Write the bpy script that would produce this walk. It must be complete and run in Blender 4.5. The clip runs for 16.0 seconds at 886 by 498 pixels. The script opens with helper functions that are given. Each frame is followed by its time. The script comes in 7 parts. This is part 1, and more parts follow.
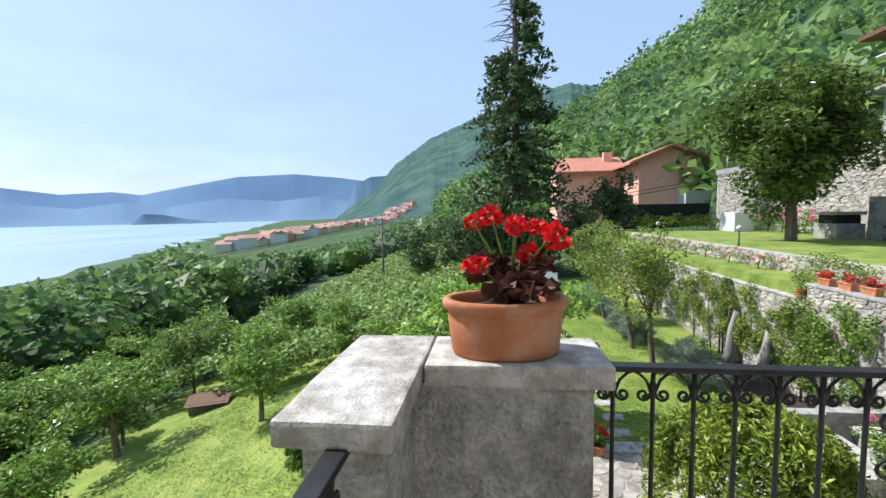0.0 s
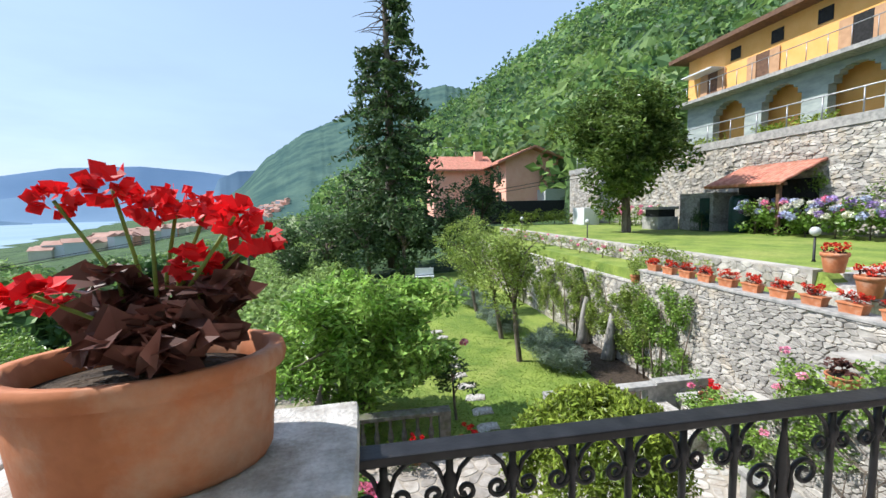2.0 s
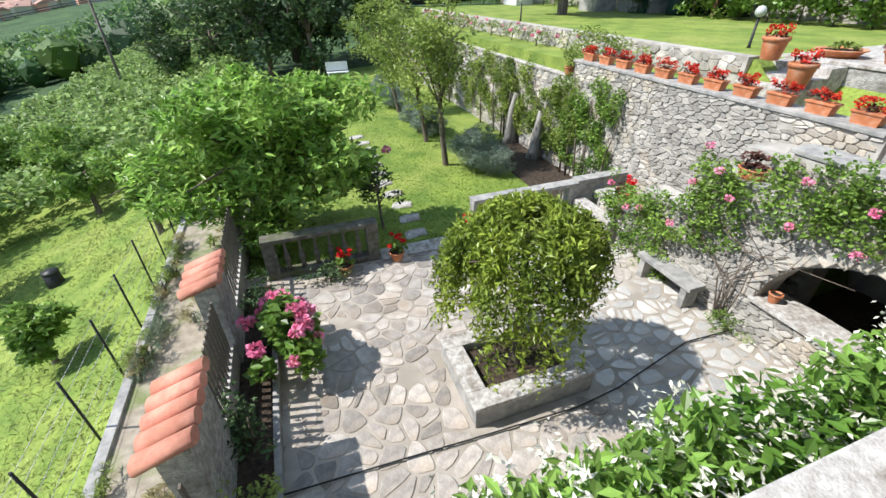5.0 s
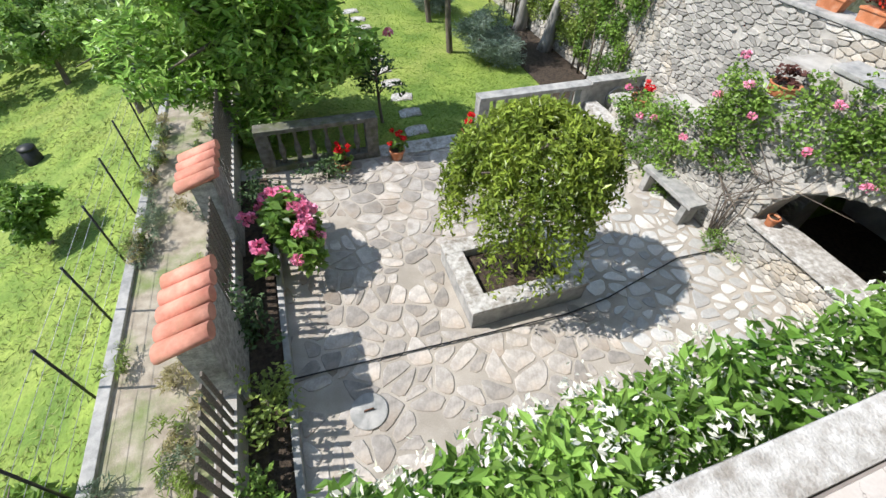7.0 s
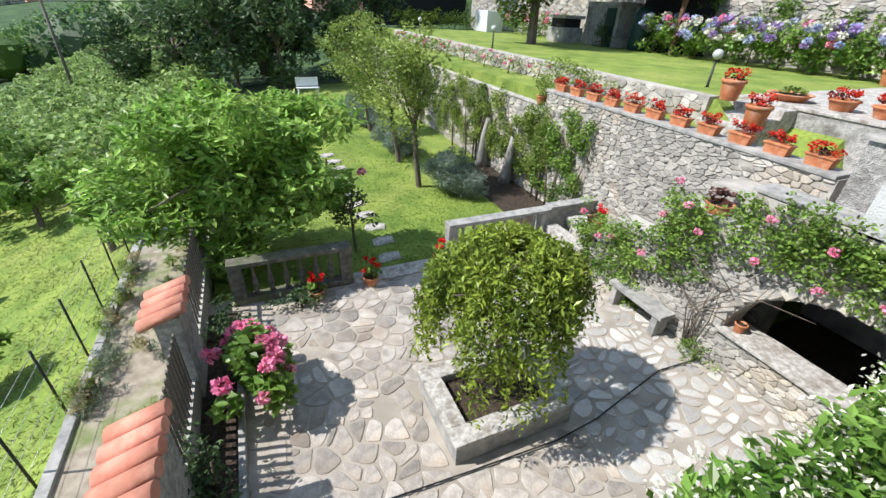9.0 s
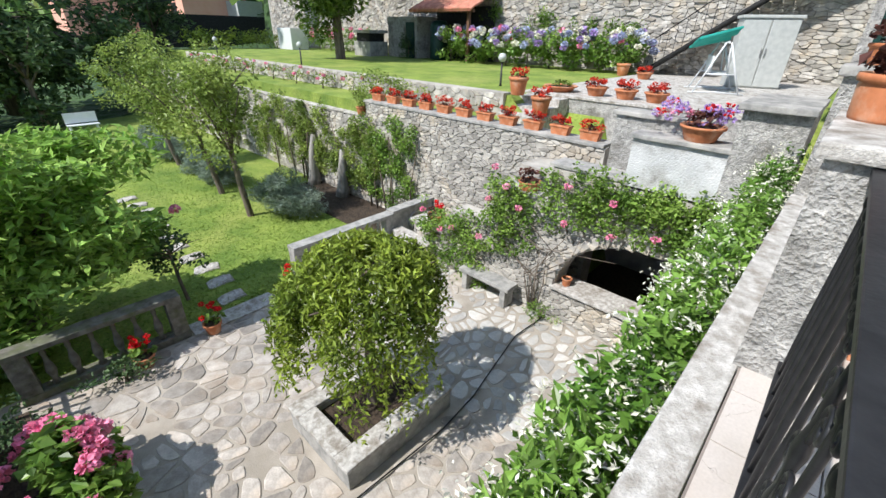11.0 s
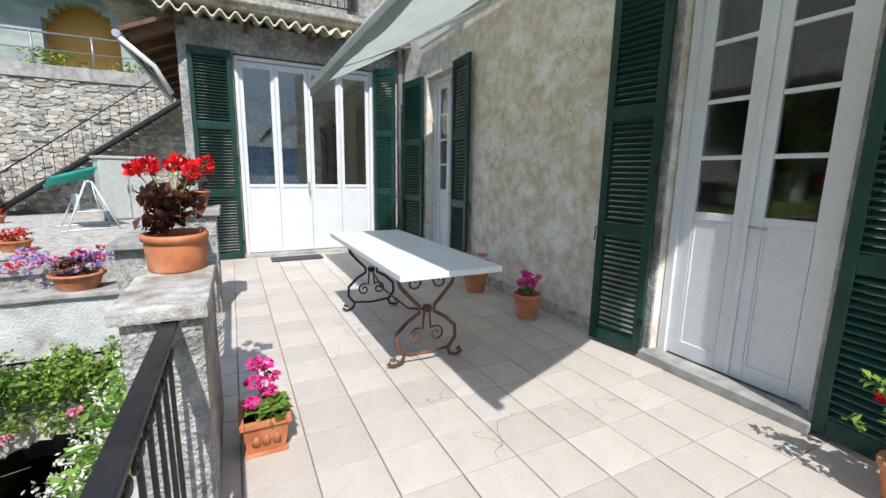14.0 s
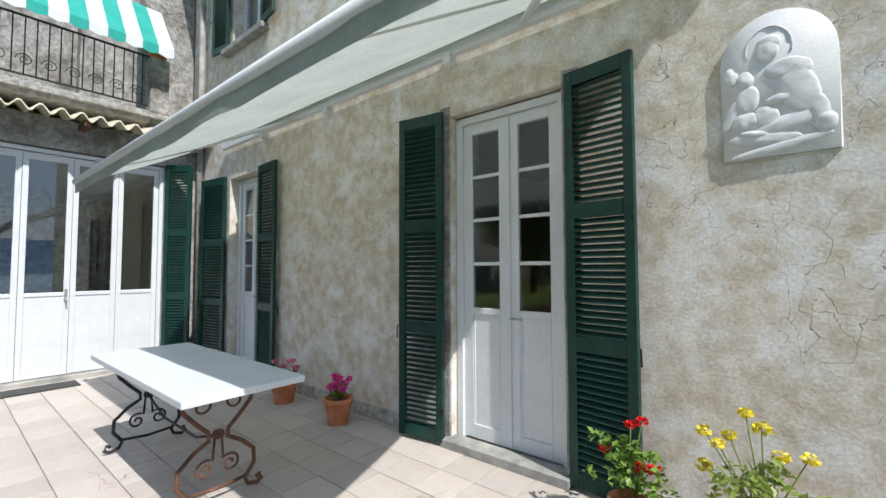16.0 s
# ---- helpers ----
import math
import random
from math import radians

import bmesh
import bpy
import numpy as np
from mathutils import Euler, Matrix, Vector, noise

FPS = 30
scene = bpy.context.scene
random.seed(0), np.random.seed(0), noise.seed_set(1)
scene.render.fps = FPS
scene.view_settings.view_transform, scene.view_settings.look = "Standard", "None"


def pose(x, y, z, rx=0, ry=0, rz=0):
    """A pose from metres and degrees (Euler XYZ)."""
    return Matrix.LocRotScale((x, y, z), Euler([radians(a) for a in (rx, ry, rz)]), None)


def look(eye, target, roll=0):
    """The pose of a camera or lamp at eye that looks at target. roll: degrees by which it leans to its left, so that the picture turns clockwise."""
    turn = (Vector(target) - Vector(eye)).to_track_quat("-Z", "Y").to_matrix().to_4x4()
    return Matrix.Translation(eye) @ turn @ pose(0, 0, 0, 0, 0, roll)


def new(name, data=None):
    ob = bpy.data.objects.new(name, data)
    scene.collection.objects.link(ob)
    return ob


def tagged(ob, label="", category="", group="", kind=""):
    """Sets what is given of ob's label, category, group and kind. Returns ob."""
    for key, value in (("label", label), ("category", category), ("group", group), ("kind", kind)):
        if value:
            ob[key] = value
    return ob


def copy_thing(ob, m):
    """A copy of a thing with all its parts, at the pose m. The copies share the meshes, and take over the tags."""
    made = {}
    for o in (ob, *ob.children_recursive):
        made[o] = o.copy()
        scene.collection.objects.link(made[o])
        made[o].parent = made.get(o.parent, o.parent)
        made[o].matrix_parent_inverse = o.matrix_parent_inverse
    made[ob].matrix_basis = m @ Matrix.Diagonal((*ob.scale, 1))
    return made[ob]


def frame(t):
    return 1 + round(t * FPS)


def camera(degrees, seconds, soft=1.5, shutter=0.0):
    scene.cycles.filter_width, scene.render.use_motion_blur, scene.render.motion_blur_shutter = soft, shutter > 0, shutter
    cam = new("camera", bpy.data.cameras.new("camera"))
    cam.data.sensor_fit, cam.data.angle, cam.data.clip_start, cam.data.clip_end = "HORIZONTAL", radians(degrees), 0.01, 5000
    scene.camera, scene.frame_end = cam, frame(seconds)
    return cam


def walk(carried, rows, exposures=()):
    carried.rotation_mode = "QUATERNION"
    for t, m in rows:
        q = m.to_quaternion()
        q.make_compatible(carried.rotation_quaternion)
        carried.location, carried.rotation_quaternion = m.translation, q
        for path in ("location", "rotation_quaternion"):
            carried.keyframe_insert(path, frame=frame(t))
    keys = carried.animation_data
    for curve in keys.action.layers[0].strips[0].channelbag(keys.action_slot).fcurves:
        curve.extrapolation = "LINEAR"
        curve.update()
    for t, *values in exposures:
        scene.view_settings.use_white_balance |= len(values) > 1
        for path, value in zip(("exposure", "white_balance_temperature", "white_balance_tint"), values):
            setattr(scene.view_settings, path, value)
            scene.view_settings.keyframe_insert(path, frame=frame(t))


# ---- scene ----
cam = camera(93.4, 16.0)
PATH = [
    (0, (3.681, 2.504, 1.355), (3.445, 4.483, 1.187), -1.1),
    (0.5, (3.808, 2.558, 1.345), (3.783, 4.549, 1.165), -1.3),
    (1, (3.909, 2.702, 1.323), (4.042, 4.689, 1.141), -1.6),
    (1.5, (3.989, 2.95, 1.32), (4.234, 4.927, 1.139), -1.8),
    (2, (4.085, 3.168, 1.298), (4.409, 5.132, 1.105), -1.4),
    (2.5, (4.203, 3.331, 1.295), (4.579, 5.282, 1.073), -1.2),
    (3, (4.234, 3.487, 1.264), (4.662, 5.419, 0.97), -1.0),
    (3.5, (4.234, 3.659, 1.249), (4.705, 5.557, 0.829), -1.3),
    (4, (4.261, 3.782, 1.252), (4.777, 5.614, 0.638), -1.4),
    (4.5, (4.315, 3.799, 1.169), (4.856, 5.534, 0.335), -1.7),
    (5, (4.306, 3.928, 1.162), (4.865, 5.518, 0.086), -0.8),
    (5.2, (4.301, 3.953, 1.14), (4.862, 5.482, -0.02), -0.5),
    (7.3, (4.163, 4.152, 1.246), (4.671, 5.415, -0.219), 4.4),
    (7.5, (4.162, 4.139, 1.231), (4.68, 5.452, -0.185), 4.1),
    (8, (4.151, 4.172, 1.281), (4.711, 5.6, -0.002), 3.7),
    (8.2, (4.153, 4.177, 1.284), (4.736, 5.654, 0.067), 3.5),
    (10.3, (4.255, 4.09, 1.173), (5.344, 5.518, 0.293), 1.4),
    (10.5, (4.26, 4.08, 1.17), (5.408, 5.45, 0.274), 1.3),
    (11, (4.242, 4.071, 1.169), (5.541, 5.275, 0.241), 1.3),
    (11.5, (4.257, 4.042, 1.196), (5.736, 5.04, 0.293), 1.6),
    (12, (4.308, 3.947, 1.214), (5.985, 4.657, 0.39), 1.9),
    (12.5, (4.385, 3.82, 1.216), (6.226, 4.146, 0.507), 2.1),
    (13, (4.431, 3.777, 1.235), (6.34, 3.649, 0.65), 1.9),
    (13.5, (4.428, 3.76, 1.276), (6.295, 3.22, 0.806), 1.5),
    (14, (4.375, 3.725, 1.34), (6.134, 2.84, 0.987), 0.9),
    (14.5, (4.311, 3.721, 1.365), (5.935, 2.576, 1.143), 0.7),
    (15, (4.258, 3.721, 1.398), (5.747, 2.389, 1.298), 0.3),
    (15.5, (4.215, 3.719, 1.425), (5.578, 2.256, 1.431), 0.1),
    (16, (4.176, 3.717, 1.437), (5.441, 2.171, 1.529), -0.2),
]
walk(cam, [(t, look(eye, target, roll)) for t, eye, target, roll in PATH], exposures=[(0, 0.58), (3, 0.66), (8, 0.58), (11, 0.48), (13, 0.34), (14.5, 0.40), (16, 0.34)])

# ---- world and sun ----
SUN_FROM = Vector((-0.80, 0.20, 1.0)).normalized()
world = bpy.data.worlds.new("World")
scene.world = world
world.use_nodes = True
_nt = world.node_tree
_bg = _nt.nodes["Background"]
_sky = _nt.nodes.new("ShaderNodeTexSky")
_sky.sky_type = "NISHITA"
_sky.sun_disc = False
_sky.sun_elevation = math.asin(SUN_FROM.z)
_sky.sun_rotation = math.atan2(SUN_FROM.x, SUN_FROM.y)
_sky.altitude = 200
_sky.air_density = 1.2
_sky.dust_density = 1.2
_sky.ozone_density = 1.5
_tc = _nt.nodes.new("ShaderNodeTexCoord")
_mp = _nt.nodes.new("ShaderNodeMapping")
_mp.inputs["Scale"].default_value = (1.0, 1.0, 4.5)
_cl = _nt.nodes.new("ShaderNodeTexNoise")
_cl.inputs["Scale"].default_value = 1.6
_cl.inputs["Detail"].default_value = 7
_cl.inputs["Roughness"].default_value = 0.58
_cr = _nt.nodes.new("ShaderNodeMapRange")
_cr.inputs["From Min"].default_value, _cr.inputs["From Max"].default_value = 0.46, 0.78
_cr.inputs["To Min"].default_value, _cr.inputs["To Max"].default_value = 0.68, 0.92
_cm = _nt.nodes.new("ShaderNodeMix")
_cm.data_type = "RGBA"
_cm.inputs["B"].default_value = (2.15, 3.0, 4.45, 1)
_nt.links.new(_tc.outputs["Generated"], _mp.inputs["Vector"])
_nt.links.new(_mp.outputs[0], _cl.inputs["Vector"])
_nt.links.new(_cl.outputs["Fac"], _cr.inputs["Value"])
_nt.links.new(_cr.outputs[0], _cm.inputs["Factor"])
_nt.links.new(_sky.outputs[0], _cm.inputs["A"])
_nt.links.new(_cm.outputs["Result"], _bg.inputs["Color"])
_bg.inputs["Strength"].default_value = 0.15
sun = new("sun", bpy.data.lights.new("sun", "SUN"))
sun.data.energy = 4.3
sun.data.angle = radians(0.6)
sun.data.color = (1.0, 0.975, 0.945)
sun.matrix_world = look(SUN_FROM * 50, (0, 0, 0))

# ---- materials ----
def material(name, c1, c2, scale=8.0, rough=0.8, bump=0.2, fine=60.0, metal=0.0, stain=None, stain_scale=1.2,
             rand=0.0, bump_dist=0.01, spec=0.4, stretch=(1, 1, 1), island=0.0, translucent=0.0, contrast=(0.35, 0.65), speck=0.28):
    """Two-scale procedural surface: base colours c1-c2 by noise, fine grain, optional stain colour, bump."""
    m = bpy.data.materials.new(name)
    m.use_nodes = True
    nt = m.node_tree
    N, L = nt.nodes, nt.links
    b = N["Principled BSDF"]
    co = N.new("ShaderNodeTexCoord")
    mp = N.new("ShaderNodeMapping")
    mp.inputs["Scale"].default_value = stretch
    L.new(co.outputs["Object"], mp.inputs["Vector"])
    n1 = N.new("ShaderNodeTexNoise")
    n1.inputs["Scale"].default_value = scale
    n1.inputs["Detail"].default_value = 5
    L.new(mp.outputs[0], n1.inputs["Vector"])
    r = N.new("ShaderNodeValToRGB")
    r.color_ramp.elements[0].position, r.color_ramp.elements[1].position = contrast
    r.color_ramp.elements[0].color, r.color_ramp.elements[1].color = (*c1, 1), (*c2, 1)
    L.new(n1.outputs["Fac"], r.inputs["Fac"])
    col = r.outputs["Color"]
    n2 = N.new("ShaderNodeTexNoise")
    n2.inputs["Scale"].default_value = fine
    n2.inputs["Detail"].default_value = 3
    L.new(mp.outputs[0], n2.inputs["Vector"])
    if stain:
        n3 = N.new("ShaderNodeTexNoise")
        n3.inputs["Scale"].default_value = stain_scale
        n3.inputs["Detail"].default_value = 6
        n3.inputs["Roughness"].default_value = 0.65
        L.new(mp.outputs[0], n3.inputs["Vector"])
        r3 = N.new("ShaderNodeValToRGB")
        r3.color_ramp.elements[0].position, r3.color_ramp.elements[1].position = 0.48, 0.68
        L.new(n3.outputs["Fac"], r3.inputs["Fac"])
        mx = N.new("ShaderNodeMix")
        mx.data_type = "RGBA"
        L.new(r3.outputs["Color"], mx.inputs["Factor"])
        L.new(col, mx.inputs["A"])
        mx.inputs["B"].default_value = (*stain, 1)
        col = mx.outputs["Result"]
    hs = N.new("ShaderNodeHueSaturation")
    L.new(col, hs.inputs["Color"])
    mr = N.new("ShaderNodeMapRange")
    mr.inputs["To Min"].default_value, mr.inputs["To Max"].default_value = 1 - speck / 2, 1 + speck / 2
    L.new(n2.outputs["Fac"], mr.inputs["Value"])
    val = mr.outputs[0]
    if rand or island:
        src = N.new("ShaderNodeObjectInfo").outputs["Random"] if rand else N.new("ShaderNodeNewGeometry").outputs["Random Per Island"]
        a = rand or island
        m2 = N.new("ShaderNodeMapRange")
        m2.inputs["To Min"].default_value, m2.inputs["To Max"].default_value = 1 - a, 1 + a
        L.new(src, m2.inputs["Value"])
        mu = N.new("ShaderNodeMath")
        mu.operation = "MULTIPLY"
        L.new(val, mu.inputs[0])
        L.new(m2.outputs[0], mu.inputs[1])
        val = mu.outputs[0]
    L.new(val, hs.inputs["Value"])
    L.new(hs.outputs[0], b.inputs["Base Color"])
    b.inputs["Roughness"].default_value = rough
    b.inputs["Metallic"].default_value = metal
    b.inputs["Specular IOR Level"].default_value = spec
    if bump:
        ad = N.new("ShaderNodeMath")
        ad.operation = "ADD"
        L.new(n1.outputs["Fac"], ad.inputs[0])
        L.new(n2.outputs["Fac"], ad.inputs[1])
        bp = N.new("ShaderNodeBump")
        bp.inputs["Strength"].default_value = bump
        bp.inputs["Distance"].default_value = bump_dist
        L.new(ad.outputs[0], bp.inputs["Height"])
        L.new(bp.outputs[0], b.inputs["Normal"])
    if translucent:
        tr = N.new("ShaderNodeBsdfTranslucent")
        L.new(hs.outputs[0], tr.inputs["Color"])
        ms = N.new("ShaderNodeMixShader")
        ms.inputs[0].default_value = translucent
        L.new(b.outputs[0], ms.inputs[1])
        L.new(tr.outputs[0], ms.inputs[2])
        L.new(ms.outputs[0], N["Material Output"].inputs["Surface"])
    return m


def leafmat(name, c1, c2, rough=0.5, t=0.42, island=0.35, scale=1.5):
    return material(name, c1, c2, scale=scale, rough=rough, bump=0, fine=20, island=island, translucent=t, spec=0.3)


def glass(name, rough=0.0, tint=(0.9, 0.95, 0.95), ior=1.45):
    m = bpy.data.materials.new(name)
    m.use_nodes = True
    b = m.node_tree.nodes["Principled BSDF"]
    b.inputs["Base Color"].default_value = (*tint, 1)
    b.inputs["Roughness"].default_value = rough
    b.inputs["Transmission Weight"].default_value = 1.0
    b.inputs["IOR"].default_value = ior
    return m


M_TILE = material("terrace_tile", (0.47, 0.425, 0.385), (0.56, 0.51, 0.47), scale=3, rough=0.6, bump=0.06, fine=90, rand=0.09, stain=(0.42, 0.355, 0.30), stain_scale=0.9)
M_GROUT = material("tile_grout", (0.20, 0.17, 0.15), (0.28, 0.24, 0.21), rough=0.95)
M_PLASTER = material("old_plaster", (0.51, 0.44, 0.335), (0.67, 0.625, 0.54), scale=9.0, rough=0.95, bump=0.2, fine=60, stain=(0.75, 0.745, 0.725), stain_scale=3.2, bump_dist=0.010, contrast=(0.36, 0.64), speck=0.7)


def cracked(m, scale, width, depth, dark, whole=False, gate_at=(0.42, 0.62)):
    """Adds a net of fine cracks and flaked edges to a plaster."""
    nt = m.node_tree
    N, L = nt.nodes, nt.links
    b = N["Principled BSDF"]
    co = N.new("ShaderNodeTexCoord")
    wn = N.new("ShaderNodeTexNoise")
    wn.inputs["Scale"].default_value, wn.inputs["Detail"].default_value = 3.5, 4
    place = N.new("ShaderNodeNewGeometry").outputs["Position"] if whole else co.outputs["Object"]
    L.new(place, wn.inputs["Vector"])
    wm = N.new("ShaderNodeMix")
    wm.data_type = "VECTOR"
    wm.inputs["Factor"].default_value = 0.32
    L.new(place, wm.inputs["A"])
    L.new(wn.outputs["Color"], wm.inputs["B"])
    vo = N.new("ShaderNodeTexVoronoi")
    vo.feature = "DISTANCE_TO_EDGE"
    vo.inputs["Scale"].default_value = scale
    L.new(wm.outputs["Result"], vo.inputs["Vector"])
    gate = N.new("ShaderNodeTexNoise")
    gate.inputs["Scale"].default_value = 0.9
    L.new(place, gate.inputs["Vector"])
    wd = N.new("ShaderNodeMapRange")
    wd.inputs["From Min"].default_value, wd.inputs["From Max"].default_value = gate_at
    wd.inputs["To Min"].default_value, wd.inputs["To Max"].default_value = 0.0005, width
    L.new(gate.outputs["Fac"], wd.inputs["Value"])
    mr = N.new("ShaderNodeMapRange")
    L.new(vo.outputs["Distance"], mr.inputs["Value"])
    L.new(wd.outputs[0], mr.inputs["From Max"])
    mx = N.new("ShaderNodeMix")
    mx.data_type = "RGBA"
    src = b.inputs["Base Color"].links[0].from_socket
    L.new(mr.outputs[0], mx.inputs["Factor"])
    mx.inputs["A"].default_value = (*dark, 1)
    L.new(src, mx.inputs["B"])
    L.new(mx.outputs["Result"], b.inputs["Base Color"])
    bp = N.new("ShaderNodeBump")
    bp.inputs["Strength"].default_value, bp.inputs["Distance"].default_value = 0.8, depth
    L.new(mr.outputs[0], bp.inputs["Height"])
    L.new(b.inputs["Normal"].links[0].from_socket, bp.inputs["Normal"])
    L.new(bp.outputs[0], b.inputs["Normal"])


cracked(M_PLASTER, 6.0, 0.009, 0.010, (0.33, 0.28, 0.215), False, (0.47, 0.66))
cracked(M_TILE, 2.6, 0.012, 0.003, (0.24, 0.20, 0.17), True, (0.56, 0.66))
M_PLASTERG = material("grey_render", (0.29, 0.285, 0.27), (0.50, 0.485, 0.46), scale=14, speck=0.9, rough=0.95, bump=1.0, fine=55, stain=(0.16, 0.15, 0.13), stain_scale=2.0, bump_dist=0.025)
M_CAP = material("stone_coping", (0.34, 0.32, 0.29), (0.57, 0.55, 0.52), speck=0.6, scale=16, rough=0.9, bump=0.6, fine=110, stain=(0.22, 0.19, 0.155), stain_scale=6.0)
M_GREYCAP = material("grey_stone_cap", (0.22, 0.22, 0.21), (0.36, 0.35, 0.33), scale=8, rough=0.85, bump=0.4, fine=70, stain=(0.45, 0.43, 0.40), stain_scale=2.5)
# dark mossy stone, darkened further to carry the tree's shade in its colour
M_MOSSY_SHADED = material("mossy_stone_with_shade", (0.09, 0.085, 0.07), (0.20, 0.19, 0.165), scale=9, rough=0.95, bump=0.6, fine=60, stain=(0.10, 0.115, 0.05), stain_scale=3.0)
M_STONE = material("rubble_stone", (0.285, 0.27, 0.245), (0.485, 0.46, 0.42), speck=0.6, scale=5, rough=0.95, bump=0.6, fine=40, rand=0.30, stain=(0.46, 0.395, 0.31), stain_scale=2.2)
M_STONEI = material("rubble_stone_joined", (0.285, 0.27, 0.245), (0.485, 0.46, 0.42), speck=0.6, scale=5, rough=0.95, bump=0.6, fine=40, island=0.32, stain=(0.46, 0.395, 0.31), stain_scale=2.2)
M_MORTAR = material("lime_mortar", (0.30, 0.28, 0.25), (0.46, 0.435, 0.395), scale=4, rough=1.0, bump=0.7, fine=40, stain=(0.48, 0.45, 0.40), stain_scale=0.9)
M_PAVE = material("paving_stone", (0.275, 0.245, 0.215), (0.43, 0.395, 0.355), speck=0.5, scale=6, rough=0.85, bump=0.3, fine=45, rand=0.36, stain=(0.33, 0.26, 0.195), stain_scale=0.9)
M_PAVEI = material("paving_stone_joined", (0.275, 0.245, 0.215), (0.43, 0.395, 0.355), speck=0.5, scale=6, rough=0.85, bump=0.3, fine=45, island=0.36, stain=(0.33, 0.26, 0.195), stain_scale=0.9)
M_PAVEW = material("pale_paving_stone", (0.40, 0.385, 0.36), (0.56, 0.545, 0.515), speck=0.4, scale=4, rough=0.8, bump=0.3, fine=45, rand=0.28, stain=(0.34, 0.29, 0.24), stain_scale=1.6)
M_PAVEWI = material("pale_paving_stone_joined", (0.40, 0.385, 0.36), (0.56, 0.545, 0.515), speck=0.4, scale=4, rough=0.8, bump=0.3, fine=45, island=0.28, stain=(0.34, 0.29, 0.24), stain_scale=1.6)
M_PAVEJ = material("paving_joint", (0.30, 0.265, 0.22), (0.42, 0.375, 0.32), scale=2.5, rough=1.0, bump=0.5, fine=90, speck=0.5)
M_TERRA = material("terracotta", (0.42, 0.145, 0.06), (0.56, 0.21, 0.095), scale=7, rough=0.75, bump=0.12, fine=50, rand=0.1, stain=(0.55, 0.33, 0.22), stain_scale=5)
M_IRON = material("black_iron", (0.016, 0.016, 0.018), (0.03, 0.03, 0.033), scale=20, rough=0.45, bump=0.1, metal=0.3)
M_RUST = material("rusty_iron", (0.06, 0.038, 0.03), (0.20, 0.085, 0.045), scale=14, rough=0.7, bump=0.3, metal=0.2)
M_WHITE = material("white_paint", (0.62, 0.645, 0.66), (0.67, 0.69, 0.70), scale=4, rough=0.4, bump=0.04)
M_GREEN = material("green_shutter_paint", (0.004, 0.030, 0.024), (0.008, 0.046, 0.036), scale=10, rough=0.45, bump=0.06)
M_GLASS = glass("window_glass", ior=1.5)
M_GLASSR = glass("reflecting_glass", ior=1.85)
M_WHITEWASH = material("flaking_whitewash", (0.50, 0.51, 0.51), (0.62, 0.625, 0.62), scale=3, rough=0.95, bump=0.7, fine=40, stain=(0.27, 0.26, 0.24), stain_scale=2.2, bump_dist=0.02)
M_SOIL = material("soil", (0.035, 0.025, 0.018), (0.09, 0.065, 0.045), scale=18, rough=1.0, bump=1.0, fine=60, bump_dist=0.03)
M_BARK = material("bark", (0.09, 0.07, 0.055), (0.20, 0.165, 0.13), scale=10, rough=0.95, bump=0.8, fine=40, stretch=(1, 1, 0.25))
M_GRASS = material("lawn", (0.11, 0.18, 0.027), (0.225, 0.295, 0.052), speck=1.0, scale=1.3, rough=0.9, bump=0.8, fine=16, stain=(0.26, 0.30, 0.07), stain_scale=0.5, bump_dist=0.03)
M_HILL = material("hillside_ground", (0.025, 0.06, 0.02), (0.075, 0.135, 0.042), scale=0.10, rough=0.95, bump=1.0, fine=0.6, bump_dist=2.0)
M_ROOF = material("clay_roof_tile", (0.44, 0.15, 0.10), (0.60, 0.27, 0.19), scale=5, rough=0.8, bump=0.2, fine=30, rand=0.12, stain=(0.35, 0.17, 0.1), stain_scale=2)
M_LEAF = leafmat("leaf_mid_green", (0.105, 0.205, 0.035), (0.27, 0.40, 0.085), rough=0.36, island=0.5)
M_LEAFY = leafmat("leaf_yellow_green", (0.15, 0.22, 0.028), (0.36, 0.44, 0.065), rough=0.34, island=0.55)
M_LEAFW = leafmat("leaf_weeping_crown_shade", (0.10, 0.155, 0.024), (0.25, 0.325, 0.048), rough=0.34, island=0.6, t=0.3)
M_LEAFD = leafmat("leaf_dark_green", (0.045, 0.09, 0.034), (0.115, 0.18, 0.065), t=0.3, island=0.5)
M_LEAFV = leafmat("leaf_walnut", (0.085, 0.16, 0.035), (0.20, 0.29, 0.075), rough=0.4, island=0.5)
M_LEAFG = leafmat("leaf_grey_green", (0.13, 0.185, 0.115), (0.23, 0.28, 0.18))
M_LEAFF = leafmat("leaf_forest", (0.065, 0.15, 0.04), (0.21, 0.33, 0.10), island=0.45, scale=0.08)
M_LEAFF2 = leafmat("leaf_forest_light", (0.11, 0.20, 0.05), (0.26, 0.38, 0.11), island=0.4, scale=0.08)
M_LEAFF3 = leafmat("leaf_forest_dark", (0.055, 0.12, 0.05), (0.13, 0.22, 0.09), island=0.4, scale=0.08)
M_LEAFO = leafmat("leaf_olive", (0.15, 0.225, 0.045), (0.33, 0.41, 0.10), rough=0.38, island=0.5)
M_RED = leafmat("petal_red", (0.60, 0.006, 0.012), (0.75, 0.015, 0.02), t=0.25)
M_ORANGERED = leafmat("petal_orange_red", (0.55, 0.03, 0.015), (0.68, 0.06, 0.03), t=0.25)
M_PINK = leafmat("petal_pink", (0.78, 0.20, 0.36), (0.86, 0.40, 0.52), t=0.25)
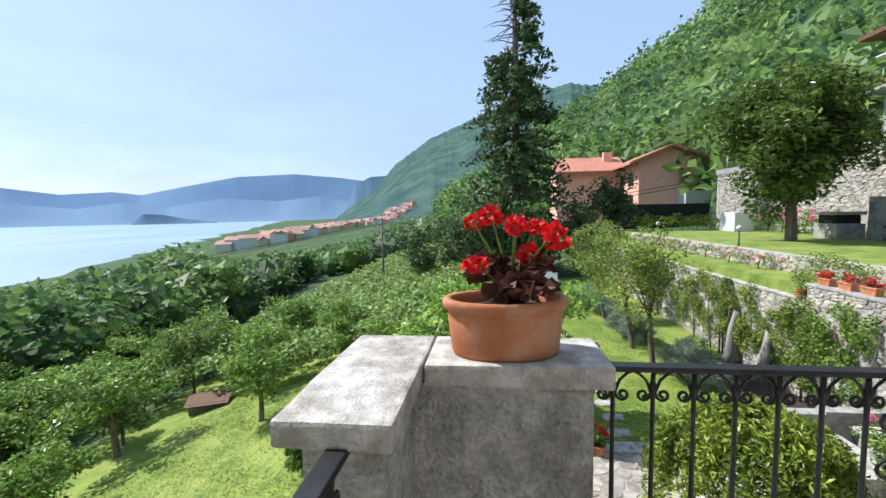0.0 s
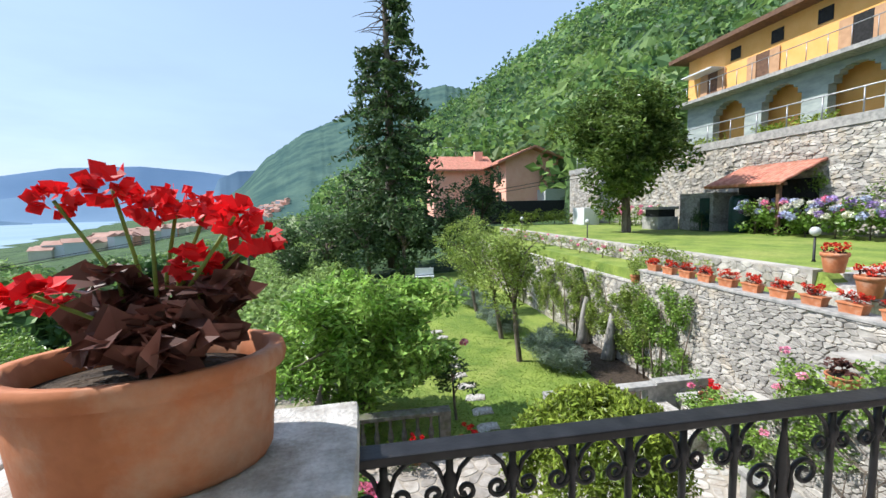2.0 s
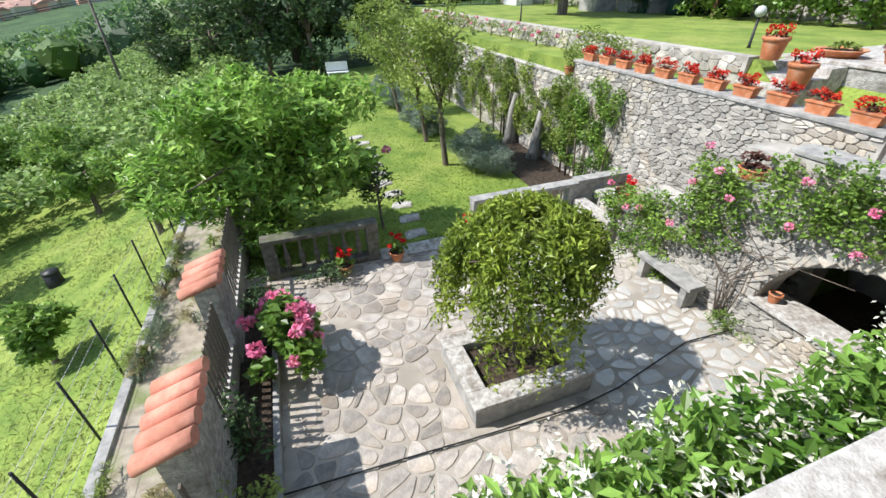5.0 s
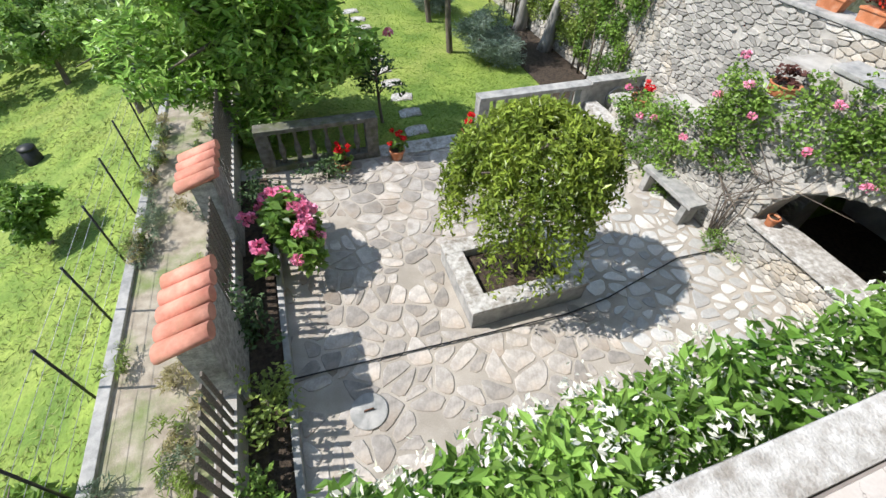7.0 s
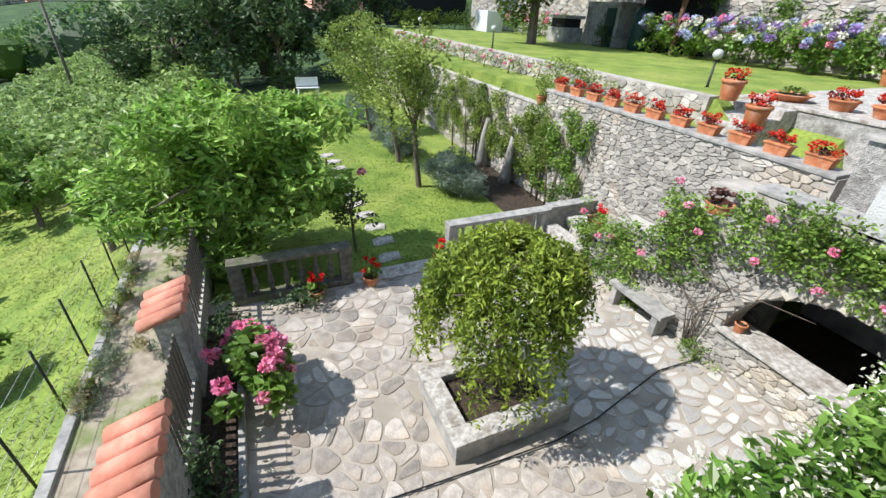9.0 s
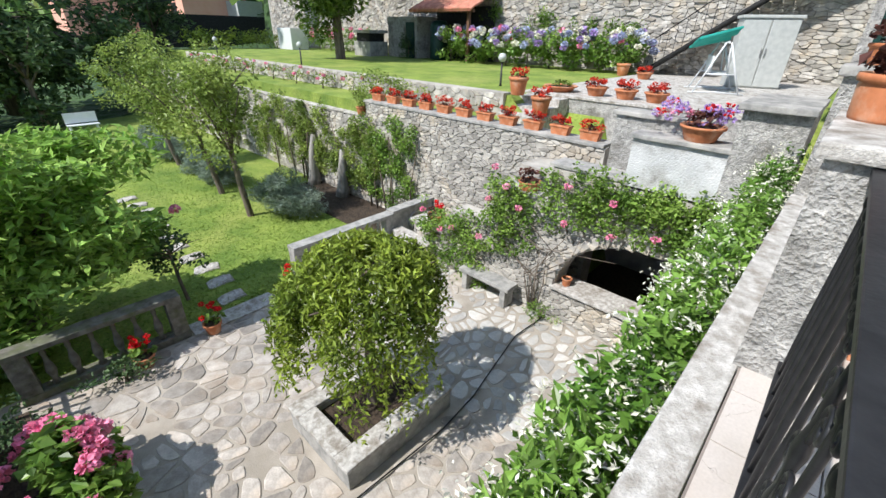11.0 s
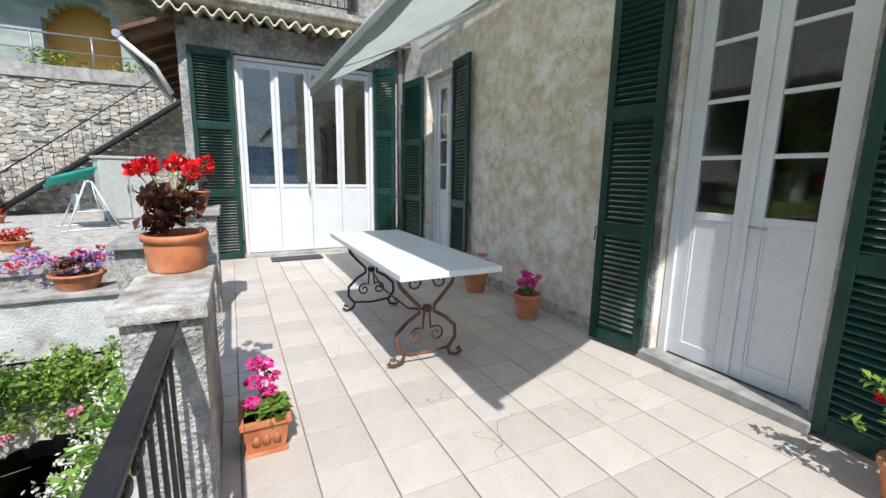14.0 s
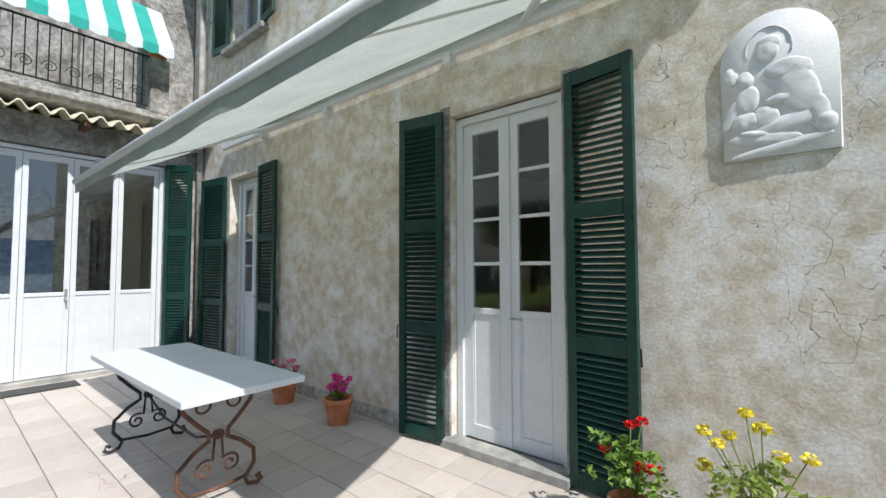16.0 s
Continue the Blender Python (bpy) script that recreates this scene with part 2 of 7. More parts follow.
M_MAGENTA = leafmat("petal_magenta", (0.72, 0.03, 0.28), (0.80, 0.08, 0.38), t=0.25)
M_VIOLET = leafmat("petal_violet", (0.33, 0.20, 0.52), (0.50, 0.38, 0.66), t=0.25)
M_BLUEV = leafmat("petal_pale_blue", (0.35, 0.40, 0.62), (0.52, 0.55, 0.66), t=0.25)
M_YELLOW = leafmat("petal_yellow", (0.75, 0.60, 0.03), (0.82, 0.72, 0.10), t=0.25)
M_CREAM = leafmat("petal_cream", (0.72, 0.70, 0.55), (0.80, 0.79, 0.70), t=0.25)
M_LEAFRED = leafmat("leaf_burgundy", (0.06, 0.022, 0.02), (0.17, 0.07, 0.05), t=0.2)
M_WATER = material("lake_water", (0.20, 0.30, 0.385), (0.25, 0.355, 0.44), scale=0.006, rough=0.55, bump=0.25, fine=0.6, bump_dist=0.15, spec=0.25, stretch=(1, 0.35, 1))
# far range: distance haze is put into the base colour as pale blue
M_FAR1 = material("far_mountain_haze_tint", (0.145, 0.235, 0.36), (0.175, 0.27, 0.40), scale=0.002, rough=1.0, bump=0, spec=0.0)
# woods green with bluish distance haze mixed into the colour
M_FAR2 = material("near_mountain_woods_haze_tint", (0.045, 0.088, 0.085), (0.085, 0.14, 0.115), scale=0.014, rough=1.0, bump=0.45, fine=0.09, bump_dist=9.0, spec=0.0)
# shore hills and headland: haze painted into the blue, palest on the hills
M_FAR4 = material("shore_hills_haze_tint", (0.185, 0.285, 0.40), (0.22, 0.32, 0.44), scale=0.003, rough=1.0, bump=0, spec=0.0)
M_FAR3 = material("headland_haze_tint", (0.105, 0.175, 0.25), (0.14, 0.215, 0.295), scale=0.006, rough=1.0, bump=0, spec=0.0)
M_PINKWALL = material("salmon_facade", (0.80, 0.40, 0.29), (0.84, 0.46, 0.34), scale=1.5, rough=0.9, bump=0.1)
M_ORANGEWALL = material("orange_facade", (0.74, 0.38, 0.11), (0.80, 0.44, 0.15), scale=1.5, rough=0.9, bump=0.1)
M_PALE = material("pale_facade", (0.60, 0.55, 0.42), (0.66, 0.61, 0.48), scale=1.5, rough=0.9, bump=0.1)
M_DARK = material("dark_interior", (0.012, 0.012, 0.012), (0.025, 0.025, 0.025), rough=0.9, bump=0)
M_WOOD = material("weathered_wood", (0.10, 0.085, 0.07), (0.20, 0.17, 0.14), scale=6, rough=0.9, bump=0.4, stretch=(1, 8, 8))
M_BROWN = material("brown_wood", (0.10, 0.05, 0.03), (0.17, 0.09, 0.05), scale=6, rough=0.7, bump=0.2)
M_CANVAS = material("awning_canvas", (0.47, 0.52, 0.47), (0.55, 0.59, 0.54), scale=3, rough=0.8, bump=0.15, fine=30, translucent=0.52)
M_TEAL = material("teal_canvas", (0.03, 0.42, 0.36), (0.05, 0.50, 0.43), scale=4, rough=0.8, bump=0.1, translucent=0.3)
M_MARBLE = material("white_marble_relief", (0.62, 0.62, 0.62), (0.72, 0.72, 0.71), scale=5, rough=0.55, bump=0.1)
M_METAL = material("galvanised_metal", (0.30, 0.31, 0.32), (0.42, 0.43, 0.44), scale=12, rough=0.45, bump=0.05, metal=0.7)
M_RUBBER = material("black_rubber", (0.012, 0.012, 0.012), (0.025, 0.025, 0.025), rough=0.5, bump=0)
M_GREYPLASTIC = material("grey_plastic", (0.42, 0.44, 0.43), (0.50, 0.52, 0.50), rough=0.5, bump=0.02)

# ---- builders ----
RNG = np.random.default_rng(7)


def rnd(a, b):
    return float(RNG.uniform(a, b))


def thing(name, at=(0, 0, 0), label="", category="", group="", kind="", rz=0.0):
    e = new(name)
    e.matrix_world = pose(*at, 0, 0, rz)
    return tagged(e, label, category, group, kind)


def part(name, bm, mat, parent=None, label="", kind="", smooth=False, at=None):
    """One mesh object from a bmesh or (verts, faces); coordinates are in the parent's frame."""
    me = bpy.data.meshes.new(name)
    if isinstance(bm, tuple):
        v, f = bm
        me.from_pydata(v if isinstance(v, list) else v.tolist(), [], f if isinstance(f, list) else f.tolist())
    else:
        bm.to_mesh(me)
        bm.free()
    if smooth:
        me.shade_smooth()
    for m in (mat if isinstance(mat, (list, tuple)) else [mat]):
        me.materials.append(m)
    ob = new(name, me)
    if parent is not None:
        ob.parent = parent
    if at is not None:
        ob.matrix_basis = at if isinstance(at, Matrix) else Matrix.Translation(at)
    if label:
        ob["label"] = label
    if kind:
        ob["kind"] = kind
    return ob


def shared(name, me, parent, m, label=""):
    ob = new(name, me)
    ob.parent = parent
    ob.matrix_basis = m
    if label:
        ob["label"] = label
    return ob


def box(x0, x1, y0, y1, z0, z1, bm=None, bevel=0.0, mat=0):
    own = bm is None
    b = bmesh.new() if own or bevel else bm
    r = bmesh.ops.create_cube(b, size=1, matrix=Matrix.LocRotScale(((x0 + x1) / 2, (y0 + y1) / 2, (z0 + z1) / 2), None, (abs(x1 - x0), abs(y1 - y0), abs(z1 - z0))))
    if bevel:
        bmesh.ops.bevel(b, geom=list(b.edges), offset=bevel, segments=2, affect="EDGES", profile=0.6)
    for f in b.faces if b is not bm else {f for v in r["verts"] for f in v.link_faces}:
        f.material_index = mat
    if b is not bm and bm is not None:
        me = bpy.data.meshes.new("tmp")
        b.to_mesh(me)
        b.free()
        bm.from_mesh(me)
        bpy.data.meshes.remove(me)
        return bm
    return b


def rough_edges(bm, amount, scale=6.0):
    for v in bm.verts:
        v.co += noise.noise_vector(v.co * scale) * amount
    return bm


def cut(bm, axis, step):
    """Split a bmesh by planes every step along an axis, so that it can be made uneven."""
    lo = min(v.co[axis] for v in bm.verts)
    hi = max(v.co[axis] for v in bm.verts)
    n = Vector((axis == 0, axis == 1, axis == 2))
    p = lo + step
    while p < hi - step * 0.3:
        bmesh.ops.bisect_plane(bm, geom=bm.verts[:] + bm.edges[:] + bm.faces[:], plane_co=n * p, plane_no=n)
        p += step
    return bm


def worn_box(x0, x1, y0, y1, z0, z1, bevel=0.012, amount=0.006, step=0.12):
    b = box(x0, x1, y0, y1, z0, z1, bevel=bevel)
    for ax, d in ((0, x1 - x0), (1, y1 - y0), (2, z1 - z0)):
        if d > 2 * step:
            cut(b, ax, max(step, d / 14))
    return rough_edges(b, amount)


def lathe(profile, n=20, bm=None, sx=1.0, sy=1.0, at=(0, 0, 0), mat=0):
    """Turned shape from (radius, height) pairs."""
    b = bm or bmesh.new()
    rings = []
    for r, z in profile:
        rings.append([b.verts.new((at[0] + r * sx * math.cos(2 * math.pi * k / n), at[1] + r * sy * math.sin(2 * math.pi * k / n), at[2] + z)) for k in range(n)])
    for a, c in zip(rings, rings[1:]):
        for k in range(n):
            f = b.faces.new((a[k], a[(k + 1) % n], c[(k + 1) % n], c[k]))
            f.smooth = True
            f.material_index = mat
    for ring, flip in ((rings[0], True), (rings[-1], False)):
        if ring and profile[0 if flip else -1][0] > 1e-4:
            b.faces.new(ring[::-1] if flip else ring).material_index = mat
    return b


def tube(path, radius, n=7, bm=None, mat=0, flat=1.0):
    """A round bar along points; radius may be a list."""
    b = bm or bmesh.new()
    pts = [Vector(p) for p in path]
    rings = []
    prev = None
    for i, p in enumerate(pts):
        d = (pts[min(i + 1, len(pts) - 1)] - pts[max(i - 1, 0)]).normalized()
        ref = prev if prev is not None else (Vector((0, 0, 1)) if abs(d.z) < 0.9 else Vector((1, 0, 0)))
        side = d.cross(ref)
        if side.length < 1e-5:
            side = d.cross(Vector((0.3, 0.8, 0.5)))
        side.normalize()
        up = side.cross(d).normalized()
        prev = up
        r = radius[i] if isinstance(radius, (list, tuple)) else radius
        rings.append([b.verts.new(p + side * (r * math.cos(2 * math.pi * k / n)) + up * (r * flat * math.sin(2 * math.pi * k / n))) for k in range(n)])
    for a, c in zip(rings, rings[1:]):
        for k in range(n):
            f = b.faces.new((a[k], a[(k + 1) % n], c[(k + 1) % n], c[k]))
            f.smooth = True
            f.material_index = mat
    b.faces.new(rings[0][::-1])
    b.faces.new(rings[-1])
    return b


def leaves(centres, size, up=0.35, aspect=0.5, fold=0.25, droop=0.0, outward=None):
    """Folded leaf blades, one quad pair each, at the centres (n,3). Returns verts, faces."""
    c = np.asarray(centres, float)
    n = len(c)
    d = RNG.normal(size=(n, 3))
    if outward is not None:
        d = d * 0.7 + np.asarray(outward)
    d[:, 2] = d[:, 2] * 0.6 - droop
    d /= np.linalg.norm(d, axis=1)[:, None] + 1e-9
    nn = RNG.normal(size=(n, 3)) + np.array([0, 0, up * 4])
    s = np.cross(d, nn)
    s /= np.linalg.norm(s, axis=1)[:, None] + 1e-9
    nn = np.cross(s, d)
    L = (size * RNG.uniform(0.65, 1.3, n))[:, None]
    W = L * aspect * 0.5
    base, tip = c - d * L * 0.5, c + d * L * 0.5
    mid = c + nn * L * 0.02
    l, r = mid + s * W + nn * W * fold, mid - s * W + nn * W * fold
    v = np.stack([base, r, tip, l], 1).reshape(-1, 3)
    i = np.arange(n)[:, None] * 4
    f = np.concatenate([i + np.array([[0, 1, 2]]), i + np.array([[0, 2, 3]])], 0)
    return v, f


def blob_points(blobs, n, shell=0.55):
    """Points in a union of ellipsoids (cx, cy, cz, rx, ry, rz), thicker near the surface, with uneven clumps."""
    b = np.asarray(blobs, float)
    w = (b[:, 3] * b[:, 4] * b[:, 5]) ** (2 / 3)
    k = RNG.choice(len(b), size=n, p=w / w.sum())
    u = RNG.normal(size=(n, 3))
    u /= np.linalg.norm(u, axis=1)[:, None]
    r = np.clip(shell + (1 - shell) * RNG.uniform(0, 1, n) ** 0.5 + RNG.normal(0, 0.06, n), 0, 1.25)
    return b[k, :3] + u * r[:, None] * b[k, 3:6], u


def clumps(cx, cy, cz, rx, ry, rz, n, size=0.45, seed_shell=0.35):
    """Smaller ellipsoids scattered through a big one: an uneven crown."""
    out = []
    for _ in range(n):
        u = RNG.normal(size=3)
        u /= np.linalg.norm(u)
        r = rnd(seed_shell * 0.8, 1.0)
        s = size * rnd(0.5, 1.35) * (1.15 - 0.35 * r)
        out.append((cx + u[0] * rx * r, cy + u[1] * ry * r, cz + u[2] * rz * r, rx * s, ry * s, rz * s * 0.8))
    return out


def icosphere(sub):
    b = bmesh.new()
    bmesh.ops.create_icosphere(b, subdivisions=sub, radius=1)
    v = np.array([x.co[:] for x in b.verts])
    f = np.array([[x.index for x in q.verts] for q in b.faces])
    b.free()
    return v, f


ICO1, ICO2 = icosphere(1), icosphere(2)


def joined(pieces):
    vs, fs, k = [], [], 0
    for v, f in pieces:
        vs.append(np.asarray(v, float))
        fs.append(np.asarray(f, int) + k)
        k += len(v)
    return np.concatenate(vs), np.concatenate(fs)

# ---- ground, lake, mountains ----
COURT, LAWN, UPPER = -3.42, -3.44, -0.15


def shore(y):
    return -165 - 0.33 * np.maximum(y, 0) + 0.1 * np.minimum(y, 0)


def height(x, y):
    """Height of the ground sheet."""
    x, y = np.asarray(x, float), np.asarray(y, float)
    w = x + np.maximum(0, y - 34) * 0.15
    h = np.interp(w, [1.2, 11, 20, 40, 62, 500, 900], [-4.2, -3.4, -0.7, 1.5, 6, 300, 380])
    west = -4.25 - 28 * np.clip((1.2 - w) / (1.2 - shore(y)), 0, 1.4) ** 0.75
    h = np.where(w < 1.2, west, h)
    h = h + 0.9 * np.sin(x * 0.045 + 1.3) * np.sin(y * 0.05) * np.clip((np.hypot(x - 5, y - 12) - 40) / 40, 0, 1)
    garden = (x > 2.6) & (x < 11.45) & (y < 31)
    h = np.where(garden, LAWN, h)
    h = np.where((x >= 11.45) & (x < 12.8) & (y < 36), -0.62, h)
    h = np.where((x >= 12.8) & (x < 22.5) & (y < 36), UPPER, h)
    h = np.where((x >= 22.5) & (x < 40) & (y < 42), 4.05, h)
    h = np.where((x >= 40) & (y < 42), np.maximum(h, 4.05 + 0.62 * (x - 40)), h)
    h = np.where((x > 1.1) & (x < 2.6) & (y < 31), -4.15, h)
    h = np.where((x > 10.2) & (x < 11.45) & (y < 10.5), -3.6, h)
    h = np.where((x >= 11.45) & (x < 13.3) & (y < 9.5), -0.95, h)
    h = np.where((x > 10.2) & (x < 13.05) & (y > 3.5) & (y < 7.5), -3.6, h)
    return h


def spread(lo, hi, step, far, grow=1.16):
    a = list(np.arange(lo, hi + 1e-6, step))
    d, p = step, hi
    while p < far:
        d *= grow
        p += d
        a.append(p)
    d, p = step, lo
    while p > -far:
        d *= grow
        p -= d
        a.insert(0, p)
    return np.array(a)


gx = np.unique(np.round(np.concatenate([spread(-16, 48, 1.0, 4400), [1.1, 1.15, 2.55, 2.6, 11.42, 11.5, 12.72, 12.82, 22.45, 22.55, 10.18, 10.22]]), 3))
gy = spread(-12, 64, 1.0, 4400)
GX, GY = np.meshgrid(gx, gy, indexing="ij")
gv = np.stack([GX, GY, height(GX, GY)], -1).reshape(-1, 3)
ii, jj = np.meshgrid(np.arange(len(gx) - 1), np.arange(len(gy) - 1), indexing="ij")
k0 = (ii * len(gy) + jj).reshape(-1)
ground = part("ground", (gv, np.stack([k0, k0 + len(gy), k0 + len(gy) + 1, k0 + 1], 1)), [M_GRASS, M_HILL], kind="structure", smooth=False)
cxm = (gx[:-1] + gx[1:])[ii.reshape(-1)] / 2
cym = (gy[:-1] + gy[1:])[jj.reshape(-1)] / 2
near = (cxm > -14) & (cxm < 25) & (cym < 34) & (cym > -10)
ground.data.polygons.foreach_set("material_index", np.where(near, 0, 1).astype(np.int32))
tagged(ground, "grass lawns and wooded hillside falling to the lake", "ground", kind="structure")
lake = part("lake", box(-4600, 200, -2500, 4700, -32.5, -32.0), M_WATER, kind="structure")
tagged(lake, "calm pale blue lake reaching the far shore", "lake")

AIM0 = math.atan2(-0.236, 1.979)


def ridge(name, heads, r0, r1, mat, label, rows=9, rough=0.02):
    """A mountain range: (azimuth in degrees from +y to +x, elevation in degrees) along its crest."""
    az = np.arange(heads[0][0], heads[-1][0] + 0.01, 0.25)
    el = np.interp(az, [h[0] for h in heads], [h[1] for h in heads])
    vs = []
    for k in range(rows + 1):
        f = k / rows
        for a, e in zip(az, el):
            spur = (noise.noise((a * 0.35, f * 1.5, r0 * 0.01)) + 0.4 * noise.noise((a * 0.9, f * 3.0, r0 * 0.013))) * (0.0 if r0 > 2500 else 1.0)
            rr = r0 + (r1 - r0) * (f + 0.25 * spur * f * (1 - f))
            top = 1.3 + 34 + r1 * math.tan(radians(e)) * (1 + rough * noise.noise((a * 2.3, 9.1, 0)))
            zz = -34 + top * f ** 1.1 * (1 + 0.2 * spur * (1 - f))
            zz += 0.003 * r1 * noise.noise((rr * math.sin(radians(a)) * 0.0061 + 0.37, rr * math.cos(radians(a)) * 0.0057 + 0.21, 7.73)) * math.sin(math.pi * f) * (0 if r0 > 2500 else 1)
            vs.append((3.7 + rr * math.sin(radians(a)), 2.5 + rr * math.cos(radians(a)), zz))
    n = len(az)
    fs = [(k * n + i, k * n + i + 1, (k + 1) * n + i + 1, (k + 1) * n + i) for k in range(rows) for i in range(n - 1)]
    return tagged(part(name, (vs, fs), mat, smooth=True), label, "mountain", kind="structure")


# the haze over these ranges lies in their material colours only
ridge("backdrop_far_mountains", [(-110, 2.5), (-75, 3.6), (-60, 3.0), (-53, 3.2), (-49, 2.65), (-44.8, 3.0), (-42.3, 2.7), (-38, 3.75), (-32.6, 4.95), (-26, 5.4), (-20.5, 5.0), (-16, 4.4), (-10, 3.0)], 4000, 4550, M_FAR1, "mountain range across the lake in haze-tinted blue", rough=0.004)
ridge("backdrop_middle_range", [(-110, 1.2), (-60, 1.5), (-54, 1.9), (-48, 1.2), (-44, 1.9), (-40, 1.3), (-34, 2.4), (-28, 2.0), (-23, 2.6), (-18, 1.6), (-14, 2.0)], 3700, 3980, M_FAR4, "hills along the far shore in paler haze-tinted blue", rough=0.01)
ridge("backdrop_spit", [(-43.5, -0.45), (-42.3, 0.6), (-40.5, 0.5), (-38, -0.05), (-35, -0.45)], 3300, 3380, M_FAR3, "low wooded spit reaching into the lake, coloured with haze", rough=0.01)
ridge("backdrop_blue_headland", [(-20.5, -0.4), (-19.6, 1.2), (-18.4, 4.2), (-16.2, 5.1), (-13.5, 5.3), (-8, 4.4)], 2700, 2950, M_FAR3, "rocky headland above the lake in haze-tinted blue")
ridge("backdrop_wooded_mountain", [(-21.5, -0.6), (-19.5, 0.8), (-16, 3.2), (-13, 6.7), (-8.3, 10.0), (0, 13.4), (6, 15.2), (10, 15.9), (15, 14.9), (18, 14.2), (24, 13), (40, 10)], 700, 2100, M_FAR2, "wooded mountain sloping to the lakeside town, green tinted with haze", rows=56)

# ---- walls with openings ----
def wall(name, axis, at, thick, a0, a1, z0, z1, mat, openings=(), label="", uneven=0.0):
    """A wall of real thickness in the plane axis = at (its front), with openings (a, b, z, z)."""
    bm = bmesh.new()

    def piece(p, q, lo, hi):
        if q - p < 0.005 or hi - lo < 0.005:
            return
        b0, b1 = sorted((at, at + thick))
        if axis == "y":
            box(p, q, b0, b1, lo, hi, bm)
        else:
            box(b0, b1, p, q, lo, hi, bm)
    cur = a0
    for p, q in sorted({o[:2] for o in openings}):
        piece(cur, p, z0, z1)
        z = z0
        for lo, hi in sorted(o[2:] for o in openings if o[:2] == (p, q)):
            piece(p, q, z, lo)
            z = hi
        piece(p, q, z, z1)
        cur = q
    piece(cur, a1, z0, z1)
    bmesh.ops.remove_doubles(bm, verts=bm.verts, dist=0.0005)
    ob = part(name, bm, mat, kind="structure")
    return tagged(ob, label, "wall")


# the house
wall("wall_house", "y", 0.98, -0.42, -1.0, 11.9, -3.5, 7.6, M_PLASTER,
     [(5.34, 6.33, 0.04, 2.72), (9.52, 10.46, 0.04, 2.76), (9.52, 10.46, 4.70, 6.25)], "weathered ochre plaster house wall with peeling patches")
wall("wall_annex", "x", 11.5, 0.35, 0.98, 4.28, -3.5, 3.42, M_PLASTERG, [(1.5, 3.6, 0.02, 3.02)], "grey plaster annex wall round the glazed doors")
wall("wall_annex_side", "y", 4.28, -0.3, 11.85, 17.0, -3.5, 3.42, M_PLASTERG, (), "grey plaster annex side wall")
wall("wall_annex_upper", "x", 11.95, 0.35, 0.98, 1.7, 3.42, 7.6, M_PLASTERG, (), "grey plaster upper wall beside the balcony")
wall("wall_loggia", "x", 13.6, 0.3, 0.98, 5.2, 3.42, 7.6, M_PLASTERG, [(2.2, 3.1, 3.9, 6.0)], "shaded grey wall behind the balcony")
wall("wall_house_back", "y", -4.4, -0.3, -1.0, 17.0, -3.5, 7.6, M_PLASTER, [(5.2, 6.2, 0.9, 2.3)], "plain back wall of the house")
wall("wall_house_west", "x", -1.3, 0.3, -4.7, 0.98, -3.5, 7.6, M_PLASTER, (), "plain end wall of the house")
wall("wall_annex_back", "x", 16.7, 0.3, -4.4, 3.98, -3.5, 7.6, M_PLASTERG, (), "plain back wall of the annex")
wall("wall_room_divide", "x", 8.2, 0.12, -4.4, 0.56, 0, 3.3, M_PALE, (), "plain pale partition wall indoors")
wall("wall_room_divide_annex", "y", 0.90, -0.12, 11.9, 16.7, 0, 3.3, M_PALE, (), "plain pale partition wall in the annex")
tagged(part("floor_indoors", box(-1.0, 16.7, -4.4, 0.55, -0.2, 0.03), M_BROWN), "dark brown indoor floor", "floor", kind="structure")
tagged(part("floor_annex", box(11.86, 16.7, 0.92, 3.97, -0.2, 0.03), M_GREYCAP), "grey annex floor", "floor", kind="structure")
# ceiling colour made dark brown to put indoor shade behind the door panes
tagged(part("ceiling_indoors", box(-1.0, 16.7, -4.4, 0.55, 3.25, 3.4), M_BROWN), "brown indoor ceiling, darkened to deepen the room's shade", "ceiling", kind="structure")
tagged(part("ceiling_annex", box(11.86, 16.7, 0.92, 3.97, 3.22, 3.41), M_WHITE), "white annex ceiling", "ceiling", kind="structure")
tagged(part("roof_house", box(-1.8, 17.2, -5.2, 1.5, 7.6, 7.8), M_ROOF), "clay tiled house roof with a deep eave", "roof", kind="structure")

# terrace slab and its outer face
tagged(part("terrace_bed", box(3.14, 11.5, 0.98, 4.06, -0.30, -0.012), M_GROUT), "terrace floor bed with dark tile joints", "floor", kind="structure")
wall("wall_terrace", "y", 4.05, -0.35, 3.14, 10.2, -3.6, -0.30, M_PLASTERG, (), "rough grey render wall below the terrace")
wall("wall_terrace_west", "x", 3.14, 0.35, 0.98, 3.7, -4.4, -0.30, M_PLASTERG, (), "rough grey render wall below the terrace end")

# corner pier with its L-shaped coping
tagged(part("pier_corner", cut(cut(box(3.20, 3.98, 3.76, 4.02, -0.3, 0.825), 2, 0.1), 0, 0.1), M_PLASTERG), "rough grey render corner pier of the terrace parapet", "pier", kind="structure")
tagged(part("pier_corner_arm", cut(box(3.22, 3.42, 3.42, 3.757, -0.3, 0.825), 2, 0.1), M_PLASTERG), "rough grey render arm of the corner pier", "pier", kind="structure")
tagged(part("coping_arm", worn_box(3.17, 3.46, 3.36, 4.05, 0.825, 0.895), M_CAP), "worn pale stone coping slab on the corner pier", "coping", kind="structure")
tagged(part("coping_corner", worn_box(3.465, 4.04, 3.745, 4.055, 0.822, 0.892), M_CAP), "worn pale stone coping slab under the flower pot", "coping", kind="structure")
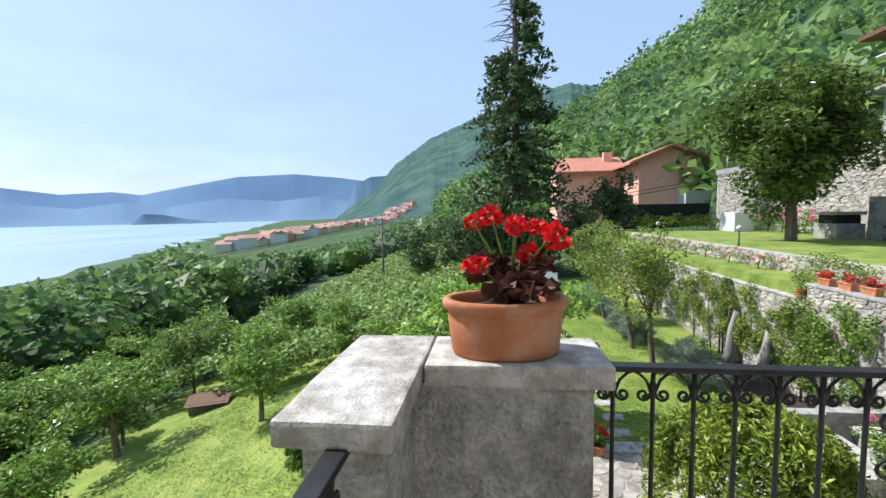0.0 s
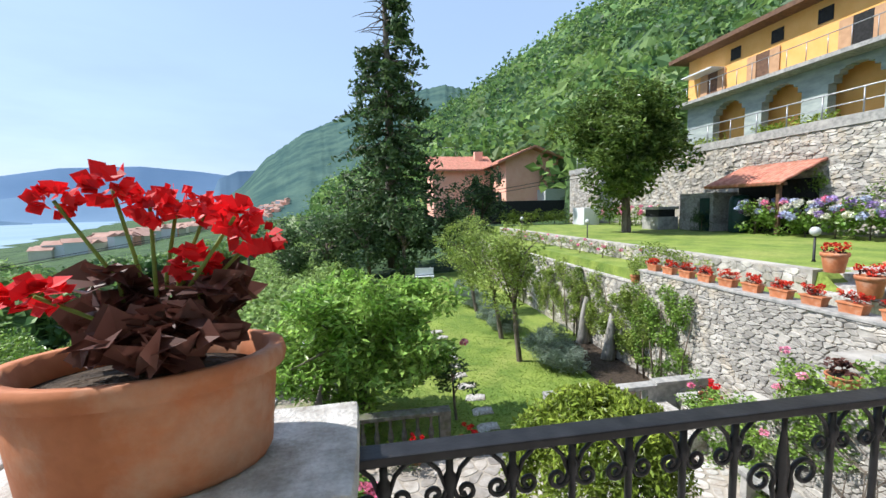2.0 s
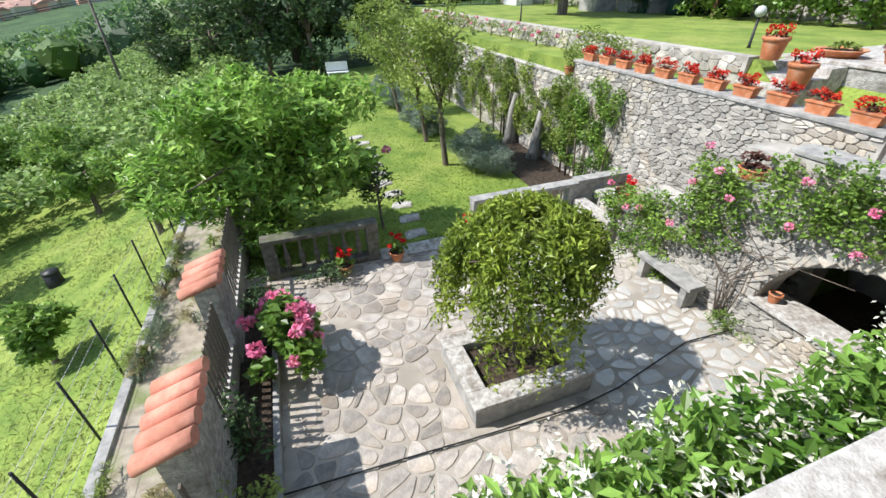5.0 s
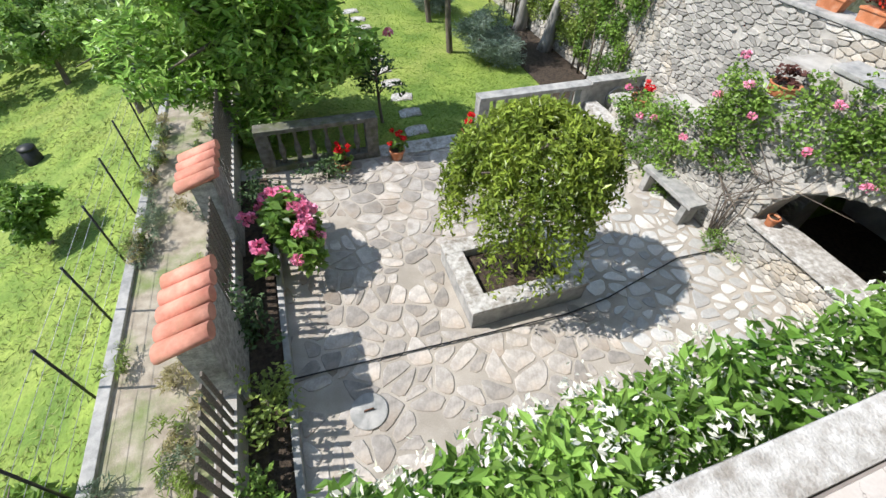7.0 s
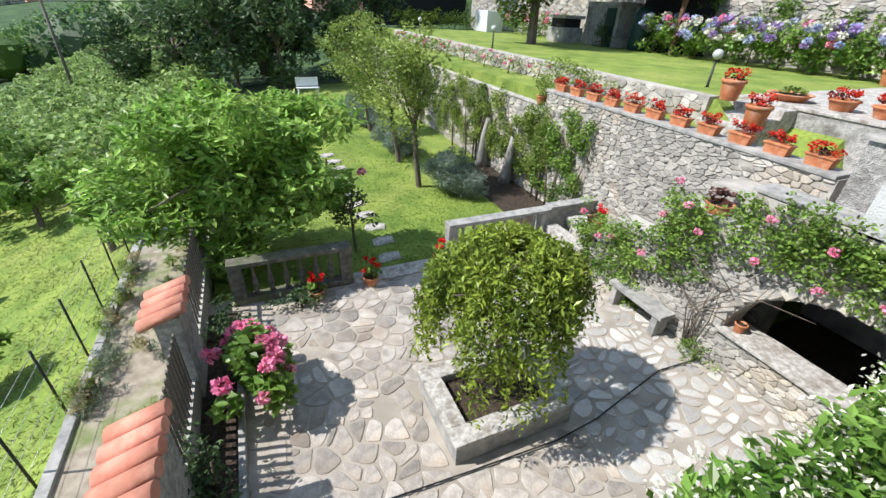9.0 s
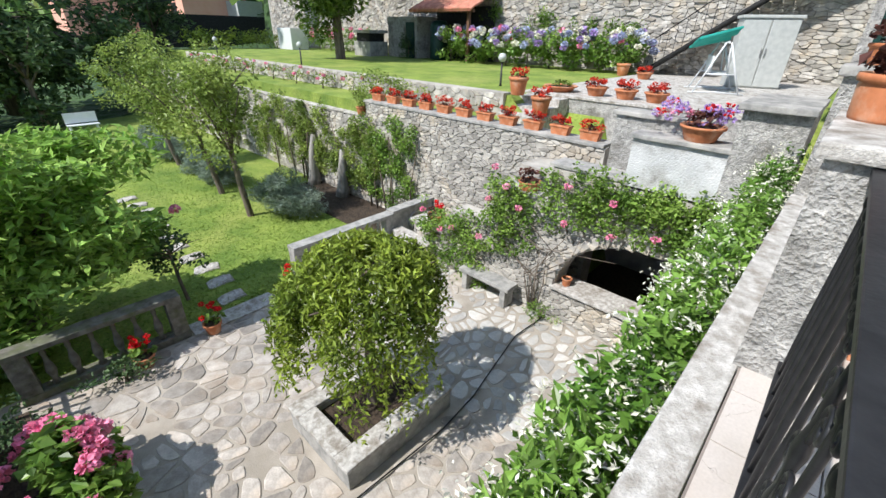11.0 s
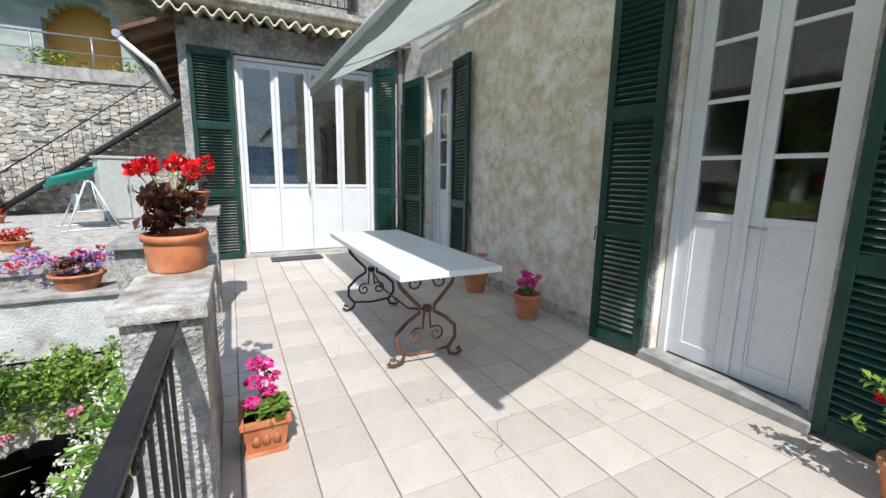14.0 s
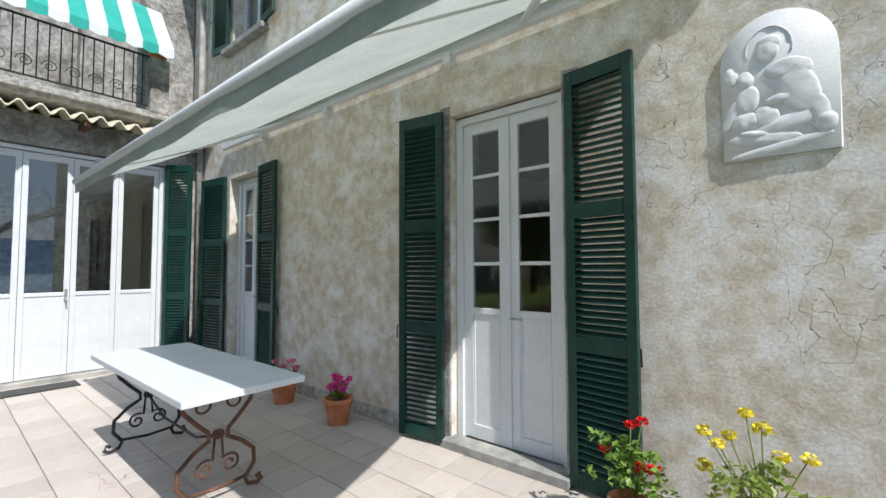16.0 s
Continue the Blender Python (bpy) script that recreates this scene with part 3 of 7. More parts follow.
# second pier
tagged(part("pier_middle", cut(cut(box(6.0, 6.92, 3.85, 4.085, -0.3, 0.84), 2, 0.1), 0, 0.1), M_PLASTERG), "rough grey render pier at the end of the railing", "pier", kind="structure")
tagged(part("coping_middle", worn_box(5.965, 6.96, 3.825, 4.115, 0.84, 0.895), M_CAP), "worn stone coping slab on the pier", "coping", kind="structure")
tagged(part("pier_far", cut(cut(box(8.75, 9.12, 3.88, 4.2, -0.3, 0.93), 2, 0.1), 0, 0.1), M_PLASTERG), "rough grey render pier at the terrace end", "pier", kind="structure")
tagged(part("coping_far", worn_box(8.70, 9.17, 3.84, 4.24, 0.93, 1.0), M_GREYCAP), "grey stone coping slab on the far pier", "coping", kind="structure")
# outer ledge beyond the rail
tagged(part("ledge", worn_box(3.98, 8.75, 4.065, 4.215, -0.30, -0.006, step=0.25), M_CAP), "rough pale granite ledge outside the railing", "ledge", kind="structure")

# courtyard bed, arch wall, stepped walls, retaining walls
tagged(part("courtyard_bed", box(2.95, 10.15, 4.05, 11.02, -3.7, COURT - 0.012), M_PAVEJ), "mortar bed of the courtyard paving", "pavement", kind="structure")
ARCH_X = 10.15
bm = bmesh.new()
ARC_Y, ARC_Z, ARC_A, ARC_B = 5.47, -2.80, 1.41, 1.17
arch = [(ARC_Y - ARC_A * math.cos(math.pi * k / 22), ARC_Z + ARC_B * math.sin(math.pi * k / 22)) for k in range(3, 23)]
for i in range(len(arch) - 1):
    (p, zp), (q, zq) = arch[i], arch[i + 1]
    if q - p < 1e-4:
        continue
    for x0, x1 in ((ARCH_X, ARCH_X + 0.45),):
        vs = [bm.verts.new(c) for c in ((x0, p, zp), (x0, q, zq), (x0, q, -0.72), (x0, p, -0.72), (x1, p, zp), (x1, q, zq), (x1, q, -0.72), (x1, p, -0.72))]
        for f in ((0, 3, 2, 1), (4, 5, 6, 7), (0, 1, 5, 4), (3, 7, 6, 2), (0, 4, 7, 3), (1, 2, 6, 5)):
            bm.faces.new([vs[j] for j in f])
box(ARCH_X, ARCH_X + 0.45, 4.06, arch[0][0], -3.6, -0.72, bm)
box(ARCH_X, ARCH_X + 0.45, arch[0][0], 6.88, -3.6, -2.80, bm)
box(ARCH_X, ARCH_X + 0.45, 6.88, 7.2, -3.6, -0.72, bm)
box(ARCH_X, ARCH_X + 0.45, 7.2, 8.25, -3.6, -1.32, bm)
box(ARCH_X, ARCH_X + 0.45, 8.25, 9.3, -3.6, -2.05, bm)
box(ARCH_X, ARCH_X + 0.45, 9.3, 10.45, -3.6, -2.62, bm)
wall_arch = tagged(part("wall_arch", bm, M_MORTAR), "rubble stone wall with a dark arched opening", "wall", kind="structure")
# pale vault floor given a soil-dark colour in place of its shadow
tagged(part("arch_vault", box(10.6, 13.0, 4.05, 7.25, -3.7, -3.45), M_SOIL), "vault floor under the arch, its shadow put in as soil-dark colour", "floor", kind="structure")
wall("wall_vault_back", "x", 13.0, 0.2, 3.9, 7.4, -3.6, -1.10, M_MORTAR, (), "dark stone back of the vault")
wall("wall_vault_a", "y", 7.25, 0.2, 10.6, 13.0, -3.6, -1.10, M_MORTAR, (), "dark stone side of the vault")
wall("wall_vault_b", "y", 3.9, 0.15, 10.6, 13.0, -3.6, -1.10, M_MORTAR, (), "dark stone side of the vault")
tagged(part("ceiling_vault", box(10.6, 13.59, 3.9, 8.1, -1.10, -0.94), M_MORTAR), "stone ceiling of the vault", "ceiling", kind="structure")
# stepped white-washed parapets above the arch wall
for nm, y0, y1, zt, x0 in (("a", 7.42, 8.25, -1.25, 10.15), ("b", 6.05, 7.25, -0.64, 10.17), ("c", 4.9, 6.12, 0.0, 10.13), ("d", 5.6, 6.6, 0.19, 10.62)):
    tagged(part("parapet_" + nm, cut(box(x0 + 0.02, x0 + 0.36, y0 + 0.03, y1 - 0.03, -1.4 if nm in "ab" else -0.75, zt - 0.06), 1, 0.15), M_WHITEWASH if nm != "d" else M_PLASTERG), "stepped parapet of flaking grey-white render", "parapet", kind="structure")
    tagged(part("coping_" + nm, worn_box(x0 - 0.03, x0 + 0.42, y0 - 0.02, y1 + 0.02, zt - 0.06, zt, step=0.2), M_GREYCAP), "grey stone slab on the stepped parapet", "coping", kind="structure")
tagged(part("pier_stair", cut(box(10.1, 11.2, 4.32, 4.95, -0.75, 0.46), 2, 0.15), M_PLASTERG), "tall grey rendered block beside the terrace", "pier", kind="structure")
tagged(part("coping_stair", worn_box(10.0, 11.3, 4.3, 5.0, 0.46, 0.53, step=0.2), M_GREYCAP), "grey stone slab on the rendered block", "coping", kind="structure")
# garden retaining wall
wall("wall_garden", "x", 11.3, 0.4, 6.9, 13.55, -3.7, -0.56, M_MORTAR, (), "rubble stone garden retaining wall")
tagged(part("coping_garden", worn_box(11.25, 11.72, 6.92, 13.58, -0.56, -0.5, step=0.3), M_GREYCAP), "flat grey slab coping of the garden wall", "coping", kind="structure")
wall("wall_garden_low", "x", 11.32, 0.4, 13.55, 31.0, -3.7, -0.97, M_MORTAR, (), "lower rubble garden wall covered with creeper")
tagged(part("coping_garden_low", worn_box(11.28, 11.74, 13.58, 31.0, -0.97, -0.92, step=0.6), M_CAP), "pale slab coping of the low garden wall", "coping", kind="structure")
wall("wall_lawn", "x", 12.70, 0.3, 10.1, 31.0, -1.0, -0.10, M_MORTAR, (), "low stone edging wall of the upper lawn")
wall("wall_patio", "x", 13.60, 0.35, 5.0, 10.1, -1.3, -0.16, M_PLASTERG, (), "low grey rendered front wall of the patio")
tagged(part("patio", box(13.57, 22.3, 4.6, 10.15, -0.16, -0.10, bevel=0.01), M_CAP), "pale stone slab patio beside the upper lawn", "patio", kind="structure")
wall("wall_hill", "x", 22.3, 0.6, 2.0, 40.0, -1.0, 4.1, M_MORTAR, (), "high rubble stone wall below the orange house")
tagged(part("coping_hill", box(22.2, 22.95, 2.0, 40.0, 4.1, 4.5), M_GREYCAP), "grey stone parapet band on top of the high wall", "coping", kind="structure")

# ---- ironwork ----
def spiral(cx, cz, r0, r1, a0, turns, n=18, y=0.0):
    """Scroll points in the x-z plane round (cx, cz), from radius r0 to r1."""
    return [(cx + (r0 + (r1 - r0) * k / n) * math.cos(a0 + turns * 2 * math.pi * k / n), y, cz + (r0 + (r1 - r0) * k / n) * math.sin(a0 + turns * 2 * math.pi * k / n)) for k in range(n + 1)]


def scroll_mesh(side, s=1.0):
    pts = [(0.0, 0, -0.055), (0.012 * side, 0, -0.09)] + [(side * x, y, z) for x, y, z in spiral(0.032, -0.085, 0.022, 0.006, math.pi, 1.3, 16)]
    b = tube([(0.0, 0, -0.008), (0.0, 0, -0.03)] + pts[:1] + pts[2:], 0.0055, 6)
    top = tube([(side * 0.062, 0, -0.004), (side * 0.045, 0, -0.012), (side * 0.022, 0, -0.035), (side * 0.008, 0, -0.075)], 0.005, 6, bm=b)
    return top


def railing(name, length, label, m):
    rail = thing(name, label=label, category="railing")
    rail.matrix_world = m
    part("top_rail", box(0, length, -0.026, 0.026, 0.815, 0.835, bevel=0.004), M_IRON, rail)
    part("bottom_rail", box(0, length, -0.014, 0.014, 0.075, 0.09, bevel=0.003), M_IRON, rail)
    bar = lathe([(0.007, 0.085), (0.009, 0.30), (0.0075, 0.55), (0.008, 0.73), (0.014, 0.745), (0.014, 0.765), (0.008, 0.775), (0.008, 0.82)], 8)
    first = part("baluster", bar, M_IRON, rail)
    sl, sr = part("scroll", scroll_mesh(-1), M_IRON, rail), part("scroll", scroll_mesh(1), M_IRON, rail)
    n = int(length / 0.133)
    step = length / (n + 0.3)
    xs = [step * (k + 0.65) for k in range(n)]
    mid = n // 2
    for k, x in enumerate(xs):
        if k == mid:
            continue
        if first.location.x == 0:
            for o, dz in ((first, 0), (sl, 0.815), (sr, 0.815)):
                o.location = (x, 0, dz)
            continue
        shared("baluster", first.data, rail, Matrix.Translation((x, 0, 0)))
        shared("scroll", sl.data, rail, Matrix.Translation((x, 0, 0.815)))
        shared("scroll", sr.data, rail, Matrix.Translation((x, 0, 0.815)))
    x = xs[mid]
    orn = lathe([(0.008, 0.09), (0.010, 0.34), (0.024, 0.42), (0.012, 0.47), (0.03, 0.56), (0.014, 0.63), (0.02, 0.68), (0.008, 0.77), (0.008, 0.82)], 8, at=(x, 0, 0), sy=0.5)
    part("centre_ornament", orn, M_IRON, rail)
    for sd in (-1, 1):
        for zc, r in ((0.66, 0.04), (0.50, 0.045), (0.36, 0.04), (0.22, 0.04)):
            pts = [(x + sd * 0.012, 0, zc - 0.09)] + [(x + sd * (px), 0, pz) for px, _, pz in spiral(0.06, zc, r, 0.008, math.pi + 0.6, -1.5, 20)]
            part("ornament_scroll", tube(pts, 0.006, 6), M_IRON, rail)
    return rail


railing("railing", 2.0, "black wrought-iron railing with scrolls between two piers", pose(4.0, 3.945, 0))
railing("railing", 2.36, "black wrought-iron railing with scrolls along the terrace end", pose(3.33, 3.40, 0, 0, 0, -90))
railing("railing", 1.82, "black wrought-iron railing between the far piers", pose(6.93, 4.0, 0))

# ---- pots and flowers ----
def pot_round(r, h, at, label, parent=None, rim=0.018, oval=1.0, rz=0.0, name="flower_pot", cat="flower pot", group="", sides=28):
    p = thing(name, at, label, cat, group, rz=rz)
    lo = 0.84 if "oval" in label else 0.66
    prof = [(r * lo, 0), (r * (lo + 0.03), 0.012), (r * (0.88 if lo < 0.8 else 0.93), h * 0.72), (r * 0.90, h * 0.80), (r * 1.0, h * 0.83), (r * 1.02, h * 0.93), (r * 1.0, h), (r - rim - 0.004, h), (r * 0.84, h * 0.8), (r * 0.8, h * 0.55)]
    part("pot_body", lathe(prof, sides, sx=oval), M_TERRA, p, smooth=False)
    part("soil", lathe([(r * 0.86, h * 0.78), (r * 0.4, h * 0.86), (0.001, h * 0.87)], 16, sx=oval), M_SOIL, p, "dark damp soil")
    return p


def flower_head(at, r, n=46, size=None):
    c, u = blob_points([(*at, r, r, r * 0.72)], n, shell=0.7)
    return leaves(c, size or r * 0.75, up=0.2, aspect=0.9, fold=0.15, outward=u * 1.4)


def plant(parent, leaf_mat, blobs, n, size, heads=(), head_mat=None, head_r=0.045, stems_from=None, aspect=0.75, name="foliage", label=""):
    c, u = blob_points(blobs, n, shell=0.35)
    part(name, leaves(c, size, up=0.5, aspect=aspect, fold=0.3, outward=u * 0.6), leaf_mat, parent, label)
    for k, h in enumerate(heads):
        r = head_r * rnd(0.85, 1.2)
        if stems_from is not None:
            s = stems_from
            mid = ((s[0] * 0.6 + h[0] * 0.4), (s[1] * 0.6 + h[1] * 0.4), (s[2] + h[2]) / 2)
            part("stem", tube([(s[0] * 0.7 + h[0] * 0.3, s[1] * 0.7 + h[1] * 0.3, s[2]), mid, h], [0.004, 0.0035, 0.003], 5), M_LEAFO, parent)
        part("flower_head", flower_head(h, r), head_mat, parent)


# the oval pot on the corner coping
p = pot_round(0.205, 0.185, (3.72, 3.885, 0.893), "oval terracotta pot of red geraniums on the corner coping", oval=1.0, rz=6, name="geranium_pot")
p.scale = (1.0, 0.66, 1.0)
plant(p, M_LEAFRED, clumps(0.03, 0.0, 0.245, 0.14, 0.19, 0.085, 16, 0.42), 300, 0.062,
      [(-0.10, 0, 0.43), (-0.04, 0.05, 0.455), (0.03, -0.03, 0.42), (0.10, 0.02, 0.415), (0.17, 0.0, 0.365), (-0.10, -0.10, 0.30), (0.075, 0.0, 0.33), (0.15, -0.06, 0.40), (0.05, 0.06, 0.43)], M_RED, 0.037, (0.02, 0, 0.18), aspect=0.95, label="wavy burgundy leaves")
# the same on the middle pier
p = pot_round(0.165, 0.165, (6.60, 3.97, 0.896), "oval terracotta pot of red geraniums on the pier", name="geranium_pot")
p.scale = (1.0, 0.8, 1.0)
plant(p, M_LEAFRED, clumps(0, 0, 0.28, 0.13, 0.16, 0.11, 16, 0.45), 330, 0.06,
      [(-0.13, 0.08, 0.46), (-0.05, -0.06, 0.48), (0.05, 0.1, 0.48), (0.10, -0.10, 0.46), (0.0, 0.16, 0.45), (0.15, 0.0, 0.47), (-0.16, -0.12, 0.44), (0.02, -0.17, 0.47)], M_RED, 0.045, (0, 0, 0.2), aspect=0.95, label="wavy burgundy leaves")
p = pot_round(0.12, 0.15, (8.94, 4.03, 1.001), "small terracotta pot with a dark bushy plant", name="plant_pot")
plant(p, M_LEAFRED, clumps(0, 0, 0.22, 0.12, 0.12, 0.09, 8, 0.5), 90, 0.06)
# square planter on the floor
sq = thing("square_planter", (6.455, 3.655, 0.0), "square terracotta planter with pink geranium on the tiles", "planter")
b = bmesh.new()
bmesh.ops.create_cone(b, cap_ends=True, segments=4, radius1=0.118, radius2=0.145, depth=0.19, matrix=Matrix.Translation((0, 0, 0.115)) @ Matrix.Rotation(radians(45), 4, "Z"))
part("planter_body", b, M_TERRA, sq)
part("planter_foot", box(-0.095, 0.095, -0.095, 0.095, 0, 0.022, bevel=0.004), M_TERRA, sq)
for x0, x1, y0, y1 in ((-0.115, 0.115, -0.115, -0.093), (-0.115, 0.115, 0.093, 0.115), (-0.115, -0.093, -0.0925, 0.0925), (0.093, 0.115, -0.0925, 0.0925)):
    part("planter_rim", box(x0, x1, y0, y1, 0.198, 0.235, bevel=0.004), M_TERRA, sq)
for ang in range(4):
    for k in (-1, 0, 1):
        part("leaf_relief", lathe([(0.002, 0), (0.018, 0.006), (0.016, 0.05), (0.002, 0.075)], 8, sy=0.4, at=(0, 0, 0)), M_TERRA, sq, at=pose(0, 0, 0, 0, 0, 90 * ang) @ pose(0.045 * k, -0.092, 0.07, 9, 0, 0))
part("soil", box(-0.092, 0.092, -0.092, 0.092, 0.19, 0.21), M_SOIL, sq)
sq.scale = (1.1, 1.0, 0.8)
plant(sq, M_LEAF, clumps(0, 0, 0.29, 0.12, 0.12, 0.08, 10, 0.5), 130, 0.06, [(0.03, 0.02, 0.52), (-0.03, 0.03, 0.44), (0.05, -0.05, 0.41), (-0.02, -0.03, 0.36), (-0.06, 0.05, 0.33), (0.06, -0.02, 0.49)], M_MAGENTA, 0.038, (0, 0, 0.25), aspect=0.95)
# pots along the house wall
for px, py, r, h, lab, mat, hd in ((8.42, 1.26, 0.15, 0.25, "round terracotta pot of pink geraniums by the house wall", M_PINK, 5), (7.45, 1.27, 0.135, 0.235, "round terracotta pot with pink geraniums by the house wall", M_MAGENTA, 8)):
    p = pot_round(r, h, (px, py, 0), lab, name="geranium_pot")
    plant(p, M_LEAF, clumps(0, 0, h + 0.06, 0.12, 0.12, 0.07, 8, 0.5), 90, 0.06, [(rnd(-0.11, 0.11), rnd(-0.08, 0.08), h + rnd(0.08, 0.2)) for _ in range(hd)], mat, 0.034, (0, 0, h))
p = pot_round(0.115, 0.19, (4.86, 1.30, 0), "terracotta pot of red flowers beside the shutter", name="flower_pot")
plant(p, M_LEAF, clumps(0.02, 0, 0.38, 0.2, 0.18, 0.2, 14, 0.45), 330, 0.05, [(-0.07, 0.0, 0.62), (-0.02, 0.03, 0.60), (-0.10, -0.08, 0.35), (-0.03, -0.09, 0.34), (0.14, -0.03, 0.42)], M_RED, 0.03, (0, 0, 0.2), aspect=0.6)
p = pot_round(0.13, 0.2, (4.28, 1.32, 0), "terracotta pot with a yellow rose bush by the wall", name="rose_pot")
plant(p, M_LEAFO, clumps(0, 0, 0.45, 0.24, 0.2, 0.26, 16, 0.42), 380, 0.05, [(0.17, 0.0, 0.6), (0.22, 0.03, 0.66), (0.06, -0.02, 0.76), (0.0, 0.04, 0.72), (-0.16, 0.0, 0.62), (-0.06, -0.06, 0.58), (0.13, -0.06, 0.63), (0.24, -0.05, 0.46)], M_YELLOW, 0.032, (0, 0, 0.2), aspect=0.6)

# ---- the terrace table ----
tab = thing("terrace_table", (7.5, 2.55, 0), "long white table top on scrolled wrought-iron legs", "table")
part("tabletop", box(-0.95, 0.95, -0.352, 0.352, 0.725, 0.765, bevel=0.006), M_WHITE, tab)


def table_leg(x, mat):
    e = []
    for sd in (-1, 1):
        outer = [(0, sd * 0.10, 0.715), (0, sd * 0.17, 0.70), (0, sd * 0.22, 0.65), (0, sd * 0.20, 0.58), (0, sd * 0.13, 0.50), (0, sd * 0.06, 0.43), (0, sd * 0.055, 0.38), (0, sd * 0.14, 0.33), (0, sd * 0.225, 0.25), (0, sd * 0.23, 0.16), (0, sd * 0.17, 0.08), (0, sd * 0.19, 0.035), (0, sd * 0.25, 0.018), (0, sd * 0.285, 0.04), (0, sd * 0.27, 0.07), (0, sd * 0.245, 0.055)]
        part("leg_scroll", tube(outer, 0.0135, 8), mat, tab, at=(x, 0, 0))
        inner = [(0, sd * 0.02, 0.40)] + [(0, sd * a, c) for a, _, c in spiral(0.075, 0.21, 0.062, 0.012, math.pi * 0.75, -1.4, 22)]
        part("leg_curl", tube(inner, 0.008, 7), mat, tab, at=(x, 0, 0))
        top = [(0, sd * a, c) for a, _, c in spiral(0.10, 0.60, 0.07, 0.012, 0.4, 1.4, 22)]
        part("leg_curl", tube(top, 0.008, 7), mat, tab, at=(x, 0, 0))
    part("cross_bar", tube([(x, -0.17, 0.09), (x, 0, 0.075), (x, 0.17, 0.09)], 0.011, 7), mat, tab)
    part("collar", lathe([(0.028, 0), (0.036, 0.01), (0.036, 0.035), (0.028, 0.045)], 12), mat, tab, at=(x, 0, 0.385))


table_leg(-0.55, M_RUST)
table_leg(0.78, M_IRON)
part("stretcher", tube([(-0.55, 0, 0.40), (-0.2, 0, 0.30), (0.4, 0, 0.30), (0.78, 0, 0.40)], 0.009, 7), M_IRON, tab)

# ---- doors and shutters ----
def glazed_leaf(parent, w, h, split, panes, name="door_leaf", st=0.085, glz=M_GLASS):
    """A white door leaf in the x-z plane from x=0 to w: stiles, rails, glass above, panel below."""
    leaf = part(name, box(0, st, -0.02, 0.02, 0, h, bevel=0.004), M_WHITE, parent)
    def add(n, bm, mt=M_WHITE):
        return part(n, bm, mt, leaf)
    add("stile", box(w - st, w, -0.02, 0.02, 0, h, bevel=0.004))
    add("top_rail", box(st + 0.0002, w - st - 0.0002, -0.02, 0.02, h - 0.09, h, bevel=0.004))
    add("lock_rail", box(st + 0.0002, w - st - 0.0002, -0.02, 0.02, split - 0.05, split, bevel=0.004))
    add("bottom_rail", box(st + 0.0002, w - st - 0.0002, -0.02, 0.02, 0, 0.11, bevel=0.004))
    add("panel", box(st + 0.0002, w - st - 0.0002, -0.008, 0.008, 0.1102, split - 0.0502, bevel=0.002))
    for x0, x1, z0, z1 in ((st + 0.003, st + 0.015, 0.112, split - 0.052), (w - st - 0.015, w - st - 0.003, 0.112, split - 0.052)):
        add("moulding", box(x0, x1, 0.0085, 0.017, z0, z1))
    gz = [split + (h - 0.09 - split) * k / panes for k in range(panes + 1)]
    for k in range(1, panes):
        add("glazing_bar", box(st + 0.0002, w - st - 0.0002, -0.012, 0.012, gz[k] - 0.014, gz[k] + 0.014, bevel=0.003))
    for k in range(panes):
        lo = gz[k] + (0.0142 if k else 0.0002)
        hi = gz[k + 1] - (0.0142 if k < panes - 1 else 0.0002)
        g = add("pane", box(st + 0.0002, w - st - 0.0002, -0.002, 0.002, lo, hi), glz)
        g.visible_shadow = False
    return leaf


def shutter(at, w, h, rz, label, panels=(0.0, 0.33, 0.66, 1.0), n_slats=58):
    """Louvred shutter hinged at its x=0 edge."""
    s = thing("shutter", at, label, "shutter", "green window shutters", rz=rz)
    part("stile", box(0, 0.062, -0.02, 0.02, 0, h, bevel=0.004), M_GREEN, s)
    part("stile", box(w - 0.062, w, -0.02, 0.02, 0, h, bevel=0.004), M_GREEN, s)
    zs = [0.05 + (h - 0.1) * p for p in panels]
    for z in zs:
        part("rail", box(0.0622, w - 0.0622, -0.018, 0.018, z - 0.05, z + 0.05, bevel=0.004), M_GREEN, s)
    me = None
    for a, c in zip(zs, zs[1:]):
        n = max(1, int((c - a - 0.1) / 0.042))
        for k in range(n):
            z = a + 0.05 + (c - a - 0.1) * (k + 0.5) / n
            m = pose(w / 2, 0, z, 42, 0, 0)
            if me is None:
                me = part("slat", box(-(w - 0.124) / 2, (w - 0.124) / 2, -0.022, 0.022, -0.004, 0.004), M_GREEN, s, at=m).data
            else:
                shared("slat", me, s, m)
    part("latch", tube([(w * 0.98, 0.022, h * 0.34), (w * 0.98, 0.05, h * 0.34), (w * 0.98, 0.055, h * 0.30)], 0.006, 6), M_IRON, s)
    for z in (0.25, h * 0.5, h - 0.25):
        part("hinge", box(-0.012, 0.03, 0.0205, 0.027, z - 0.03, z + 0.03), M_IRON, s)
    return s


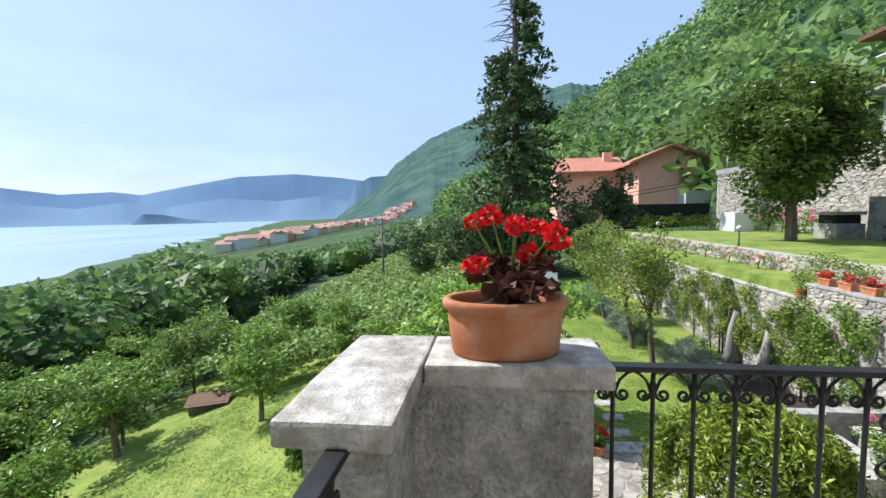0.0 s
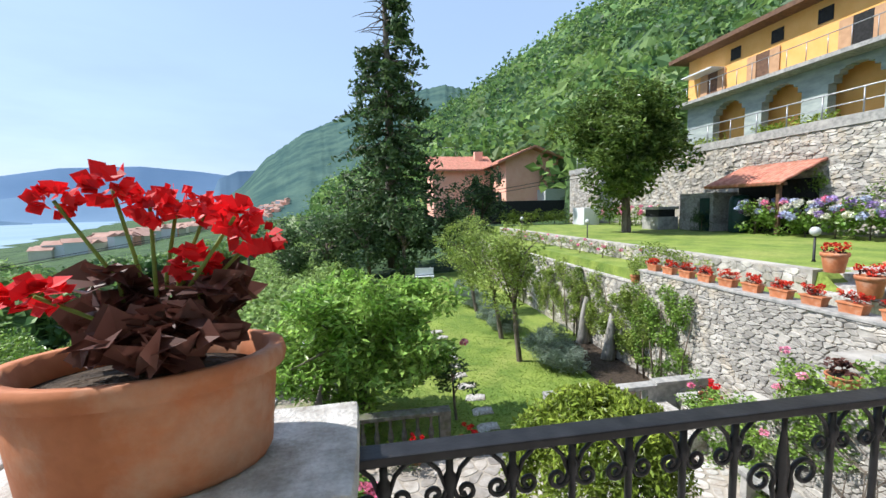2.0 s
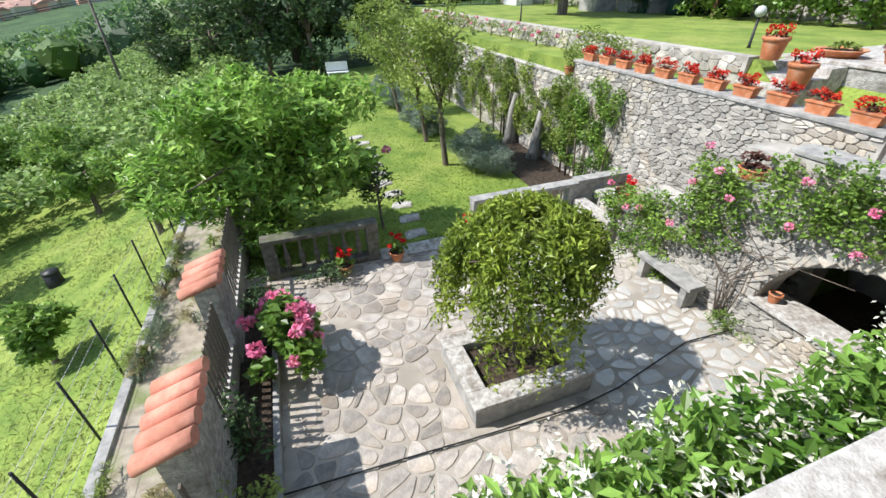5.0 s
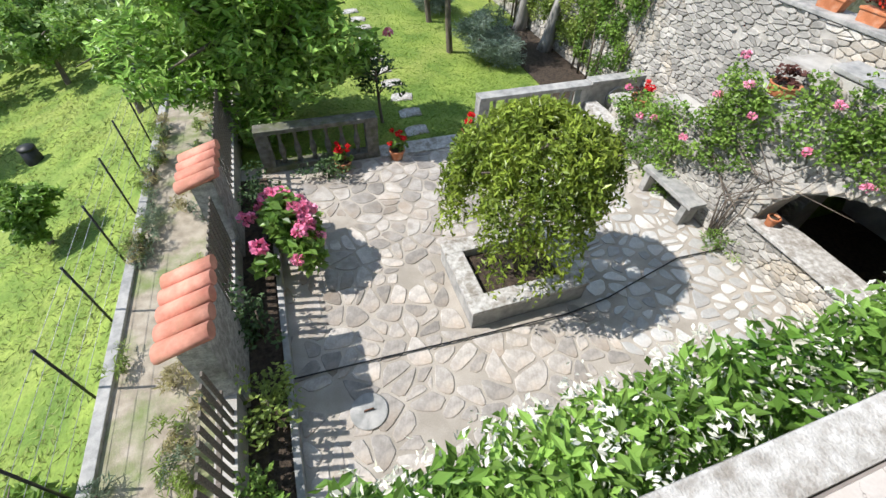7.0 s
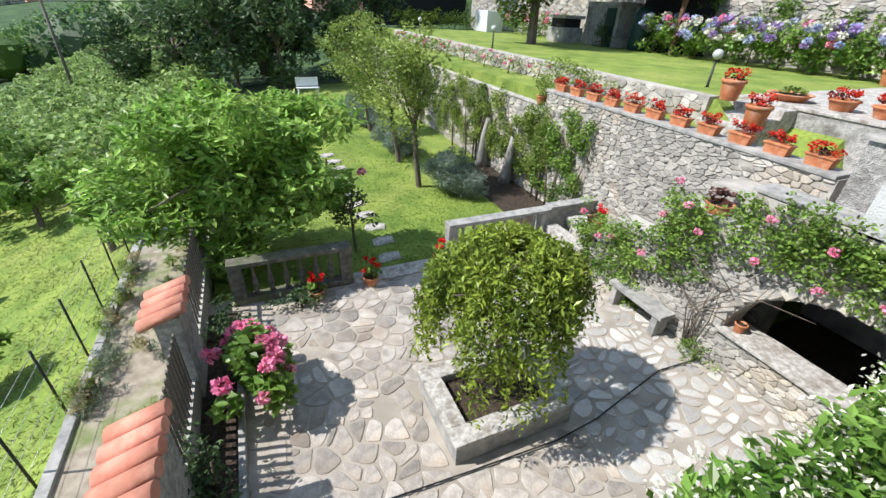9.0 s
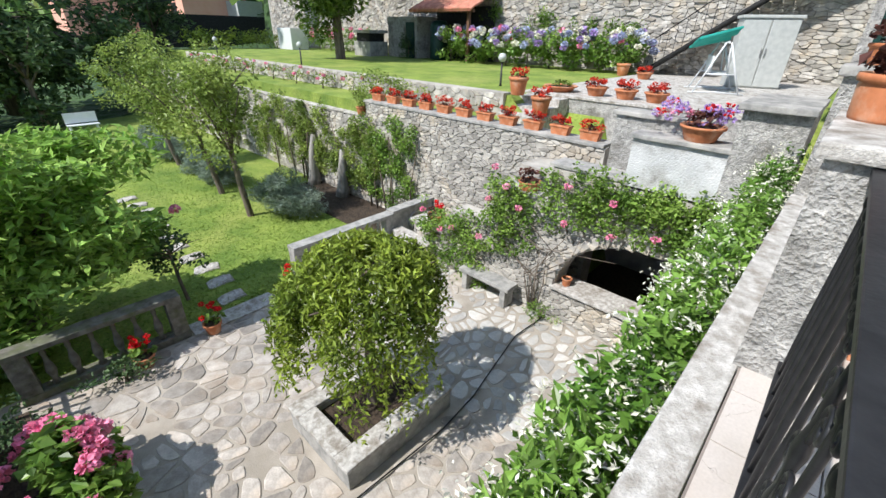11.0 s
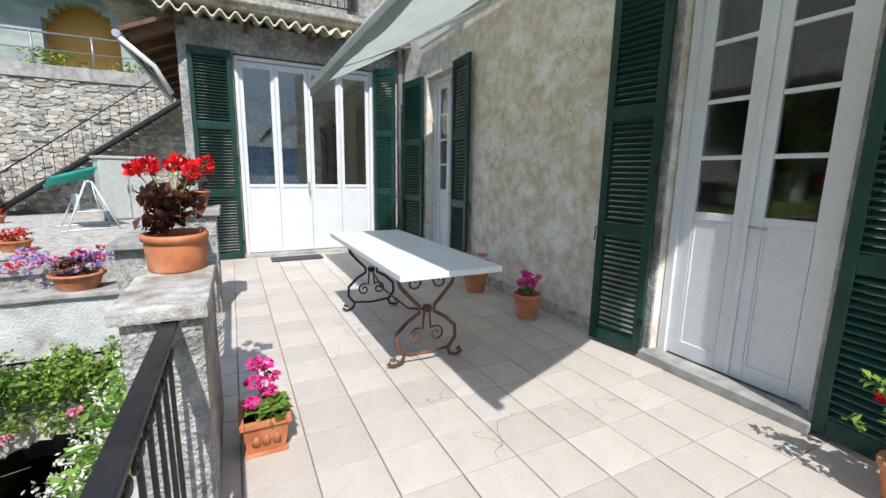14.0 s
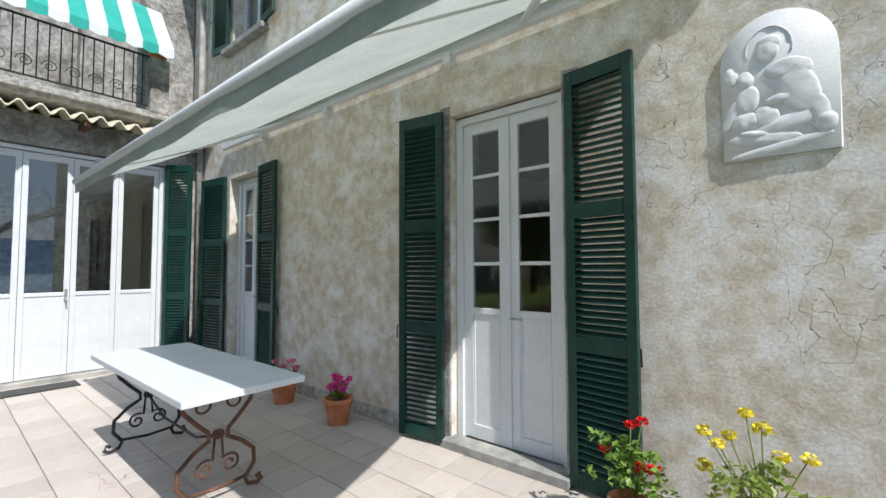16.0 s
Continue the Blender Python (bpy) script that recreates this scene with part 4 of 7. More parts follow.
def double_door(name, x0, x1, y, z0, z1, split, panes, label, open_first=0):
    d = thing(name, (x0, y, z0), label, "door", kind="structure")
    w, h = x1 - x0, z1 - z0
    part("door_frame", box(0, 0.055, -0.05, 0.05, 0, h), M_WHITE, d)
    part("door_frame", box(w - 0.055, w, -0.05, 0.05, 0, h), M_WHITE, d)
    part("door_frame", box(0.0552, w - 0.0552, -0.05, 0.05, h - 0.055, h), M_WHITE, d)
    part("door_sill", box(-0.05, w + 0.05, 0.052, 0.22, -0.05, 0.015, bevel=0.006), M_GREYCAP, d, "dark stone door sill")
    lw = (w - 0.115) / 2
    for k in range(2):
        leaf = glazed_leaf(d, lw, h - 0.07, split - z0, panes)
        leaf.matrix_basis = pose(0.056 + k * (lw + 0.003), 0, 0.012)
    part("cover_strip", box(w / 2 - 0.018, w / 2 + 0.018, 0.021, 0.035, 0.02, h - 0.07, bevel=0.004), M_WHITE, d)
    part("door_handle", tube([(w / 2 - 0.03, 0.022, 1.0), (w / 2 - 0.03, 0.06, 1.0), (w / 2 - 0.13, 0.065, 1.0)], 0.008, 7), M_METAL, d)
    return d


double_door("door_1", 5.35, 6.32, 0.86, 0.05, 2.70, 1.10, 4, "white double french door with four glazed rows")
double_door("door_2", 9.53, 10.45, 0.80, 0.05, 2.74, 1.10, 4, "white double french door in the shade of the awning")
ann = thing("door_3", (11.60, 3.585, 0.05), "white four-leaf glazed folding door of the annex", "door", kind="structure", rz=-90)
part("door_frame", box(0, 0.05, -0.05, 0.05, 0, 2.95), M_WHITE, ann)
part("door_frame", box(2.03, 2.08, -0.05, 0.05, 0, 2.95), M_WHITE, ann)
part("door_frame", box(0.0502, 2.0298, -0.05, 0.05, 2.90, 2.95), M_WHITE, ann)
part("door_sill", box(-0.02, 2.10, -0.18, 0.06, -0.05, 0.0), M_GREYCAP, ann, "grey stone threshold")
for k in range(4):
    leaf = glazed_leaf(ann, 0.49, 2.88, 1.08, 1, st=0.058, glz=M_GLASSR)
    leaf.matrix_basis = pose(0.052 + 0.4945 * k, 0, 0.01)
part("door_handle", tube([(1.0, -0.022, 1.02), (1.0, -0.06, 1.02), (1.0, -0.062, 0.92)], 0.009, 7), M_METAL, ann, "dark metal handle")
part("door_handle", box(0.985, 1.015, -0.03, -0.021, 0.95, 1.13, bevel=0.003), M_METAL, ann)

GS = "dark green louvred wooden shutter"
shutter((6.35, 1.06, 0.03), 0.44, 2.71, 8, GS + " folded open beside the french door")
shutter((5.30, 1.03, 0.03), 0.455, 2.72, 172, GS + " hooked open against the wall")
shutter((9.50, 1.03, 0.03), 0.49, 2.76, 176, GS + " open against the ochre wall")
shutter((10.48, 1.03, 0.03), 0.62, 2.76, 8, GS + " in the shaded corner")
shutter((11.47, 3.62, 0.0), 0.55, 3.04, 94, GS + " open beside the glazed annex door")
shutter((11.46, 1.50, 0.02), 0.42, 3.0, 215, GS + " folded beside the annex corner")
part_mat = thing("door_mat", (11.15, 2.88, 0.002), "thin dark grey door mat before the annex", "door mat")
part("mat_weave", box(-0.17, 0.17, -0.38, 0.38, 0, 0.012, bevel=0.004), M_RUBBER, part_mat)
tagged(part("baseboard", cut(box(6.44, 9.50, 0.983, 1.0, 0.0, 0.12), 0, 0.3), M_CAP), "speckled stone baseboard of the house", "baseboard", kind="structure")
tagged(part("baseboard", cut(box(-1.0, 5.21, 0.983, 1.0, 0.0, 0.12), 0, 0.3), M_CAP), "speckled stone baseboard of the house", "baseboard", kind="structure")
for x0, x1 in ((5.22, 5.338), (6.332, 6.43)):
    tagged(part("trim", box(x0, x1, 0.983, 0.998, 0.0, 2.80), M_PLASTERG), "grey render reveal round the door", "trim", kind="structure")
tagged(part("drainpipe", tube([(11.38, 1.06, 0.0), (11.38, 1.06, 7.5)], 0.045, 10), M_GREYCAP), "grey drainpipe in the house corner", "drainpipe")

# ---- retractable awning ----
aw = thing("awning", (0, 0, 0), "pale grey-green fabric awning with folding arms, extended", "awning")
n_u, n_v = 24, 10
vs = []
for i in range(n_u + 1):
    for j in range(n_v + 1):
        u, v = i / n_u, j / n_v
        x = 4.45 + (9.45 - 4.45) * u
        vs.append((x, 1.10 + 1.74 * v, 3.27 - 0.98 * v - 0.05 * math.sin(math.pi * v) + 0.012 * math.sin(u * 40 + v * 3) * v))
fs = [(i * (n_v + 1) + j, (i + 1) * (n_v + 1) + j, (i + 1) * (n_v + 1) + j + 1, i * (n_v + 1) + j + 1) for i in range(n_u) for j in range(n_v)]
part("canvas", (vs, fs), M_CANVAS, aw, smooth=True)
part("front_bar", tube([(4.40, 2.86, 2.285), (9.47, 2.86, 2.285)], 0.034, 10), M_WHITE, aw)
part("valance", (rough_edges(cut(box(4.45, 9.45, 2.872, 2.875, 2.17, 2.28), 0, 0.2), 0.02, 3.0)), M_CANVAS, aw)
part("wall_bar", box(4.30, 10.6, 1.0, 1.06, 3.20, 3.26, bevel=0.008), M_WHITE, aw)
part("roller", tube([(4.40, 1.09, 3.29), (9.5, 1.09, 3.29)], 0.045, 10), M_CANVAS, aw)
for xa, xb in ((5.6, 4.85), (8.6, 9.3)):
    part("arm", tube([(xa, 1.08, 3.19), (xb + (xa - xb) * 0.2, 1.95, 2.75)], 0.024, 8), M_WHITE, aw)
    part("arm", tube([(xb + (xa - xb) * 0.2, 1.95, 2.75), (xa, 2.83, 2.29)], 0.02, 8), M_WHITE, aw)
    part("arm_joint", lathe([(0.035, -0.03), (0.04, 0), (0.035, 0.03)], 10), M_METAL, aw, at=(xb + (xa - xb) * 0.2, 1.95, 2.75))
for x in (4.6, 6.3, 8.0, 9.4):
    part("bracket", box(x - 0.04, x + 0.04, 0.985, 1.07, 3.14, 3.30, bevel=0.006), M_WHITE, aw)

# ---- wall relief ----
b = bmesh.new()
w2, hs, ht = 0.25, 0.50, 0.745
outline = [(-w2, 0), (w2, 0), (w2, hs)] + [(w2 * math.cos(math.pi * k / 12), hs + (ht - hs) * math.sin(math.pi * k / 12)) for k in range(1, 12)] + [(-w2, hs)]
fr = [b.verts.new((x, 0.05, z)) for x, z in outline]
bk = [b.verts.new((x, 0.0, z)) for x, z in outline]
b.faces.new(fr[::-1])
b.faces.new(bk)
for k in range(len(outline)):
    b.faces.new((fr[k], fr[(k + 1) % len(fr)], bk[(k + 1) % len(fr)], bk[k]))
bmesh.ops.bevel(b, geom=list(b.edges), offset=0.008, segments=2, affect="EDGES")
for cx, cz, rx, rz, d in ((0.035, 0.545, 0.05, 0.065, 0.03), (0.03, 0.58, 0.056, 0.045, 0.024), (-0.05, 0.43, 0.10, 0.06, 0.02), (-0.085, 0.32, 0.085, 0.14, 0.024), (0.135, 0.415, 0.04, 0.048, 0.026), (0.13, 0.31, 0.055, 0.08, 0.024), (0.14, 0.20, 0.07, 0.05, 0.026), (0.05, 0.21, 0.06, 0.06, 0.024), (-0.03, 0.16, 0.15, 0.045, 0.022), (-0.16, 0.20, 0.05, 0.10, 0.018), (-0.19, 0.14, 0.045, 0.05, 0.028), (0.06, 0.10, 0.16, 0.035, 0.02), (0.0, 0.05, 0.22, 0.025, 0.018), (0.20, 0.25, 0.03, 0.10, 0.014), (0.20, 0.45, 0.035, 0.05, 0.012), (-0.01, 0.29, 0.07, 0.025, 0.028), (0.10, 0.13, 0.07, 0.02, 0.03)):
    bmesh.ops.create_icosphere(b, subdivisions=3, radius=1, matrix=Matrix.LocRotScale((cx, 0.05, cz), Euler((0, rnd(-0.5, 0.5), 0)), (rx, d, rz)))
tube([(0.03 + 0.10 * math.cos(t / 10 * math.pi - 0.3), 0.05, 0.555 + 0.115 * math.sin(t / 10 * math.pi - 0.3)) for t in range(13)], 0.005, 6, bm=b)
for v in b.verts:
    if v.co.y > 0.052:
        v.co.y += 0.010 * noise.noise(v.co * 28)
rel = part("wall_relief", b, M_MARBLE, smooth=True)
rel.matrix_world = pose(4.18, 0.972, 2.0) @ Matrix.Diagonal((0.96, 0.55, 1.03, 1))
tagged(rel, "arched white plaster relief of two rounded figures hung on the wall", "relief")

# ---- annex roof edge, balcony, striped awning ----
bm = bmesh.new()
pts = []
n = 110
vs, fs = [], []
for i in range(n + 1):
    y = 0.99 + (4.5 - 0.99) * i / n
    wv = 0.05 * math.sin(i * 2 * math.pi / 6.0)
    for x, z in ((11.05, 3.40), (11.9, 3.55)):
        for t in (0, -0.022):
            vs.append((x, y, z + wv + t))
for i in range(n):
    a, c = i * 4, (i + 1) * 4
    fs += [(a, c, c + 2, a + 2), (a + 1, a + 3, c + 3, c + 1), (a, a + 1, c + 1, c), (a + 2, c + 2, c + 3, a + 3)]
roof = thing("lean_to_roof", (0, 0, 0), "narrow corrugated cream roof over the annex door", "roof")
part("corrugated_sheet", (vs, fs), M_PALE, roof, smooth=False)
for y in (1.6, 2.5, 3.4, 4.2):
    part("rafter", box(11.12, 11.5, y - 0.035, y + 0.035, 3.30, 3.37), M_BROWN, roof, "dark wooden rafter")
balc = thing("balcony", (0, 0, 0), "upper balcony with an ornate iron railing", "balcony", kind="structure")
part("balcony_slab", box(11.55, 13.6, 1.71, 5.2, 3.66, 3.84, bevel=0.01), M_PLASTERG, balc)
part("slab_moulding", box(11.47, 11.549, 1.4, 5.2, 3.72, 3.80, bevel=0.01), M_PLASTERG, balc)
part("top_rail", box(11.60, 11.635, 1.72, 5.2, 4.68, 4.70), M_IRON, balc)
part("bottom_rail", box(11.60, 11.635, 1.72, 5.2, 3.92, 3.935), M_IRON, balc)
bar = part("rail_bar", lathe([(0.008, 0), (0.008, 0.75)], 6), M_IRON, balc, at=(11.617, 1.8, 3.93)).data
for k in range(1, 30):
    shared("rail_bar", bar, balc, Matrix.Translation((11.617, 1.8 + k * 0.115, 3.93)))
for k in range(14):
    y = 1.86 + k * 0.24
    part("rail_scroll", tube([(11.617, y + a, 4.12 + c) for a, _, c in spiral(0, 0, 0.085, 0.015, 0, 1.6, 18)], 0.006, 5), M_IRON, balc)
aws = thing("striped_awning", (0, 0, 0), "teal and white striped awning over the balcony", "awning")
for k in range(18):
    y0 = 1.5 + k * 0.2
    v, f = [], []
    for j in range(7):
        t = j / 6
        z = 5.6 - 0.85 * t
        x = 11.9 - 0.65 * t
        v += [(x, y0, z), (x, y0 + 0.2, z)]
    v += [(11.25, y0, 4.63), (11.25, y0 + 0.1, 4.60), (11.25, y0 + 0.2, 4.63)]
    f = [(2 * j, 2 * j + 1, 2 * j + 3, 2 * j + 2) for j in range(6)] + [(12, 13, 16, 15, 14)]
    part("stripe", (v, f), M_TEAL if k % 2 else M_WHITE, aws, "teal stripe" if k % 2 else "white stripe")
p = pot_round(0.15, 0.16, (11.72, 1.58, 4.70), "terracotta bowl with a small plant on the balcony wall", name="plant_bowl")
plant(p, M_LEAF, clumps(0, 0, 0.2, 0.13, 0.13, 0.06, 6, 0.5), 60, 0.06)
tagged(part("balcony_wall", box(11.58, 11.88, 1.45, 1.70, 3.84, 4.70, bevel=0.01), M_PLASTERG), "grey balcony end pier", "pier", kind="structure")
win = thing("window_1", (9.52, 0.80, 4.70), "white upper window with green shutters", "window", kind="structure")
win.scale = (1.175, 1.0, 1.0)
part("window_frame", box(0, 0.06, -0.03, 0.03, 0, 1.55), M_WHITE, win)
part("window_frame", box(0.74, 0.80, -0.03, 0.03, 0, 1.55), M_WHITE, win)
part("window_frame", box(0.37, 0.43, -0.03, 0.03, 0, 1.55), M_WHITE, win)
part("window_sill", box(-0.12, 0.92, 0.05, 0.30, -0.08, -0.004, bevel=0.01), M_GREYCAP, win)
part("pane", box(0.0602, 0.3698, -0.003, 0.003, 0, 1.55), M_GLASS, win)
part("pane", box(0.4302, 0.7398, -0.003, 0.003, 0, 1.55), M_GLASS, win)
# white board added behind the panes to keep them from going black
part("added_pane_backing", box(0.02, 0.78, -0.12, -0.10, 0, 1.55), M_WHITE, win)
shutter((9.50, 1.03, 4.70), 0.42, 1.55, 172, GS + " open beside the upper window", (0.0, 1.0))
shutter((10.48, 1.03, 4.70), 0.42, 1.55, 8, GS + " open beside the upper window", (0.0, 1.0))

ev = thing("annex_eave", (11.3, 4.3, 3.32), "sloping dark-raftered eave on the annex side", "eave")
part("roof_sheet", box(0, 5.6, 0, 0.62, 0, 0.05), M_BROWN, ev, at=pose(0, 0, 0, -24, 0, 0))
for k in range(9):
    part("rafter", box(0.1 + 0.65 * k, 0.18 + 0.65 * k, 0, 0.58, -0.1, -0.002), M_BROWN, ev, "dark wooden rafter", at=pose(0, 0, 0, -24, 0, 0))
part("gutter", tube([(-0.05, 0.60, -0.30), (5.6, 0.60, -0.30)], 0.05, 8), M_METAL, ev)
part("downpipe", tube([(-0.02, 0.58, -0.34), (0.12, 0.25, -0.62), (0.16, 0.08, -0.95)], 0.035, 8), M_WHITE, ev)

# ---- trees and shrubs ----
def limb_set(base, top, r, crown, n, bm, bend=0.12):
    """Tapered trunk with limbs reaching into the crown ellipsoid."""
    bx, by, bz = base
    tx, ty, tz = top
    mids = [(bx + (tx - bx) * f + rnd(-bend, bend) * r * 4, by + (ty - by) * f + rnd(-bend, bend) * r * 4, bz + (tz - bz) * f) for f in (0.3, 0.65)]
    tube([(bx, by, bz - 0.1), (bx, by, bz + 0.02), *mids, top], [r * 1.5, r * 1.2, r, r * 0.85, r * 0.55], 9, bm=bm)
    cx, cy, cz, rx, ry, rz = crown
    for k in range(n):
        a = 2 * math.pi * k / n + rnd(-0.4, 0.4)
        f = rnd(0.45, 0.98)
        s = (bx + (tx - bx) * f, by + (ty - by) * f, bz + (tz - bz) * f)
        e = (cx + rx * 0.75 * math.cos(a), cy + ry * 0.75 * math.sin(a), cz + rz * rnd(-0.35, 0.6))
        m = ((s[0] * 0.5 + e[0] * 0.5), (s[1] * 0.5 + e[1] * 0.5), (s[2] * 0.55 + e[2] * 0.45) + 0.1 * rz)
        tube([s, m, e], [r * 0.45, r * 0.3, r * 0.1], 6, bm=bm)
    return bm


def tree(name, base, crown, label, leaf, n=3000, size=0.1, r=0.07, lean=(0, 0), clump=22, csize=0.4, aspect=0.45, droop=0.0, limbs=7, up=0.35, bark=None):
    t = thing(name, base, label, "tree")
    cx, cy, cz, rx, ry, rz = crown
    c = (cx - base[0], cy - base[1], cz - base[2], rx, ry, rz)
    bm = limb_set((0, 0, 0), (c[0] * 0.9 + lean[0], c[1] * 0.9 + lean[1], c[2]), r, c, limbs, bmesh.new())
    part("trunk", bm, bark or M_BARK, t)
    pts, u = blob_points(clumps(*c, clump, csize), n, shell=0.3)
    part("crown", leaves(pts, size, up=up, aspect=aspect, droop=droop, outward=u * 0.5), leaf, t)
    return t


def shrub(name, at, r, label, leaf, n, size, cat="shrub", aspect=0.5, heads=0, head_mat=None, head_r=0.07, group="", up=0.4, clump=14):
    s = thing(name, at, label, cat, group)
    c = (0, 0, r[2] * 0.95, r[0], r[1], r[2])
    pts, u = blob_points(clumps(*c, clump, 0.48), n, shell=0.3)
    pts[:, 2] = np.maximum(pts[:, 2], 0.03)
    part("foliage", leaves(pts, size, up=up, aspect=aspect, outward=u * 0.6), leaf, s)
    part("stem", tube([(0, 0, -0.05), (0.03, 0.02, r[2] * 0.6), (0.05, 0, r[2] * 1.1)], [0.03, 0.02, 0.008], 6), M_BARK, s)
    for k in range(heads):
        a, e = rnd(0, 2 * math.pi), rnd(0.05, 1.2)
        h = (r[0] * 1.02 * math.cos(a) * math.cos(e), r[1] * 1.02 * math.sin(a) * math.cos(e), r[2] * (0.95 + 1.0 * math.sin(e)))
        mt = head_mat[k % len(head_mat)] if isinstance(head_mat, (list, tuple)) else head_mat
        part("flower_head", flower_head(h, head_r * rnd(0.8, 1.15), 60), mt, s)
    return s


# courtyard: stone planter with the weeping tree
pl = thing("stone_planter", (6.5, 7.36, COURT), "square white stone planter in the courtyard", "planter")
for x0, x1, y0, y1 in ((-0.84, 0.86, -0.64, -0.38), (-0.84, 0.86, 0.38, 0.64), (-0.84, -0.585, -0.3795, 0.3795), (0.60, 0.86, -0.3795, 0.3795)):
    part("planter_wall", worn_box(x0 + 0.02, x1 - 0.02, y0 + 0.02 if y0 < -0.4 else y0, y1 - 0.02 if y1 > 0.4 else y1, 0, 0.31, step=0.2), M_GREYCAP, pl)
    part("planter_coping", worn_box(x0, x1, y0, y1, 0.31, 0.37, step=0.2), M_CAP, pl)
part("soil", box(-0.6, 0.6, -0.38, 0.38, 0.05, 0.24), M_SOIL, pl)
wt = thing("weeping_tree", (6.55, 7.4, COURT + 0.24), "small weeping tree with yellow-green hanging leaves", "tree")
part("trunk", limb_set((0, 0, 0), (0.0, 0.05, 1.9), 0.07, (0, 0, 1.7, 1.1, 1.0, 0.8), 10, bmesh.new()), M_BARK, wt)
tips, inner = [], []
for k in range(900):
    a = rnd(0, 2 * math.pi)
    R = 0.94 * math.sqrt(rnd(0.02, 1.0)) * (0.9 + 0.16 * math.sin(3 * a + 1.0) + 0.1 * math.sin(7 * a))
    z0 = 2.36 - 0.62 * (R / 1.03) ** 2.4 - rnd(0, 0.16)
    side = math.cos(a - 0.5)
    L = rnd(0.3, 1.35) * (0.55 + 0.6 * R / 1.03) * (1.0 - 0.30 * max(0.0, side))
    dx, dy = math.cos(a), math.sin(a)
    sway = rnd(-0.16, 0.16)
    for j in range(26):
        f = j / 25
        z = z0 - L * f
        if z < 0.36:
            break
        rr = R + 0.2 * f * (1 - 0.5 * f) + 0.03 * math.sin(9 * f + k)
        q = (rr * dx * 1.08 - sway * f * dy + rnd(-0.05, 0.05), rr * dy + sway * f * dx + rnd(-0.05, 0.05), z)
        (tips if f > 0.62 or (f < 0.12 and k % 2) else inner).append(q)
# inner leaves take a darker green for crown shade; tips stay yellow-green
part("crown", leaves(inner, 0.078, up=0.2, aspect=0.36, droop=0.8), M_LEAFW, wt, "hanging leaves, coloured darker for the shade inside the crown")
part("bright_tips", leaves(tips, 0.088, up=0.3, aspect=0.34, droop=0.7), M_LEAFY, wt, "bright yellow-green shoot tips", kind="stuff")

# stone bench
bn = thing("stone_bench", (9.86, 8.10, COURT), "grey stone slab bench against the arch wall", "bench")
part("seat", worn_box(-0.17, 0.17, -0.59, 0.59, 0.38, 0.46, step=0.2), M_GREYCAP, bn)
for y in (-0.46, 0.46):
    part("leg", worn_box(-0.14, 0.14, y - 0.06, y + 0.06, 0, 0.38, step=0.2), M_GREYCAP, bn)


def balustrade(name, x0, x1, y, label, z=COURT, piers=(True, True), stone=M_GREYCAP):
    L = x1 - x0
    bl = thing(name, (x0, y, z), label, "balustrade")
    part("handrail", worn_box(0, L, -0.13, 0.13, 0.75, 0.83, step=0.3), stone, bl)
    part("plinth", worn_box(0, L, -0.11, 0.11, 0, 0.12, step=0.3), stone, bl)
    for on, x in zip(piers, (0.11, L - 0.11)):
        if on:
            part("end_pier", worn_box(x - 0.11, x + 0.11, -0.11, 0.11, 0.12, 0.75, step=0.2), stone, bl)
    prof = [(r * 0.85, z) for r, z in [(0.06, 0.12), (0.06, 0.15), (0.035, 0.19), (0.05, 0.25), (0.072, 0.34), (0.06, 0.42), (0.035, 0.52), (0.03, 0.58), (0.045, 0.63), (0.035, 0.66), (0.055, 0.70), (0.055, 0.75)]]
    n = int((L - 0.5) / 0.23)
    me = None
    for k in range(n):
        m = Matrix.Translation((0.25 + (L - 0.5) * (k + 0.5) / n, 0, 0))
        if me is None:
            me = part("baluster", lathe(prof, 14), stone, bl, at=m).data
        else:
            shared("baluster", me, bl, m)
    return bl


# this balustrade has the broadleaf tree's shade painted into its mossy stone
balustrade("balustrade", 3.35, 5.42, 10.90, "mossy stone balustrade at the garden edge, darkened for tree shade", stone=M_MOSSY_SHADED)
balustrade("balustrade", 7.46, 9.97, 11.07, "weathered grey stone balustrade beside the garden steps")
bp = thing("carved_panel", (9.98, 11.08, COURT), "solid grey stone panel with a carved roundel", "balustrade")
part("panel", worn_box(0, 1.32, -0.09, 0.09, 0, 0.80, step=0.3), M_GREYCAP, bp)
part("handrail", worn_box(-0.02, 1.36, -0.13, 0.13, 0.80, 0.88, step=0.3), M_GREYCAP, bp)
part("roundel", lathe([(0.24, 0), (0.24, 0.03), (0.19, 0.035), (0.17, 0.012), (0.06, 0.012), (0.04, 0.03), (0.001, 0.034)], 24), M_GREYCAP, bp, at=pose(0.7, -0.088, 0.45, 90, 0, 0))
for k in range(3):
    tagged(part("step", worn_box(9.15 + 0.36 * k, 10.15, 9.75, 10.93, COURT - 0.1, COURT + 0.16 * (k + 1), step=0.3), M_CAP), "worn pale stone garden step", "step", group="garden steps")
tagged(part("step_wall_cap", worn_box(10.02, 10.55, 9.30, 10.45, -2.62, -2.55, step=0.2), M_CAP), "pale stone cap on the low end of the arch wall", "coping", kind="structure")
tagged(part("step_sill", worn_box(5.45, 7.45, 10.72, 11.12, COURT - 0.05, COURT + 0.03, step=0.3), M_CAP), "pale stone threshold to the lawn", "step", kind="structure")
tagged(part("arch_sill", worn_box(10.06, 10.62, 4.28, 6.92, -2.80, -2.74, step=0.2), M_CAP), "pale stone sill of the arched opening", "sill", kind="structure")
